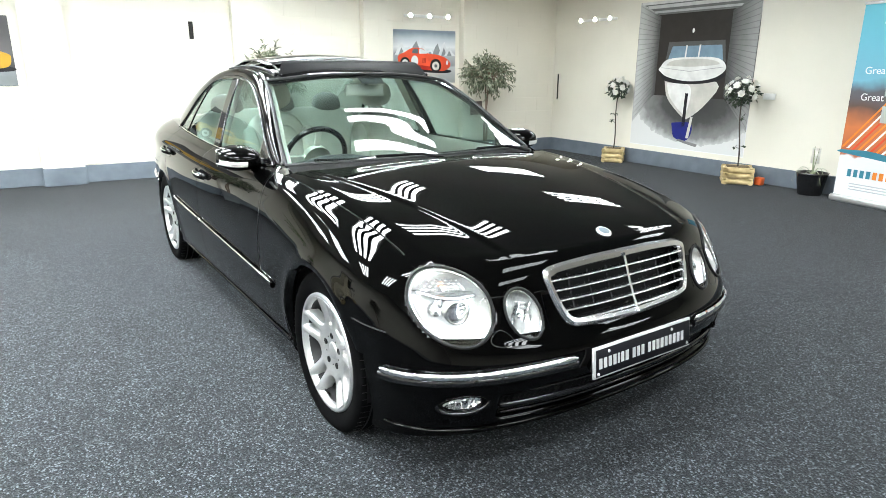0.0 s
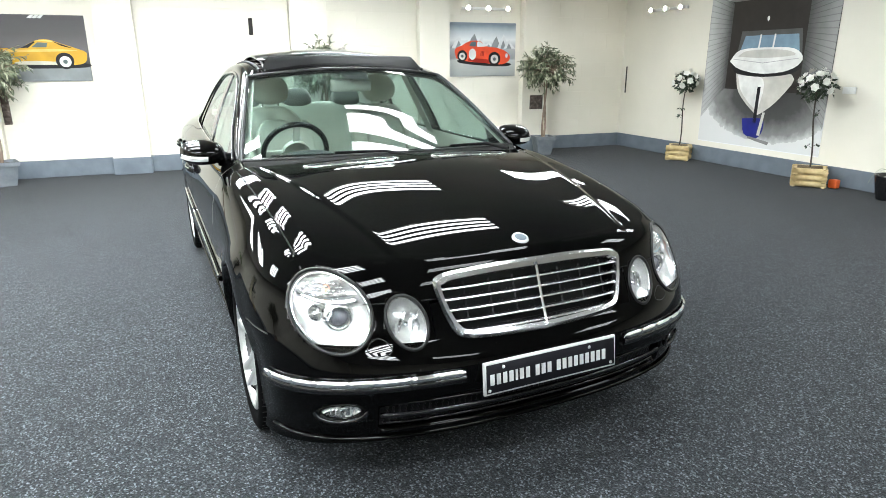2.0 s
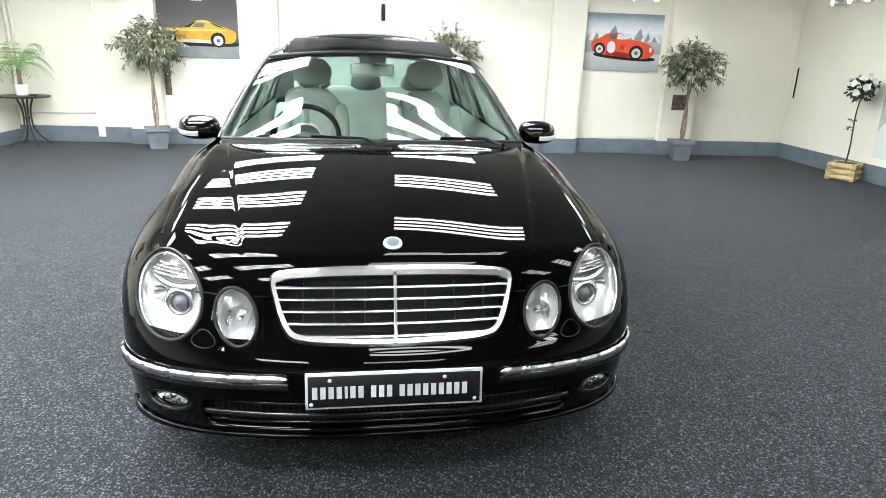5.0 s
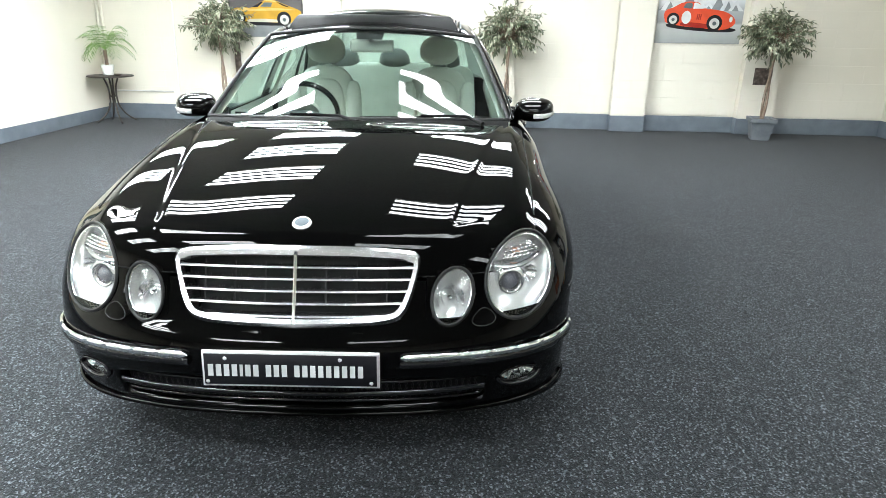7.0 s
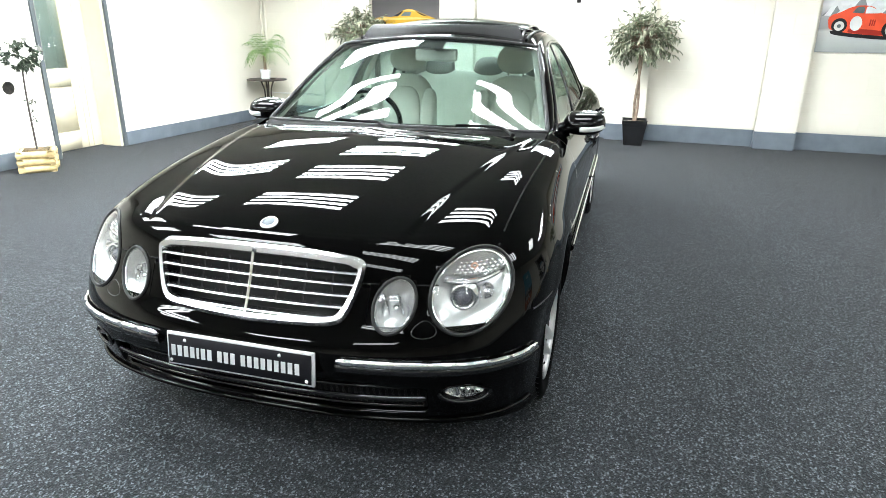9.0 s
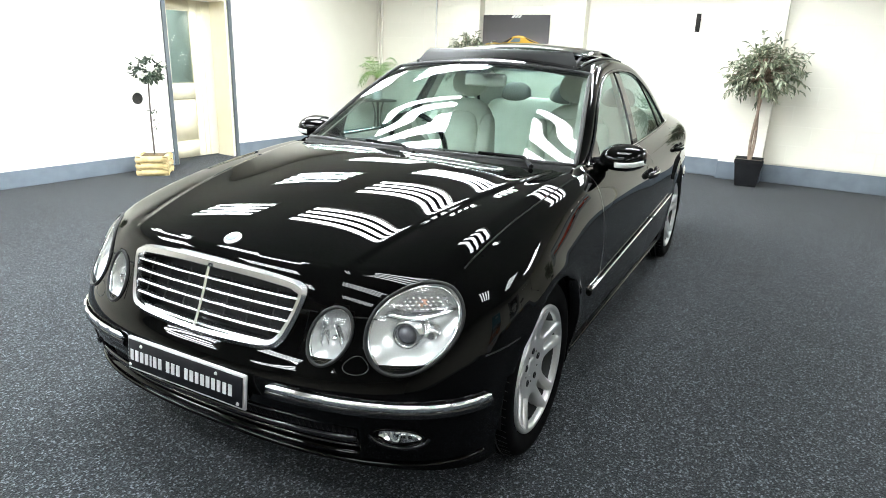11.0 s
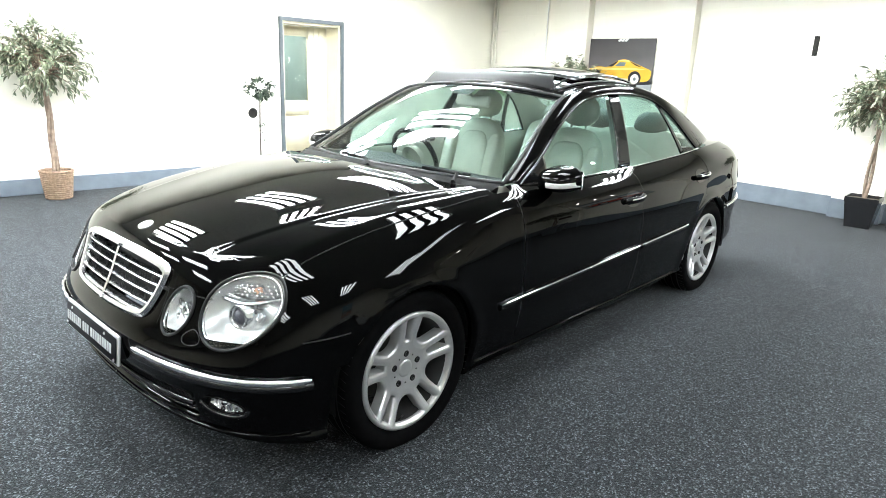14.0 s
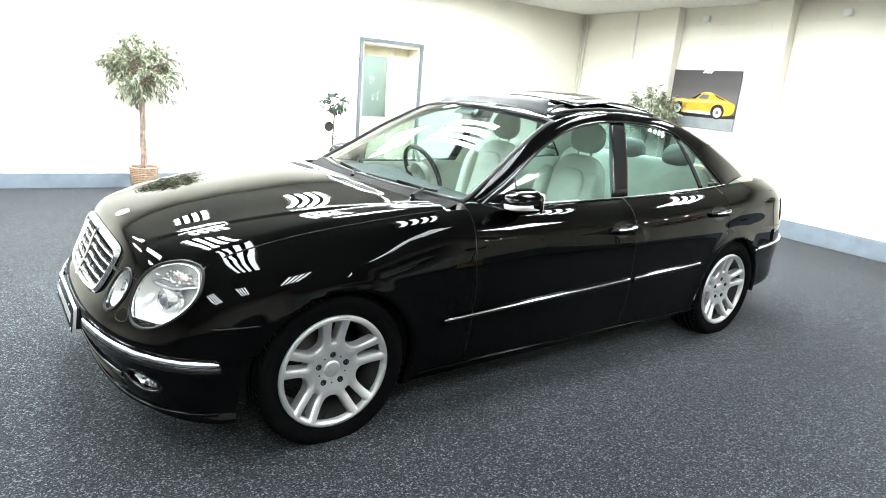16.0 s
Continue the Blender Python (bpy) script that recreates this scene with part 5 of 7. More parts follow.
# ---- doorway ----
DOOR_Y = LEFT - 0.30
M_HALL = paint_wall("hall_paint", (0.66, 0.70, 0.68))
leaf_x0, leaf_x1 = DOOR_X0 + 0.03, DOOR_X1 - 0.03
lining = room_part("door_lining", joined(box(DOOR_X0, leaf_x0, DOOR_Y, LEFT - 0.01, 0, DOOR_H), box(leaf_x1, DOOR_X1, DOOR_Y, LEFT - 0.01, 0, DOOR_H), box(leaf_x0, leaf_x1, DOOR_Y, LEFT - 0.01, DOOR_H - 0.03, DOOR_H)), M_DOOR, "cream gloss door lining")
DOOR = thing("door_1", "closed cream panelled door with a tall glazed light", "door", ROOM, kind="structure")
g0, g1, gz0, gz1 = leaf_x0 + 0.30, leaf_x1 - 0.10, 0.93, 1.80
part("stile", box(leaf_x0, g0, DOOR_Y - 0.045, DOOR_Y, 0.01, DOOR_H - 0.035, 0.003), M_DOOR, DOOR)
part("stile", box(g1, leaf_x1, DOOR_Y - 0.045, DOOR_Y, 0.01, DOOR_H - 0.035, 0.003), M_DOOR, DOOR)
part("top_rail", box(g0, g1, DOOR_Y - 0.044, DOOR_Y - 0.001, gz1, DOOR_H - 0.036), M_DOOR, DOOR)
part("lock_rail", box(g0, g1, DOOR_Y - 0.044, DOOR_Y - 0.001, 0.74, gz0), M_DOOR, DOOR)
part("bottom_rail", box(g0, g1, DOOR_Y - 0.044, DOOR_Y - 0.001, 0.01, 0.22), M_DOOR, DOOR)
part("panel", box(g0, g1, DOOR_Y - 0.034, DOOR_Y - 0.014, 0.22, 0.74), M_DOOR, DOOR)
for o in (g0 - 0.10, g0 - 0.17):
    part("moulding", box(o - 0.008, o + 0.008, DOOR_Y, DOOR_Y + 0.012, 0.02, DOOR_H - 0.04, 0.004), M_DOOR, DOOR)
part("pane", box(g0, g1, DOOR_Y - 0.026, DOOR_Y - 0.020, gz0, gz1), M_FROST, DOOR, "clear glass light")
part("glazing_bead", joined(box(g0, g0 + 0.012, DOOR_Y - 0.02, DOOR_Y - 0.004, gz0, gz1), box(g1 - 0.012, g1, DOOR_Y - 0.02, DOOR_Y - 0.004, gz0, gz1), box(g0 + 0.012, g1 - 0.012, DOOR_Y - 0.02, DOOR_Y - 0.004, gz0, gz0 + 0.012), box(g0 + 0.012, g1 - 0.012, DOOR_Y - 0.02, DOOR_Y - 0.004, gz1 - 0.012, gz1)), M_DOOR, DOOR)
room_part("hall_wall", joined(box(DOOR_X0 - 0.5, DOOR_X1 + 0.5, LEFT - 1.55, LEFT - 1.45, 0, CEIL), box(DOOR_X0 - 0.6, DOOR_X0 - 0.5, LEFT - 1.55, LEFT - 0.30, 0, CEIL), box(DOOR_X1 + 0.5, DOOR_X1 + 0.6, LEFT - 1.55, LEFT - 0.30, 0, CEIL), box(DOOR_X0 - 0.6, DOOR_X1 + 0.6, LEFT - 1.55, LEFT - 0.30, CEIL - 0.3, CEIL - 0.2)), M_HALL, "pale green hall walls behind the door glass")
# unseen lamp, added only to brighten what shows through the door glass
hall = thing("hall_light", "unseen round lamp added to brighten the hall behind the door glass", "ceiling light", in_room((DOOR_X0 + DOOR_X1) / 2, LEFT - 0.9, CEIL - 0.30))
part("diffuser", revolve([(0, -0.05), (0.13, -0.045), (0.19, -0.02), (0.2, 0.0)], 28), lamp_material("hall_fill_lamp", (0.95, 1.0, 0.97), 60.0), hall)


# ---- small fittings on the walls ----
def plate(name, label, category, m, w, h, rocker=True):
    ob = thing(name, label, category, m)
    part("faceplate", box(0, 0.012, -w / 2, w / 2, -h / 2, h / 2, 0.004), M_TRIM_WHITE, ob)
    if rocker:
        part("rocker", box(0.012, 0.017, -0.012, 0.012, -0.018, 0.018, 0.002, 1), M_TRIM_WHITE, ob)
    return ob


# near-black that stands in for shade inside holes; also the cable strip's colour
M_HOLE = varied(material("hole_shade_and_strip_black", (0.012, 0.011, 0.010), 0.9), 40, [(0.3, (0.006, 0.006, 0.006)), (0.7, (0.03, 0.026, 0.022))])
M_RAW = varied(material("raw_brick", (0.10, 0.075, 0.06), 0.9), 22, [(0.25, (0.035, 0.028, 0.026)), (0.55, (0.10, 0.075, 0.062)), (0.8, (0.22, 0.19, 0.17))], bump=0.6, bump_scale=40, distance=0.02)
plate("light_switch", "white plastic light switch on the wall", "switch", in_room(DOOR_X0 - 0.13, LEFT, 1.22, 90), 0.085, 0.085)
plate("socket", "white plastic wall socket above the skirting", "socket", in_room(-5.1, LEFT, 0.30, 90), 0.146, 0.085)
plate("switch_box", "cream surface-mounted switch box on the wall", "switch", in_room(-2.69, RIGHT, 1.08, -90), 0.16, 0.075)
vent = thing("wall_vent", "round black vent hole in the cream wall", "vent", in_room(-2.46, LEFT, 0.80, 90))
# no real hole: a dark disc on the wall carries its shade
part("bore", moved(revolve([(0.0, 0.0015), (0.050, 0.0015), (0.058, 0.006), (0.064, 0.0)], 28), pose(0, 0, 0, 0, 90, 0)), M_HOLE, vent)
gap = thing("wall_gap", "narrow black upright gap in the painted blockwork", "gap", in_room(BACK, -0.10, 1.865))
# solid block coloured near-black for the shade in the gap
part("recess", box(-0.03, 0.016, -0.026, 0.026, -0.108, 0.108, 0.003, 1), M_HOLE, gap)
niche = thing("wall_niche", "square dark recess in the pier with bare brick", "niche", in_room(BACK + PIER_D, 4.235, 0.78))
part("recess", box(-0.05, 0.004, -0.118, 0.118, -0.11, 0.11, 0.003, 1), M_RAW, niche)
tall = thing("wall_niche", "tall dark slot in the wall showing bare brick", "niche", in_room(BACK + PIER_D, -3.15, 0.89))
tall.matrix_basis = in_room(BACK + 0.012, -3.07, 0.89)
part("recess", box(-0.05, 0.006, -0.042, 0.042, -0.215, 0.215, 0.003, 1), M_RAW, tall)
for k in range(5):
    part("brick", box(-0.01, 0.012, -0.038 + 0.004 * (k % 2), 0.036, -0.205 + k * 0.083, -0.135 + k * 0.083, 0.004, 1), M_RAW, tall)
strip = thing("cable_strip", "thin dark upright strip by the corner of the wall", "cable", in_room(-6.72, RIGHT, 1.11))
part("strip", box(-0.012, 0.012, -0.014, 0, -0.215, 0.215, 0.003, 1), M_HOLE, strip)
pipe = thing("conduit", "white plastic conduit clipped to the wall", "conduit", in_room(BACK, -4.02, 0))
part("upright", tube([(0.02, 0, 0.15), (0.02, 0.03, 0.7), (0.02, 0.06, 1.5), (0.02, 0.06, CEIL)], 0.011, 8), M_TRIM_WHITE, pipe)
part("conduit_box", box(0.0, 0.04, -0.05, 0.04, 0.08, 0.22, 0.006), M_TRIM_WHITE, pipe)
run = thing("conduit", "white plastic conduit running along the wall", "conduit", in_room(BACK, -4.5, 0.40))
part("run", tube([(0.016, -0.58, 0.0), (0.016, 0.42, 0.0)], 0.010, 8), M_TRIM_WHITE, run)
for y, n in ((-0.94, "sensor"), (-2.75, "alarm_box")):
    ob = thing(n, "small white alarm sensor high on the wall", "sensor", in_room(BACK, y, 2.62))
    part("case", box(0.0, 0.06, -0.045, 0.045, -0.04, 0.04, 0.012, 3), M_TRIM_WHITE, ob)
corner_pipe = thing("conduit", "cream painted pipes in the corner of the room", "conduit", in_room(BACK, LEFT, 0))
for d in (0.05, 0.11):
    part("pipe", tube([(0.03, d, 0.22), (0.03, d, CEIL)], 0.018, 10), M_WALL, corner_pipe)

# spotlights on the right wall
M_SPOT = lamp_material("spot_bulb", (1.0, 0.97, 0.88), 120.0)
bar = thing("spotlight_bar", "white wall bar with three lit spotlights", "wall light", in_room(-5.79, RIGHT, 2.17, 180))
part("rail", box(-0.40, 0.40, 0.0, 0.025, -0.02, 0.02, 0.006), M_TRIM_WHITE, bar)
for u in (-0.33, 0.0, 0.33):
    sp = part("spot_body", moved(revolve([(0.0, 0.0), (0.022, 0.0), (0.03, 0.03), (0.036, 0.075), (0.032, 0.075)], 24), Matrix.Translation((u, 0.025, 0)) @ pose(0, 0, 0, -90, 0, 0)), M_TRIM_WHITE, bar)
    part("bulb", moved(revolve([(0, 0.092), (0.018, 0.086), (0.031, 0.074)], 20), Matrix.Translation((u, 0.025, 0)) @ pose(0, 0, 0, -90, 0, 0)), M_SPOT, sp)
copy_thing(bar, in_room(BACK, 3.38, 2.18, -90))


# ---- plants ----
def leaf_material(name, dark, light, edge=None):
    m = material(name, dark, 0.45)
    n, l, p = nodes_of(m)
    g = n.new("ShaderNodeNewGeometry")
    r = n.new("ShaderNodeValToRGB")
    e = r.color_ramp.elements
    e[0].position, e[0].color = 0.0, (*dark, 1)
    e[1].position, e[1].color = 1.0, (*(edge or light), 1)
    x = e.new(0.62)
    x.color = (*light, 1)
    l.new(g.outputs["Random Per Island"], r.inputs["Fac"])
    l.new(r.outputs["Color"], p.inputs["Base Color"])
    return m


M_FICUS = leaf_material("variegated_ficus_leaf", (0.050, 0.068, 0.036), (0.180, 0.205, 0.125), (0.50, 0.51, 0.39))
M_PALM = leaf_material("palm_leaf", (0.06, 0.16, 0.03), (0.16, 0.30, 0.06))
M_ROSE_LEAF = leaf_material("dark_rose_leaf", (0.006, 0.014, 0.006), (0.03, 0.05, 0.025))
M_PETAL = varied(material("white_silk_petals", (0.80, 0.79, 0.74), 0.6), 30, [(0.3, (0.70, 0.69, 0.63)), (0.7, (0.84, 0.83, 0.79))])
M_BARK = varied(material("pale_brown_bark", (0.20, 0.14, 0.10), 0.85), 25, [(0.3, (0.13, 0.09, 0.065)), (0.7, (0.27, 0.20, 0.15))], bump=0.5, bump_scale=60, distance=0.004)
M_STEM = material("dark_plant_stem", (0.045, 0.035, 0.028), 0.8)
M_SOIL = varied(material("moss_and_bark", (0.12, 0.08, 0.04), 0.95), 60, [(0.3, (0.06, 0.04, 0.02)), (0.7, (0.20, 0.14, 0.07))], bump=0.8, bump_scale=60, distance=0.01)
M_POT_GREY = varied(material("grey_stone_pot", (0.13, 0.145, 0.16), 0.6), 12, [(0.3, (0.10, 0.115, 0.13)), (0.7, (0.15, 0.165, 0.18))])
M_POT_BLACK = material("gloss_black_pot", (0.010, 0.010, 0.011), 0.22)
M_WICKER = varied(material("brown_wicker", (0.25, 0.16, 0.11), 0.75), 40, [(0.3, (0.16, 0.10, 0.065)), (0.7, (0.34, 0.23, 0.16))], bump=0.4, bump_scale=90)
M_LOG = varied(material("pale_peeled_log", (0.52, 0.40, 0.20), 0.6), 14, [(0.3, (0.42, 0.31, 0.14)), (0.7, (0.60, 0.47, 0.25))], bump=0.2, bump_scale=50)


def leaves(rng, count, centre, radii, length, width, droop=0.5, hollow=0.35):
    """Many small folded leaves on a ragged round crown."""
    V, F = [], []
    lumps = [(Vector((rng.uniform(-1, 1), rng.uniform(-1, 1), rng.uniform(-0.8, 1))).normalized(), rng.uniform(0.75, 1.25)) for _ in range(22)]
    for _ in range(count):
        d = Vector((rng.gauss(0, 1), rng.gauss(0, 1), rng.gauss(0, 1))).normalized()
        reach = max((lump[1] * max(0.0, d.dot(lump[0])) ** 5 for lump in lumps), default=1)
        r = (rng.uniform(hollow**3, 1) ** (1 / 3)) * (0.62 + 0.48 * reach)
        c = Vector(centre) + Vector((d.x * radii[0], d.y * radii[1], d.z * radii[2])) * r
        ax = (d + Vector((rng.uniform(-0.9, 0.9), rng.uniform(-0.9, 0.9), rng.uniform(-0.9, 0.4) - droop))).normalized()
        side = ax.cross(Vector((rng.uniform(-1, 1), rng.uniform(-1, 1), rng.uniform(-1, 1)))).normalized()
        up = side.cross(ax)
        L, W = length * rng.uniform(0.7, 1.25), width * rng.uniform(0.7, 1.2)
        k = len(V)
        V += [c, c + ax * L * 0.45 + side * W * 0.5 + up * W * 0.2, c + ax * L - up * L * 0.12, c + ax * L * 0.45 - side * W * 0.5 + up * W * 0.2]
        F += [(k, k + 1, k + 2), (k, k + 2, k + 3)]
    return V, F


def spray(rng, line, count, length, width):
    """Folded pointed leaves set along the outer part of one twig, hanging outwards."""
    V, F = [], []
    line = [Vector(p) for p in line]
    for k in range(count):
        u = (0.38 + 0.62 * (k + rng.random() * 0.6) / count) * (len(line) - 1)
        i = min(int(u), len(line) - 2)
        c = line[i].lerp(line[i + 1], u - i)
        ahead = (line[i + 1] - line[i]).normalized()
        around = Vector((rng.gauss(0, 1), rng.gauss(0, 1), rng.gauss(-0.25, 0.8))).normalized()
        ax = (ahead * rng.uniform(0.5, 1.1) + around * 0.85 + Vector((0, 0, -0.25))).normalized()
        side = ax.cross(Vector((rng.uniform(-0.5, 0.5), rng.uniform(-0.5, 0.5), 1))).normalized()
        up = side.cross(ax)
        L, W = length * rng.uniform(0.65, 1.2), width * rng.uniform(0.75, 1.2)
        b = len(V)
        V += [c, c + ax * L * 0.3 + side * W * 0.46 + up * W * 0.18, c + ax * L * 0.62 + side * W * 0.40 + up * W * 0.12, c + ax * L - up * L * 0.14,
              c + ax * L * 0.62 - side * W * 0.40 + up * W * 0.12, c + ax * L * 0.3 - side * W * 0.46 + up * W * 0.18, c + ax * L * 0.45 - up * L * 0.02]
        F += [(b, b + 1, b + 6), (b + 1, b + 2, b + 6), (b + 2, b + 3, b + 6), (b + 3, b + 4, b + 6), (b + 4, b + 5, b + 6), (b + 5, b, b + 6)]
    return V, F


def square_pot(parent, w0, w1, h, mat, name="pot", rim=0.02):
    def ring(w, z):
        return [(w, w, z), (-w, w, z), (-w, -w, z), (w, -w, z)]
    rows = [ring(w0 * 0.98, 0), ring(w0, 0.004), ring(w1, h - 0.05), ring(w1 + rim, h - 0.05), ring(w1 + rim, h), ring(w1 - 0.006, h), ring(w1 - 0.012, h - 0.04)]
    V, F = grid(rows, closed_v=True)
    F.append((3, 2, 1, 0))
    return part(name, (V, F), mat, parent, smooth=False)


def ficus(name, label, m, pot, height, centre_z, radii, seed, count=900, lean=0.0, twist=2):
    rng = random.Random(seed)
    tree = thing(name, label, "potted tree", m)
    pot(tree)
    top = centre_z - radii[2] * 0.35
    for k in range(twist):
        a0 = k * 2 * math.pi / twist
        path = [(0.022 * math.cos(a0 + 5.0 * t) * (1 - 0.3 * t) + lean * t, 0.022 * math.sin(a0 + 5.0 * t) * (1 - 0.3 * t), 0.24 + (top - 0.24) * t) for t in np.linspace(0, 1, 22)]
        part("trunk", tube(path, [0.019 - 0.007 * t for t in np.linspace(0, 1, 22)], 8), M_BARK, tree)
    limbs, sprays = [], []
    crown = Vector((lean, 0, centre_z))
    for k in range(count // 8):
        d = Vector((rng.gauss(0, 1), rng.gauss(0, 1), rng.gauss(0.12, 0.95))).normalized()
        reach = rng.uniform(0.62, 1.0) if k % 5 else rng.uniform(1.0, 1.17)
        e = crown + Vector((d.x * radii[0], d.y * radii[1], d.z * radii[2])) * reach
        s0 = Vector((lean, 0, top - 0.05)).lerp(crown + Vector((d.x * radii[0], d.y * radii[1], d.z * radii[2])) * 0.25, rng.uniform(0.2, 1.0))
        arch = Vector((0, 0, rng.uniform(0.03, 0.09)))
        e = e - arch * rng.uniform(0.2, 1.1)
        line = [s0.lerp(e, t) + arch * 4 * t * (1 - t) * 0.6 for t in np.linspace(0, 1, 6)]
        limbs.append(tube(line, [0.006, 0.0045, 0.0035, 0.003, 0.0022, 0.0015], 4, caps=False))
        sprays.append(spray(rng, line, rng.randint(11, 17), 0.076, 0.027))
    part("branching", joined(*limbs), M_BARK, tree)
    part("crown", joined(*sprays), M_FICUS, tree, smooth=False)
    return tree


def grey_pot(tree):
    square_pot(tree, 0.105, 0.140, 0.285, M_POT_GREY)
    part("soil", box(-0.13, 0.13, -0.13, 0.13, 0.22, 0.255), M_SOIL, tree)


def black_pot(tree):
    square_pot(tree, 0.115, 0.150, 0.325, M_POT_BLACK, rim=0.006)
    part("soil", box(-0.135, 0.135, -0.135, 0.135, 0.26, 0.295), M_SOIL, tree)


def wicker_pot(tree):
    base = part("basket", revolve([(0.0, 0.0), (0.105, 0.0), (0.112, 0.012), (0.145, 0.27), (0.138, 0.28), (0.128, 0.26)], 40), M_WICKER, tree, "woven brown wicker basket")
    for k in range(13):
        r, z = 0.114 + 0.0025 * k, 0.014 + 0.0205 * k
        n = 56
        part("weave", tube([((r + 0.004 * (1 if (i + k) % 2 else -1)) * math.cos(2 * math.pi * i / n), (r + 0.004 * (1 if (i + k) % 2 else -1)) * math.sin(2 * math.pi * i / n), z) for i in range(n)], 0.0085, 5, closed=True), M_WICKER, base)
    part("rim", tube([(0.145 * math.cos(a), 0.145 * math.sin(a), 0.283) for a in np.linspace(0, 2 * math.pi, 41)[:-1]], 0.013, 8, closed=True), M_WICKER, base)
    part("soil", revolve([(0, 0.268), (0.08, 0.266), (0.132, 0.25)], 24), M_SOIL, tree)


ficus("ficus_tree", "variegated ficus tree in a square grey pot", in_room(-6.40, -3.12, 0, 20), grey_pot, 1.7, 1.37, (0.42, 0.44, 0.36), 1, 1350, lean=-0.03)
ficus("ficus_tree", "variegated ficus tree in a tall gloss black pot", in_room(-6.42, 0.79, 0, 5), black_pot, 1.7, 1.35, (0.43, 0.45, 0.37), 2, 1350)
ficus("ficus_tree", "variegated ficus tree in a square grey pot by the pier", in_room(-6.32, 4.16, 0, -10), grey_pot, 1.65, 1.34, (0.43, 0.45, 0.34), 3, 1350, lean=0.03)
ficus("ficus_tree", "tall ficus tree in a woven wicker basket", in_room(-0.12, -4.78, 0, 0), wicker_pot, 1.75, 1.37, (0.44, 0.42, 0.41), 4, 1250, twist=3)


def log_crate(parent, w, d, h):
    """Round peeled logs stacked three high round a box, with crossed ends."""
    for k in range(3):
        z = 0.037 + k * 0.071
        for s in (-1, 1):
            part("log", tube([(s * w / 2, -d / 2 - 0.03, z), (s * w / 2, d / 2 + 0.03, z)], 0.036, 12), M_LOG, parent)
            part("log", tube([(-w / 2 - 0.03, s * d / 2, z + 0.004), (w / 2 + 0.03, s * d / 2, z + 0.004)], 0.0355, 12), M_LOG, parent)
    part("soil", box(-w / 2 + 0.02, w / 2 - 0.02, -d / 2 + 0.02, d / 2 - 0.02, 0.14, 0.215), M_SOIL, parent)


def rose_standard(label, m, seed, w, d, blooms=16, ball=0.17, centre=1.13, lean=(0.0, 0.0)):
    rng = random.Random(seed)
    ob = thing("rose_standard", label, "potted flowers", m, "rose standards in log planters")
    log_crate(ob, w, d, 0.22)
    stem = [(lean[0] * t + 0.008 * math.sin(7 * t), lean[1] * t + 0.006 * math.cos(5 * t), 0.2 + (centre - 0.26) * t) for t in np.linspace(0, 1, 16)]
    part("stem", tube(stem, [0.010 - 0.003 * t for t in np.linspace(0, 1, 16)], 7), M_STEM, ob)
    twigs = []
    for k in range(4):
        t = rng.uniform(0.25, 0.8)
        p = Vector((lean[0] * t, lean[1] * t, 0.2 + (centre - 0.26) * t))
        a = rng.uniform(0, 6.28)
        part("twig", tube([p, p + Vector((0.05 * math.cos(a), 0.05 * math.sin(a), 0.03))], 0.003, 5), M_STEM, ob)
        lv = leaves(rng, 3, p + Vector((0.05 * math.cos(a), 0.05 * math.sin(a), 0.03)), (0.02, 0.02, 0.02), 0.045, 0.028)
        twigs.append(lv)
    tagged(part("stem_leaves", joined(*twigs), M_ROSE_LEAF, ob, smooth=False), kind="stuff")
    c = Vector((lean[0], lean[1], centre))
    part("foliage", leaves(rng, 260, c - Vector((0, 0, 0.02)), (ball * 0.95, ball * 0.95, ball * 0.8), 0.055, 0.035, 0.2, 0.1), M_ROSE_LEAF, ob, smooth=False)
    for k in range(blooms):
        t = (k + 0.5) / blooms
        z = 1 - 1.45 * t
        a = 2.4 * k
        r = math.sqrt(max(0.0, 1 - z * z))
        p = c + Vector((r * math.cos(a), r * math.sin(a), z * 0.85)) * ball * rng.uniform(0.86, 1.05)
        n = (p - c).normalized()
        petals = []
        for ring, (cnt, rad, lift) in enumerate(((6, 0.044, 0.0), (5, 0.031, 0.014), (3, 0.015, 0.024))):
            for j in range(cnt):
                b = 2 * math.pi * j / cnt + ring * 0.5
                u = n.orthogonal().normalized()
                w = n.cross(u)
                o = (u * math.cos(b) + w * math.sin(b))
                s = (-u * math.sin(b) + w * math.cos(b))
                q = p + n * lift
                petals.append(([q, q + o * rad * 0.6 + s * rad * 0.62 + n * 0.004, q + o * rad * 1.1 + n * 0.014, q + o * rad * 0.6 - s * rad * 0.62 + n * 0.004], [(0, 1, 2, 3)]))
        part("bloom", joined(*petals), M_PETAL, ob)
    return ob


rose_standard("white silk rose standard in a pale log planter", in_room(-5.02, 5.72, 0, 40), 5, 0.26, 0.26, lean=(0.0, 0.03))
rose_standard("white silk rose standard in a larger log planter", in_room(-2.80, 5.68, 0, 40), 6, 0.30, 0.30, 20, 0.19, 1.14, lean=(-0.06, 0.0))
rose_standard("white silk rose standard in a log planter by the door", in_room(-2.38, -4.80, 0, 45), 7, 0.27, 0.27, 15, 0.18, 1.13, lean=(0.0, 0.02))

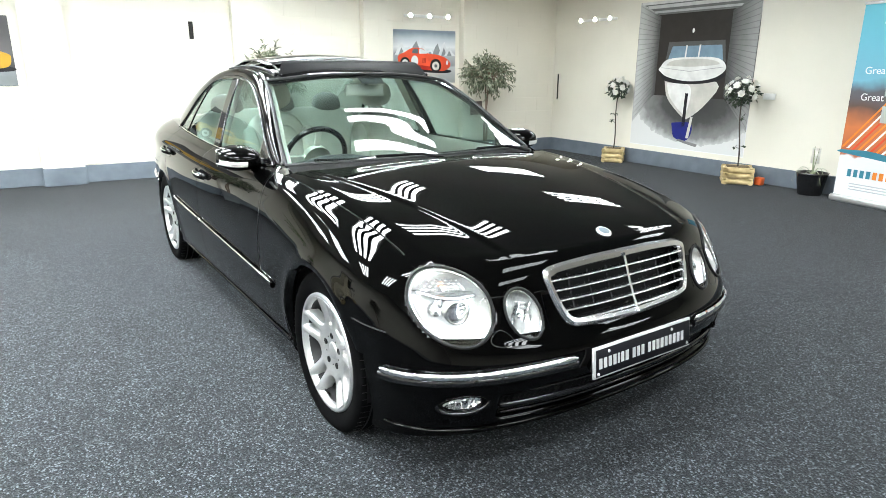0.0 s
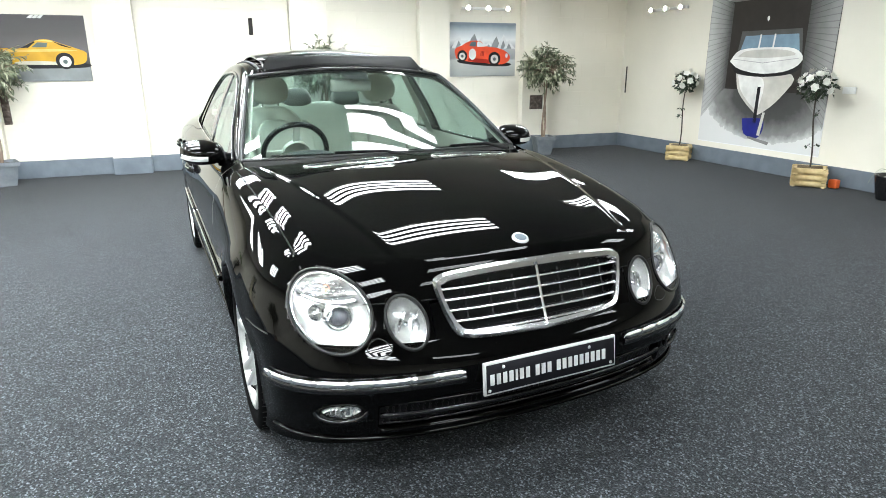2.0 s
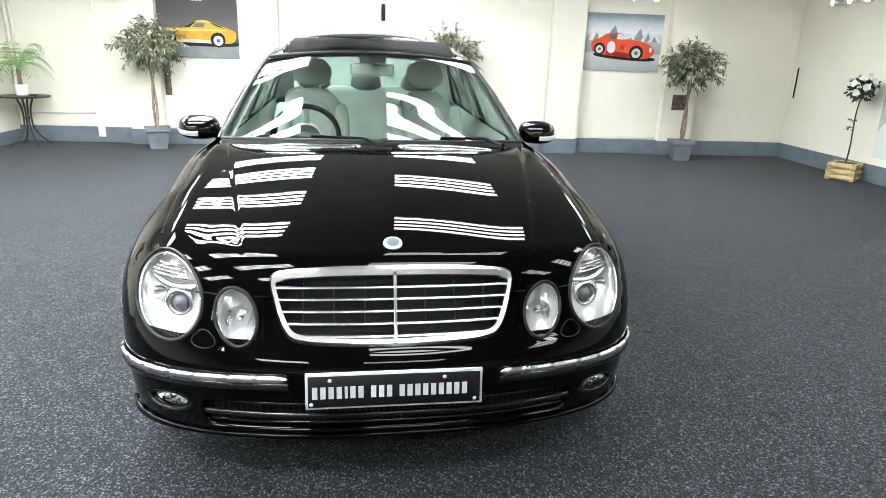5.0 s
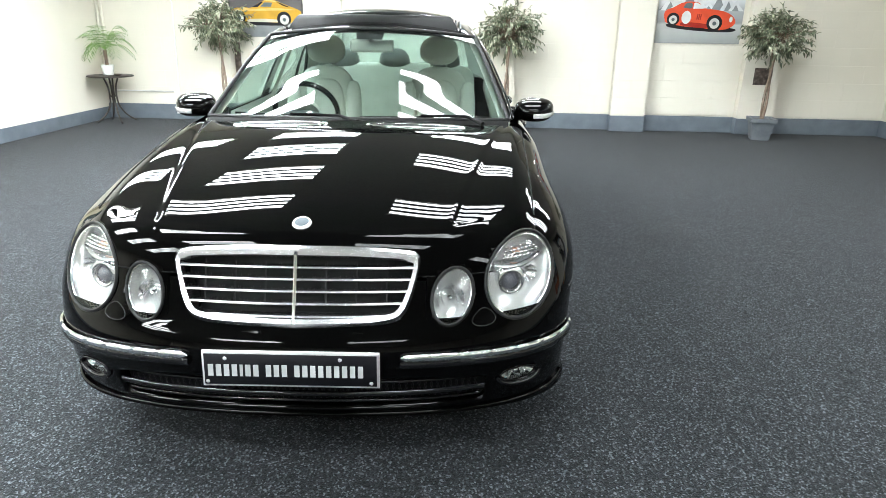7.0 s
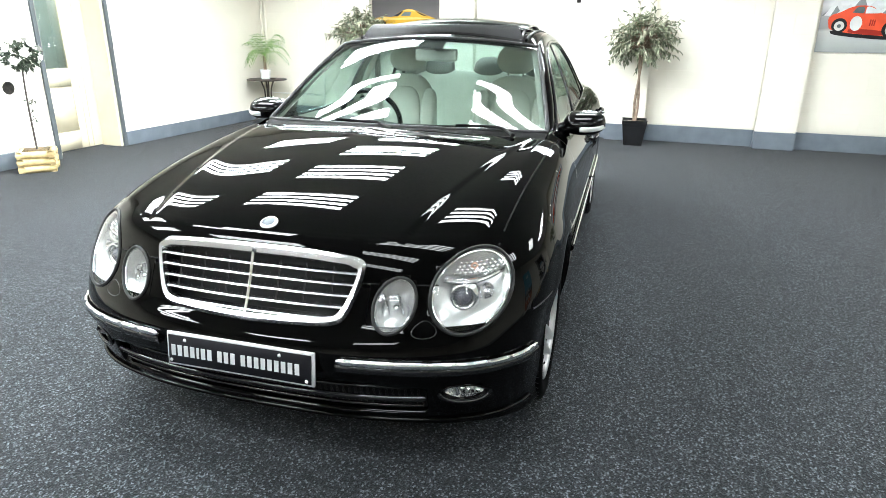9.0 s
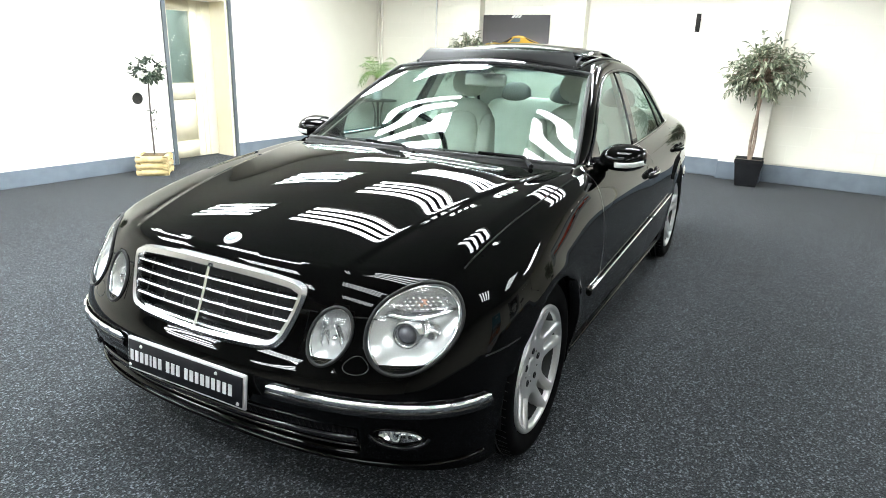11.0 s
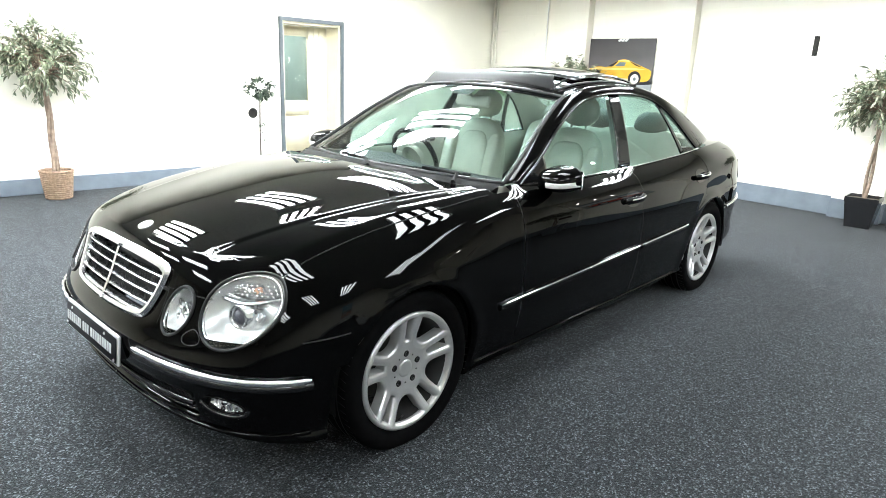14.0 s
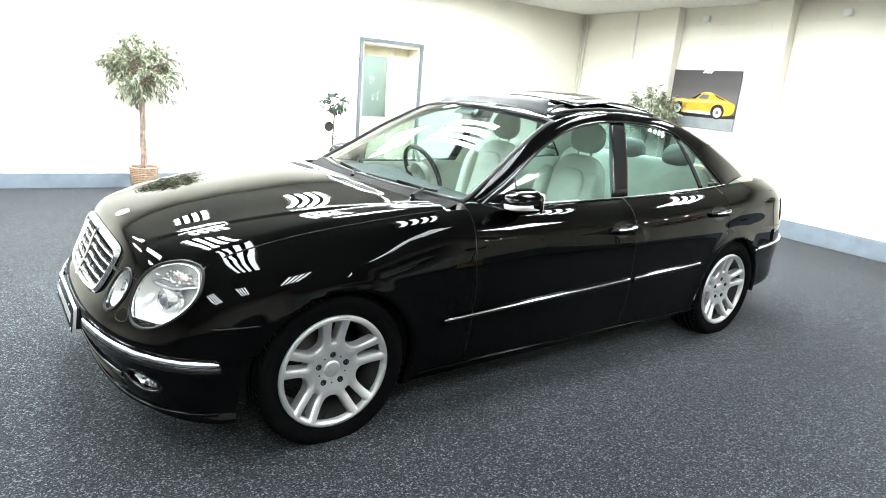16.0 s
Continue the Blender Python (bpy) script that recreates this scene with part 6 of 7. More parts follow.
# palm on a small bistro table
TABLE = thing("bistro_table", "small round dark metal bistro table with curved legs", "table", in_room(-6.42, -4.78))
M_IRON = material("dark_brown_painted_iron", (0.035, 0.027, 0.022), 0.45, 0.3)
part("tabletop", revolve([(0, 0.650), (0.29, 0.650), (0.305, 0.645), (0.305, 0.632), (0.29, 0.628), (0, 0.628)], 48), M_IRON, TABLE)
for k in range(4):
    a = math.radians(45 + 90 * k)
    c, s = math.cos(a), math.sin(a)
    prof = [(0.10, 0.63), (0.055, 0.50), (0.045, 0.34), (0.065, 0.22), (0.14, 0.10), (0.24, 0.02), (0.265, 0.012)]
    P = catmull([(r * c, r * s, z) for r, z in prof], 5)
    part("leg", tube([tuple(p) for p in P], 0.012, 8), M_IRON, TABLE)
part("ring", tube([(0.05 * math.cos(a), 0.05 * math.sin(a), 0.36) for a in np.linspace(0, 2 * math.pi, 25)[:-1]], 0.007, 6, closed=True), M_IRON, TABLE)
PALM = thing("palm_plant", "small green palm in a white pot", "potted plant", in_room(-6.42, -4.80, 0.651))
part("pot", revolve([(0, 0), (0.062, 0), (0.068, 0.01), (0.082, 0.13), (0.082, 0.14), (0.074, 0.14), (0.07, 0.11), (0, 0.11)], 32), M_TRIM_WHITE, PALM)
part("trunk", tube([(0, 0, 0.1), (0.004, 0.0, 0.22), (0, 0, 0.34)], [0.028, 0.022, 0.026], 10), M_BARK, PALM)
rng = random.Random(11)
for k in range(15):
    a, rise = 2.4 * k, rng.uniform(0.12, 0.36)
    reach = rng.uniform(0.26, 0.40)
    rib = [Vector((reach * t * math.cos(a), reach * t * math.sin(a), 0.34 + rise * math.sin(t * 2.0) * 1.1 - 0.22 * t * t * (1 if rise < 0.24 else 0.5))) for t in np.linspace(0, 1, 12)]
    V, F = tube(rib, 0.003, 5)
    V, F = list(V), list(F)
    for i in range(2, 12):
        for sd in (-1, 1):
            t0 = (rib[min(i + 1, 11)] - rib[i - 1]).normalized()
            n0 = t0.cross(Vector((0, 0, 1))).normalized() * sd
            L = 0.13 * math.sin(math.pi * (i - 0.5) / 12.5) + 0.03
            b = len(V)
            q = rib[i]
            tip = q + n0 * L * 0.8 + t0 * L * 0.55 - Vector((0, 0, L * 0.35))
            V += [q, q + (tip - q) * 0.5 + t0 * 0.008, tip, q + (tip - q) * 0.5 - t0 * 0.008]
            F += [(b, b + 1, b + 2), (b, b + 2, b + 3)]
    part("frond", (V, F), M_PALM, PALM, smooth=False)
ash = thing("ashtray", "small dark dish beside the white pot", "dish", in_room(-6.34, -4.62, 0.651))
part("dish", revolve([(0, 0.004), (0.035, 0.004), (0.045, 0.02), (0.048, 0.02), (0.038, 0), (0, 0)], 20), M_IRON, ash)

# spiky plant in a black pot by the banner
SPIKE = thing("spider_plant", "thin spiky plant in a black plastic pot", "potted plant", in_room(-1.88, 5.74))
part("pot", revolve([(0, 0), (0.12, 0), (0.125, 0.01), (0.165, 0.24), (0.172, 0.26), (0.16, 0.26), (0.15, 0.22), (0, 0.22)], 32), M_POT_BLACK, SPIKE)
part("soil", revolve([(0, 0.225), (0.15, 0.222)], 20), M_SOIL, SPIKE)
M_YUCCA = leaf_material("grey_green_blade", (0.10, 0.14, 0.07), (0.26, 0.30, 0.18))
for k in range(13):
    a = 2.4 * k
    up = 0.34 if k < 4 else rng.uniform(0.05, 0.16)
    out = 0.04 if k < 4 else rng.uniform(0.14, 0.24)
    rib = [Vector((out * t * math.cos(a), out * t * math.sin(a), 0.22 + up * (math.sin(t * 2.4) if k >= 4 else t) - (0.16 * t * t if k >= 4 else 0))) for t in np.linspace(0, 1, 9)]
    sd = Vector((-math.sin(a), math.cos(a), 0))
    part("blade", grid([[p - sd * 0.012 * (1 - t * 0.9), p + Vector((0, 0, -0.003)), p + sd * 0.012 * (1 - t * 0.9)] for p, t in zip(rib, np.linspace(0, 1, 9))]), M_YUCCA, SPIKE)
note = thing("notice", "small clear plastic notice on the wall", "notice", in_room(-2.0, RIGHT, 0.42, -90))
part("sheet", box(0, 0.004, -0.05, 0.05, -0.09, 0.09), material("clear_plastic", (0.74, 0.72, 0.66), 0.2), note)
clip_o = thing("toy_block", "small orange plastic block beside the log planter", "block", in_room(-2.56, 5.80))
part("block", box(-0.05, 0.05, -0.04, 0.04, 0.0, 0.10, 0.015, 3), material("orange_plastic", (0.75, 0.13, 0.03), 0.4), clip_o)


# ---- prints on the walls ----
def print_material(name, color, rough=0.35):
    return varied(material(name, color, rough, Specular_IOR_Level=0.2), 7, [(0.3, tuple(c * 0.86 for c in color)), (0.7, tuple(min(1, c * 1.08) for c in color))])


def flat(parent, name, pts, mat, lift):
    """A flat printed shape in the sheet's plane (across, up)."""
    V = [(lift, u, v) for u, v in pts]
    return part(name, (V, [tuple(range(len(V)))]), mat, parent, smooth=False)


def round_shape(cu, cv, ru, rv, n=24):
    return [(cu + ru * math.cos(2 * math.pi * k / n), cv + rv * math.sin(2 * math.pi * k / n)) for k in range(n)]


def gradient_sheet(parent, name, w, h, stops, lift, thick_=0.004):
    """A sheet whose tone runs through stops from bottom to top, as printed."""
    m = material(name + "_ink", (0.5, 0.5, 0.5), 0.4)
    n, l, p = nodes_of(m)
    tc, sp, mr, r, ns = n.new("ShaderNodeTexCoord"), n.new("ShaderNodeSeparateXYZ"), n.new("ShaderNodeMapRange"), n.new("ShaderNodeValToRGB"), n.new("ShaderNodeTexNoise")
    l.new(tc.outputs["Object"], sp.inputs[0])
    mr.inputs["From Min"].default_value, mr.inputs["From Max"].default_value = -h / 2, h / 2
    ns.inputs["Scale"].default_value = 5
    l.new(tc.outputs["Object"], ns.inputs["Vector"])
    ad = n.new("ShaderNodeMath")
    ad.operation = "MULTIPLY_ADD"
    l.new(ns.outputs["Fac"], ad.inputs[0])
    ad.inputs[1].default_value = 0.08 * h
    l.new(sp.outputs["Z"], ad.inputs[2])
    l.new(ad.outputs[0], mr.inputs["Value"])
    e = r.color_ramp.elements
    while len(e) < len(stops):
        e.new(0.5)
    for x, (at, c) in zip(e, stops):
        x.position, x.color = at, (*c, 1)
    l.new(mr.outputs["Result"], r.inputs["Fac"])
    l.new(r.outputs["Color"], p.inputs["Base Color"])
    return part(name, box(0, thick_, -w / 2, w / 2, -h / 2, h / 2), m, parent, smooth=False)


def blended_ink(name, stops, centre, spans):
    """Printed tone that fades with the distance from a centre, each direction by its own span; rough like a photograph's grain."""
    m = material(name, (0.5, 0.5, 0.5), 0.4, Specular_IOR_Level=0.2)
    n, l, p = nodes_of(m)
    tc, mp, ln, ns, ad, r = (n.new("ShaderNodeTexCoord"), n.new("ShaderNodeMapping"), n.new("ShaderNodeVectorMath"), n.new("ShaderNodeTexNoise"), n.new("ShaderNodeMath"), n.new("ShaderNodeValToRGB"))
    l.new(tc.outputs["Object"], mp.inputs["Vector"])
    sc = (0.0, 1 / spans[0] if spans[0] else 0.0, 1 / spans[1] if spans[1] else 0.0)
    mp.inputs["Scale"].default_value = sc
    mp.inputs["Location"].default_value = (0.0, -centre[0] * sc[1], -centre[1] * sc[2])
    ln.operation = "LENGTH"
    l.new(mp.outputs["Vector"], ln.inputs[0])
    ns.inputs["Scale"].default_value, ns.inputs["Detail"].default_value = 9, 4
    l.new(tc.outputs["Object"], ns.inputs["Vector"])
    ad.operation = "MULTIPLY_ADD"
    l.new(ns.outputs["Fac"], ad.inputs[0])
    ad.inputs[1].default_value = 0.22
    l.new(ln.outputs["Value"], ad.inputs[2])
    e = r.color_ramp.elements
    while len(e) < len(stops):
        e.new(0.5)
    for x, (at, g) in zip(e, stops):
        x.position, x.color = at, (g, g, g * 0.985, 1)
    l.new(ad.outputs[0], r.inputs["Fac"])
    l.new(r.outputs["Color"], p.inputs["Base Color"])
    return m


def curve_pts(pts, sub=5):
    return [tuple(p[:2]) for p in catmull([(u, v, 0) for u, v in pts], sub)]


INK_DARK, INK_GLASS = print_material("ink_black", (0.012, 0.012, 0.014)), print_material("ink_glass", (0.10, 0.13, 0.14))
INK_RIM = print_material("ink_silver", (0.60, 0.60, 0.58))


def printed_wheel(parent, u, v, r, lift):
    flat(parent, "printed_tyre", round_shape(u, v, r, r), INK_DARK, lift)
    flat(parent, "printed_rim", round_shape(u, v, r * 0.72, r * 0.72), INK_RIM, lift + 0.0006)
    flat(parent, "printed_hub", round_shape(u, v, r * 0.28, r * 0.28), INK_GLASS, lift + 0.0012)


# yellow sports car poster; across runs along +y of the room
P1 = thing("poster", "unframed poster of a yellow sports car on dark grey", "poster", in_room(BACK + 0.014, -2.63, 1.573))
gradient_sheet(P1, "sheet", 1.11, 0.775, [(0.0, (0.05, 0.05, 0.054)), (0.14, (0.22, 0.23, 0.235)), (0.24, (0.16, 0.165, 0.17)), (0.28, (0.014, 0.013, 0.014)), (0.52, (0.085, 0.08, 0.082)), (0.75, (0.045, 0.04, 0.042)), (1.0, (0.028, 0.025, 0.027))], 0)
YEL, YEL_L = print_material("ink_yellow", (0.50, 0.285, 0.030)), print_material("ink_pale_yellow", (0.62, 0.42, 0.13))
SILL = print_material("ink_silver_sill", (0.46, 0.44, 0.38))
flat(P1, "printed_floor", [(-0.553, -0.385), (0.553, -0.385), (0.553, -0.225), (-0.553, -0.235)], print_material("ink_lit_floor", (0.20, 0.215, 0.22)), 0.0046)
flat(P1, "printed_shadow", curve_pts([(-0.52, -0.17), (-0.1, -0.165), (0.50, -0.175), (0.50, -0.225), (0, -0.235), (-0.45, -0.225), (-0.52, -0.17)], 4)[:-1], INK_DARK, 0.0050)
flat(P1, "printed_body", curve_pts([(-0.53, -0.17), (-0.545, -0.105), (-0.50, -0.055), (-0.42, -0.012), (-0.30, 0.004), (-0.19, -0.002), (-0.10, 0.042), (0.0, 0.092), (0.07, 0.106), (0.16, 0.098), (0.28, 0.052), (0.42, 0.004), (0.515, -0.035), (0.53, -0.075), (0.50, -0.165), (0.36, -0.195), (0.0, -0.19), (-0.25, -0.185), (-0.53, -0.17)], 4)[:-1], YEL, 0.0054)
flat(P1, "printed_highlight", curve_pts([(-0.49, -0.06), (-0.41, -0.022), (-0.30, -0.006), (-0.19, -0.014), (-0.05, -0.012), (0.20, -0.004), (0.44, -0.025), (0.20, -0.035), (-0.20, -0.045), (-0.49, -0.06)], 3)[:-1], YEL_L, 0.0058)
flat(P1, "printed_roof_light", curve_pts([(-0.01, 0.086), (0.07, 0.102), (0.15, 0.095), (0.20, 0.072), (0.07, 0.086), (-0.01, 0.086)], 3)[:-1], YEL_L, 0.0058)
flat(P1, "printed_sill", [(-0.26, -0.165), (-0.24, -0.188), (0.19, -0.192), (0.19, -0.155), (0.0, -0.145), (-0.20, -0.15)], SILL, 0.0060)
flat(P1, "printed_window", [(-0.055, 0.012), (0.015, 0.070), (0.125, 0.068), (0.105, 0.014)], INK_GLASS, 0.0060)
flat(P1, "printed_screen", [(-0.17, 0.004), (-0.02, 0.082), (-0.005, 0.074), (-0.09, 0.006)], INK_DARK, 0.0060)
flat(P1, "printed_louvre", curve_pts([(0.17, 0.088), (0.28, 0.046), (0.38, 0.006), (0.27, 0.03), (0.17, 0.088)], 3)[:-1], INK_DARK, 0.0060)
for u, v, r in ((-0.36, -0.135, 0.082), (0.285, -0.155, 0.090)):
    flat(P1, "printed_arch", round_shape(u - 0.004, v + 0.010, r * 1.12, r * 1.08), INK_DARK, 0.0062)
    printed_wheel(P1, u, v, r, 0.0066)
for u in (-0.02, 0.03, 0.08):
    flat(P1, "printed_glare", [(u - 0.03, 0.352), (u + 0.01, 0.385), (u + 0.05, 0.385), (u + 0.01, 0.345)], INK_RIM, 0.0050)

# red racing car poster
P2 = thing("poster", "unframed poster of a red racing car before snowy mountains", "poster", in_room(BACK + 0.014, 3.335, 1.583))
gradient_sheet(P2, "sheet", 1.12, 0.79, [(0.0, (0.26, 0.28, 0.275)), (0.2, (0.38, 0.40, 0.39)), (0.34, (0.46, 0.48, 0.47)), (0.38, (0.28, 0.29, 0.29)), (0.6, (0.40, 0.42, 0.44)), (0.72, (0.70, 0.72, 0.73)), (0.88, (0.45, 0.50, 0.54)), (1.0, (0.18, 0.23, 0.28))], 0)
SNOW, ROCK = print_material("ink_snow", (0.66, 0.68, 0.69)), print_material("ink_rock", (0.24, 0.26, 0.27))
rng = random.Random(21)
for k in range(9):
    u = -0.52 + 0.125 * k
    hgt = rng.uniform(0.10, 0.24)
    w = rng.uniform(0.10, 0.17)
    u = max(-0.555 + w, min(0.555 - w, u))
    flat(P2, "printed_peak", [(u - w, 0.02), (u - w * 0.4, 0.02 + hgt * 0.7), (u, 0.02 + hgt), (u + w * 0.3, 0.02 + hgt * 0.55), (u + w, 0.02)], SNOW if k % 3 else ROCK, 0.0046 + 0.0004 * k)
    flat(P2, "printed_crag", [(u - w * 0.5, 0.02), (u - w * 0.1, 0.02 + hgt * 0.6), (u + w * 0.15, 0.02 + hgt * 0.3), (u + w * 0.35, 0.02)], ROCK, 0.0048 + 0.0004 * k)
RED = print_material("ink_red", (0.70, 0.085, 0.035))
RED_D = print_material("ink_deep_red", (0.30, 0.02, 0.012))
flat(P2, "printed_shadow", curve_pts([(-0.44, -0.15), (0.0, -0.15), (0.46, -0.20), (0.40, -0.245), (0.0, -0.235), (-0.38, -0.195), (-0.44, -0.15)], 4)[:-1], INK_DARK, 0.0090)
flat(P2, "printed_body", curve_pts([(-0.455, -0.12), (-0.475, -0.02), (-0.44, 0.03), (-0.36, 0.06), (-0.28, 0.105), (-0.20, 0.130), (-0.10, 0.132), (-0.03, 0.115), (0.06, 0.050), (0.20, 0.035), (0.32, 0.010), (0.41, -0.035), (0.465, -0.10), (0.44, -0.165), (0.32, -0.215), (0.08, -0.20), (-0.22, -0.175), (-0.40, -0.145), (-0.455, -0.12)], 4)[:-1], RED, 0.0096)
flat(P2, "printed_flank", curve_pts([(-0.25, -0.165), (-0.22, -0.125), (0.09, -0.145), (0.10, -0.195), (-0.05, -0.19), (-0.25, -0.165)], 3)[:-1], RED_D, 0.0099)
flat(P2, "printed_window", curve_pts([(-0.235, 0.055), (-0.20, 0.110), (-0.125, 0.115), (-0.125, 0.05), (-0.235, 0.055)], 3)[:-1], INK_GLASS, 0.0102)
flat(P2, "printed_screen", curve_pts([(-0.105, 0.046), (-0.095, 0.118), (-0.04, 0.110), (0.05, 0.052), (-0.105, 0.046)], 3)[:-1], SNOW, 0.0102)
flat(P2, "printed_roundel", round_shape(-0.18, -0.065, 0.062, 0.082), SNOW, 0.0102)
for k in range(3):
    flat(P2, "printed_vent", [(-0.045 + 0.022 * k, -0.09), (-0.040 + 0.022 * k, -0.02), (-0.026 + 0.022 * k, -0.022), (-0.031 + 0.022 * k, -0.092)], RED_D, 0.0102)
flat(P2, "printed_headlamp", round_shape(0.405, -0.085, 0.022, 0.035), SNOW, 0.0102)
for u, v, r in ((-0.35, -0.095, 0.074), (0.195, -0.137, 0.092)):
    flat(P2, "printed_arch", round_shape(u, v + 0.006, r * 1.12, r * 1.1), INK_DARK, 0.0104)
    printed_wheel(P2, u, v, r, 0.0108)

# large boat print on the right wall
P3 = thing("wall_print", "tall print of a white motorboat inside a pale garage", "poster", in_room(-3.93, RIGHT - 0.004, 1.32, -90))
gradient_sheet(P3, "sheet", 1.98, 2.06, [(0.0, (0.74, 0.74, 0.75)), (0.20, (0.68, 0.68, 0.69)), (0.30, (0.40, 0.40, 0.40)), (0.38, (0.06, 0.055, 0.055)), (0.6, (0.04, 0.036, 0.034)), (0.86, (0.07, 0.062, 0.055)), (0.92, (0.45, 0.45, 0.43)), (1.0, (0.62, 0.62, 0.60))], 0)
PALE_D = print_material("ink_wall_shade", (0.20, 0.195, 0.19))
HULL, HULL_D = print_material("ink_hull_white", (0.64, 0.63, 0.61)), print_material("ink_hull_shade", (0.47, 0.45, 0.41))
BLUE, TEAL = print_material("ink_blue", (0.015, 0.02, 0.16)), print_material("ink_glass_blue", (0.16, 0.24, 0.31))
TONES = [print_material("ink_grey", (g, g, g * 0.985)) for g in (0.58, 0.47, 0.37, 0.28, 0.20, 0.13, 0.075, 0.035)]
flat(P3, "printed_interior", [(-0.66, -0.34), (0.66, -0.34), (0.66, 0.86), (-0.66, 0.86)], print_material("ink_dark_brown", (0.024, 0.020, 0.018)), 0.0045)
# white floor, darkening under the boat
SNOW = blended_ink("ink_snow", [(0.15, 0.03), (0.55, 0.06), (0.85, 0.20), (1.05, 0.48), (1.2, 0.62)], (0.14, -0.36), (1.2, 0.66))
flat(P3, "printed_floor", [(-0.985, -1.02), (0.985, -1.02), (0.985, -0.62), (0.60, -0.30), (-0.60, -0.28), (-0.985, -0.66)], SNOW, 0.0046)
# plank walls running back into the dark
for side, pale in ((-1, 0.44), (1, 0.27)):
    WALL_INK = blended_ink("ink_plank_wall", [(0.0, 0.035), (0.25, 0.07), (0.6, pale * 0.55), (1.1, pale)], (side * 0.55, 0.0), (0.43, 0.0))
    JOINT_INK = blended_ink("ink_plank_joint", [(0.0, 0.03), (0.25, 0.055), (0.6, pale * 0.38), (1.1, pale * 0.72)], (side * 0.55, 0.0), (0.43, 0.0))
    out, back = side * 0.985, side * 0.585
    flat(P3, "printed_side_wall", [(out, -0.70), (out, 1.02), (back, 0.82), (back, -0.26)][::side], WALL_INK, 0.0054)
    for row in range(22):
        f = (row + 0.5) / 22
        za, zb = -0.70 + 1.72 * f, -0.26 + 1.08 * f
        flat(P3, "printed_plank_joint", [(out, za), (out, za + 0.012), (back, zb + 0.008), (back, zb)][::side], JOINT_INK, 0.0057)
flat(P3, "printed_ceiling", [(-0.62, 0.84), (0.64, 0.84), (0.985, 1.025), (-0.985, 1.025)], TONES[5], 0.0058)
for k, (v, h) in enumerate(((0.865, 0.03), (0.93, 0.045), (0.99, 0.04))):
    w = 0.70 + 0.12 * k
    flat(P3, "printed_lintel", [(-w, v), (-w - 0.03, v + h), (w + 0.03, v + h), (w, v)], TONES[2 - k], 0.0060)
flat(P3, "printed_gantry", [(-0.44, 0.18), (-0.40, 0.46), (0.52, 0.46), (0.56, 0.18)], TONES[6], 0.0056)
flat(P3, "printed_windscreen", [(-0.40, 0.20), (-0.33, 0.40), (0.48, 0.40), (0.52, 0.20)], TEAL, 0.0060)
for u in (-0.10, 0.12):
    flat(P3, "printed_post", [(u - 0.012, 0.19), (u + 0.006, 0.41), (u + 0.03, 0.41), (u + 0.012, 0.19)], HULL, 0.0064)
flat(P3, "printed_hull", curve_pts([(-0.42, -0.06), (-0.34, -0.32), (-0.06, -0.56), (0.06, -0.58), (0.34, -0.36), (0.46, -0.08), (-0.42, -0.06)], 4)[:-1], HULL_D, 0.0064)
flat(P3, "printed_hull_light", curve_pts([(-0.38, -0.10), (-0.30, -0.30), (-0.08, -0.50), (0.02, -0.50), (0.04, -0.14), (-0.38, -0.10)], 4)[:-1], HULL, 0.0067)
flat(P3, "printed_band", curve_pts([(-0.52, 0.02), (-0.40, -0.08), (0.0, -0.115), (0.42, -0.075), (0.56, 0.03), (0.0, 0.0), (-0.52, 0.02)], 4)[:-1], INK_DARK, 0.0070)
flat(P3, "printed_deck", curve_pts([(-0.55, 0.08), (-0.40, 0.22), (0.0, 0.25), (0.44, 0.23), (0.58, 0.10), (0.40, -0.03), (0.0, -0.075), (-0.38, -0.02), (-0.55, 0.08)], 4)[:-1], HULL, 0.0076)
flat(P3, "printed_deck_well", curve_pts([(-0.42, 0.14), (-0.30, 0.205), (0.0, 0.225), (0.34, 0.21), (0.46, 0.15), (0.0, 0.12), (-0.42, 0.14)], 4)[:-1], HULL_D, 0.0079)
flat(P3, "printed_rail", [(-0.50, 0.105), (-0.50, 0.113), (0.0, 0.062), (0.53, 0.118), (0.53, 0.110), (0.0, 0.054)], TONES[2], 0.0080)
flat(P3, "printed_chain", [(-0.04, -0.70), (-0.03, -0.24), (0.02, -0.24), (0.015, -0.70)], INK_DARK, 0.0082)
flat(P3, "printed_winch", curve_pts([(-0.22, -0.66), (0.10, -0.64), (0.14, -0.78), (0.05, -0.90), (-0.16, -0.86), (-0.22, -0.66)], 3)[:-1], BLUE, 0.0082)
flat(P3, "printed_trailer_arm", [(0.10, -0.56), (0.14, -0.56), (0.10, -0.86), (0.05, -0.86)], HULL_D, 0.0088)
flat(P3, "printed_jack", [(-0.08, -0.88), (0.26, -0.93), (0.24, -0.97), (-0.10, -0.91)], PALE_D, 0.0088)
flat(P3, "printed_lamp", round_shape(0.0, 0.60, 0.018, 0.03), HULL, 0.0064)

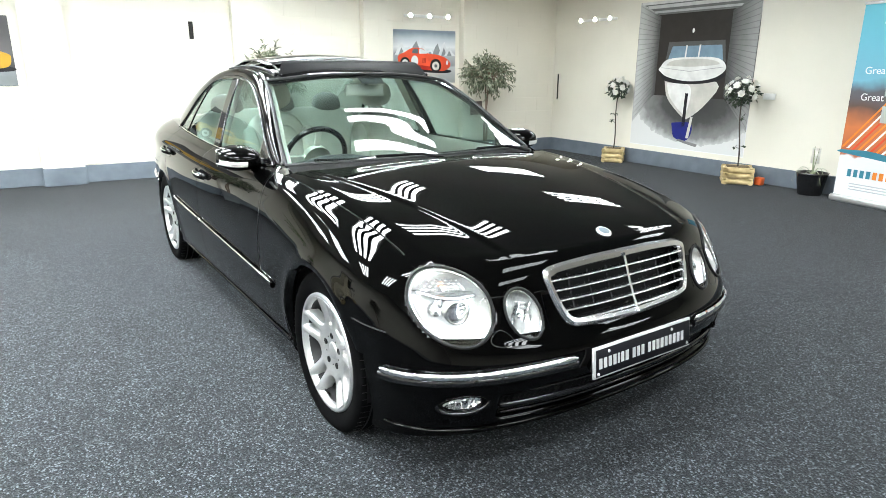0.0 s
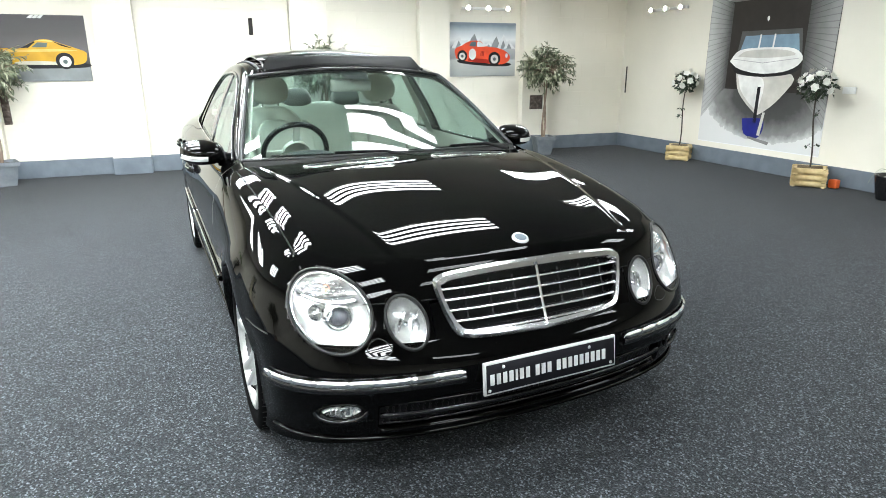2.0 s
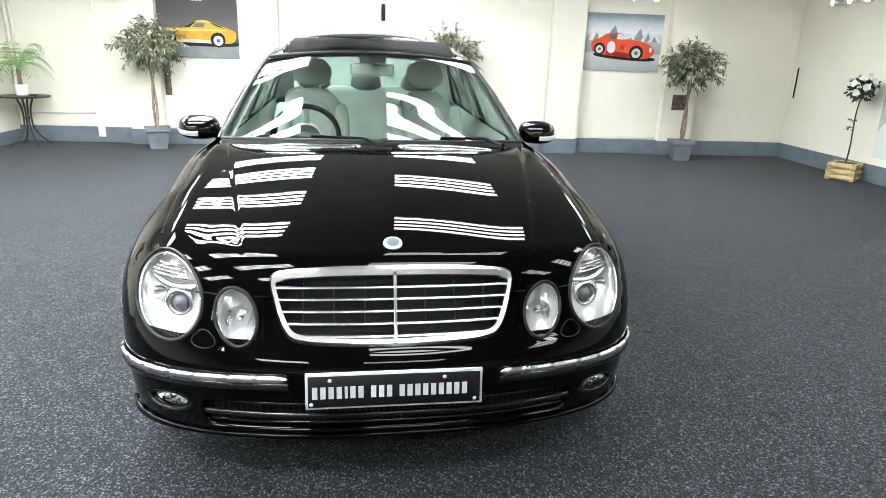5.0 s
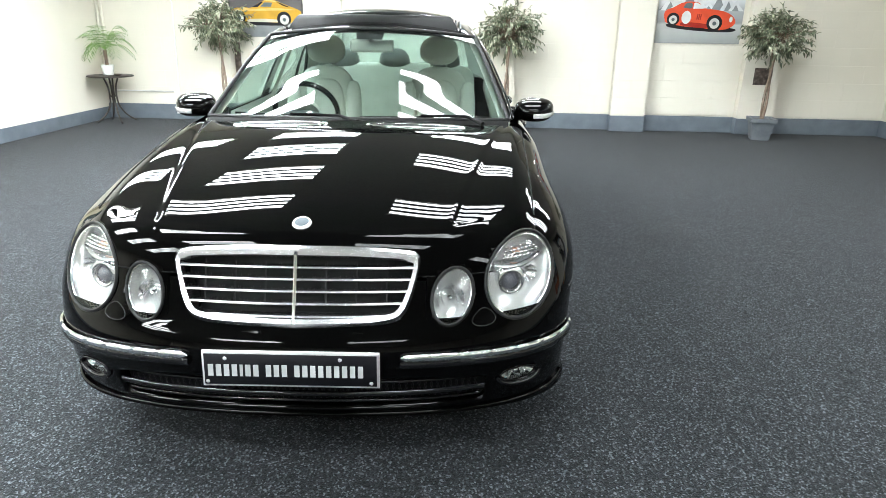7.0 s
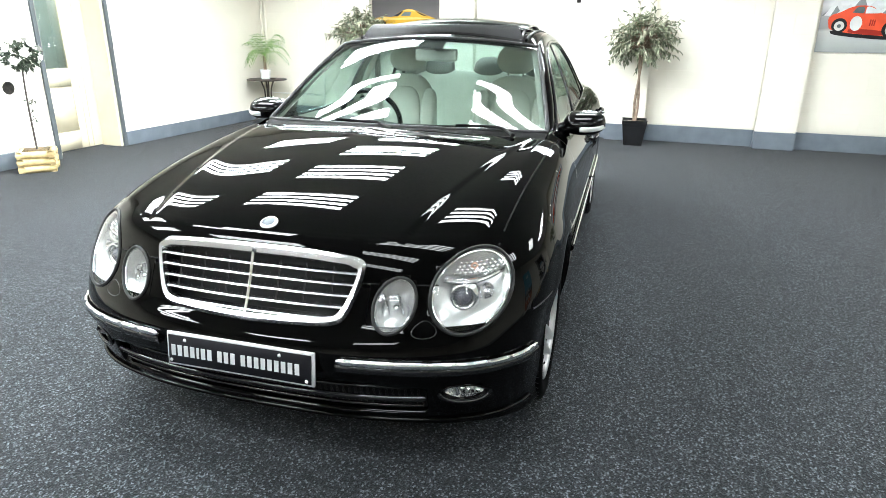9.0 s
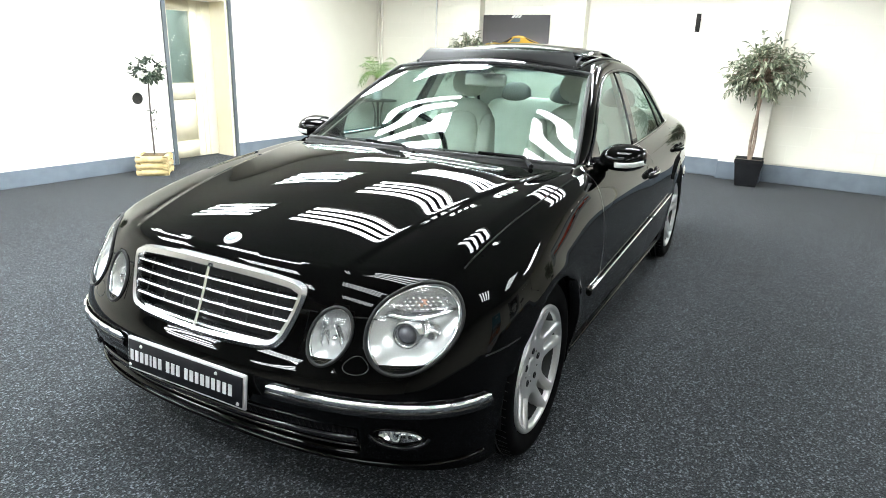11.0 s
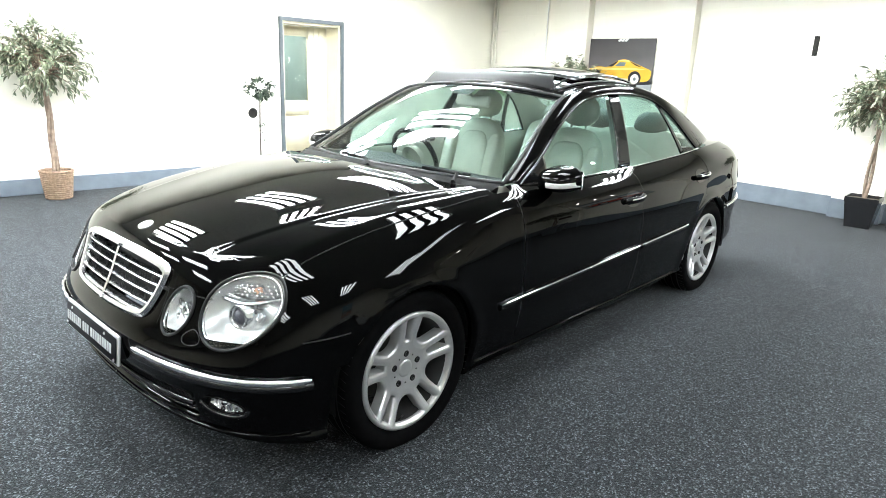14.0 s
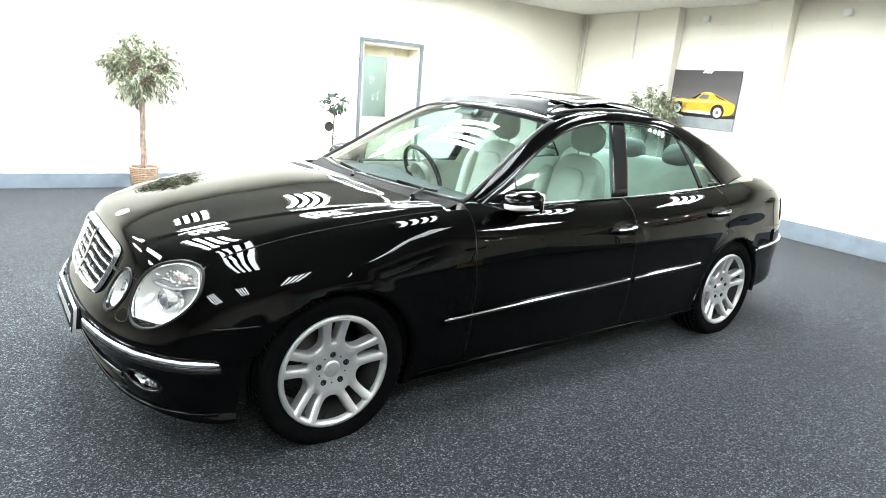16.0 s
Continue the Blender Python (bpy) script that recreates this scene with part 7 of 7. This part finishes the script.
# roll-up banner
BAN = thing("rollup_banner", "tall roll-up advertising banner in blue, orange and white", "banner", in_room(-1.20, 5.66, 0, -90))
BAN.matrix_basis = in_room(-1.17, 5.64, 0, -98)
part("base", box(-0.07, 0.07, -0.43, 0.43, 0.0, 0.07, 0.02, 3), M_ALLOY, BAN)
part("pole", tube([(-0.03, 0, 0.06), (-0.03, 0, 2.06)], 0.01, 8), M_ALLOY, BAN)
part("top_rail", box(-0.01, 0.012, -0.43, 0.43, 2.05, 2.08, 0.004), M_ALLOY, BAN)
SH = gradient_sheet(BAN, "sheet", 0.84, 1.98, [(0.0, (0.72, 0.73, 0.75)), (0.25, (0.70, 0.72, 0.74)), (0.26, (0.45, 0.12, 0.05)), (0.42, (0.55, 0.16, 0.05)), (0.52, (0.10, 0.06, 0.05)), (0.60, (0.10, 0.10, 0.12)), (0.66, (0.16, 0.42, 0.55)), (1.0, (0.10, 0.45, 0.58))], 0)
SH.matrix_basis = pose(0, 0, 1.06)
ORANGE, WHITE = print_material("ink_orange", (0.80, 0.25, 0.04)), print_material("ink_white", (0.80, 0.80, 0.80))
GREYB, NAVY = print_material("ink_grey_box", (0.45, 0.47, 0.49)), print_material("ink_teal_line", (0.05, 0.22, 0.30))
for k in range(8):
    a = -0.42 + 0.06 * k
    flat(SH, "printed_streak", [(a, -0.47 - 0.01 * k), (a + 0.03, -0.47 - 0.01 * k), (0.02 + 0.07 * k, 0.04), (-0.01 + 0.07 * k, 0.03)], (ORANGE, WHITE, RED)[k % 3], 0.0046 + 0.0003 * k)
flat(SH, "printed_wave", curve_pts([(-0.42, -0.50), (-0.1, -0.49), (0.2, -0.54), (0.42, -0.60), (0.42, -0.63), (0.1, -0.58), (-0.42, -0.53), (-0.42, -0.50)], 4)[:-1], NAVY, 0.0076)
for v in (0.30, 0.03):
    flat(SH, "printed_box", [(-0.05, v - 0.22), (-0.05, v - 0.05), (0.30, v - 0.05), (0.30, v - 0.22)], GREYB, 0.0076)
    flat(SH, "printed_tick", [(0.00, v - 0.13), (0.03, v - 0.17), (0.09, v - 0.09), (0.08, v - 0.08), (0.03, v - 0.145), (0.01, v - 0.12)], WHITE, 0.0082)
flat(SH, "printed_logo", round_shape(-0.02, 0.80, 0.16, 0.045), WHITE, 0.0076)
for k in range(8):
    flat(SH, "printed_logo_bar", [(-0.30 + 0.07 * k, -0.78), (-0.30 + 0.07 * k, -0.70), (-0.255 + 0.07 * k, -0.70), (-0.255 + 0.07 * k, -0.78)], NAVY if k < 4 else ORANGE, 0.0076)
for k in range(3):
    flat(SH, "printed_small_print", [(-0.26, -0.86 - 0.03 * k), (-0.26, -0.848 - 0.03 * k), (0.34, -0.848 - 0.03 * k), (0.34, -0.86 - 0.03 * k)], GREYB, 0.0076)
for v in (0.30, 0.03):
    cu = bpy.data.curves.new("word", "FONT")
    cu.body, cu.size, cu.extrude = "Great", 0.105, 0.0008
    tmp = bpy.data.objects.new("word", cu)
    scene.collection.objects.link(tmp)
    me = bpy.data.meshes.new_from_object(tmp.evaluated_get(bpy.context.evaluated_depsgraph_get()))
    bpy.data.objects.remove(tmp)
    me.materials.append(WHITE)
    word = new("printed_word", me)
    word.parent = SH
    word.matrix_basis = Matrix(((0, 0, 1, 0.0086), (1, 0, 0, -0.30), (0, 1, 0, v), (0, 0, 0, 1)))
    tagged(word, 'white printed word "Great"')

# ---- blockwork on the back wall and piers, laid last ----
BLOCK_H, BLOCK_L = 0.2316, 0.46
SIZES = {}


def block(parent, y0, y1, z0, z1, x, m):
    key = (round(y1 - y0, 3), round(z1 - z0, 3))
    if key not in SIZES:
        w, h = key
        me = mesh_of("block", *box(-0.03, 0.0, -w / 2 + 0.0002, w / 2 - 0.0002, -h / 2 + 0.0005, h / 2 - 0.0005, 0.0009, 1), smooth=False)
        me.materials.append(M_BLOCK)
        SIZES[key] = me
    ob = new("block", SIZES[key])
    ob.parent = parent
    ob.matrix_basis = pose(x, (y0 + y1) / 2, (z0 + z1) / 2)


rng = random.Random(31)
spans = list(zip([LEFT] + [p[1] for p in PIERS], [p[0] for p in PIERS] + [RIGHT]))
for row in range(12):
    z0, z1 = row * BLOCK_H, (row + 1) * BLOCK_H
    if row == 0:
        continue
    for a, b in spans:
        y = a
        step = BLOCK_L * (0.5 if row % 2 else 1.0)
        while y < b - 0.03:
            e = b if b - (y + step) < 0.12 else y + step
            block(WALL_BACK, y, e, z0, z1, BACK + rng.uniform(-0.0012, 0.0006), None)
            y, step = e, BLOCK_L
for ob, (a, b) in zip([o for o in scene.objects if o.name.split(".")[0] == "pier"], PIERS):
    for row in range(1, 12):
        z0, z1 = row * BLOCK_H, (row + 1) * BLOCK_H
        cutsb = [a, b] if row % 2 else [a, (a + b) / 2, b]
        for y0, y1 in zip(cutsb, cutsb[1:]):
            block(ob, y0, y1, z0, z1, BACK + PIER_D + rng.uniform(-0.001, 0.0005), None)
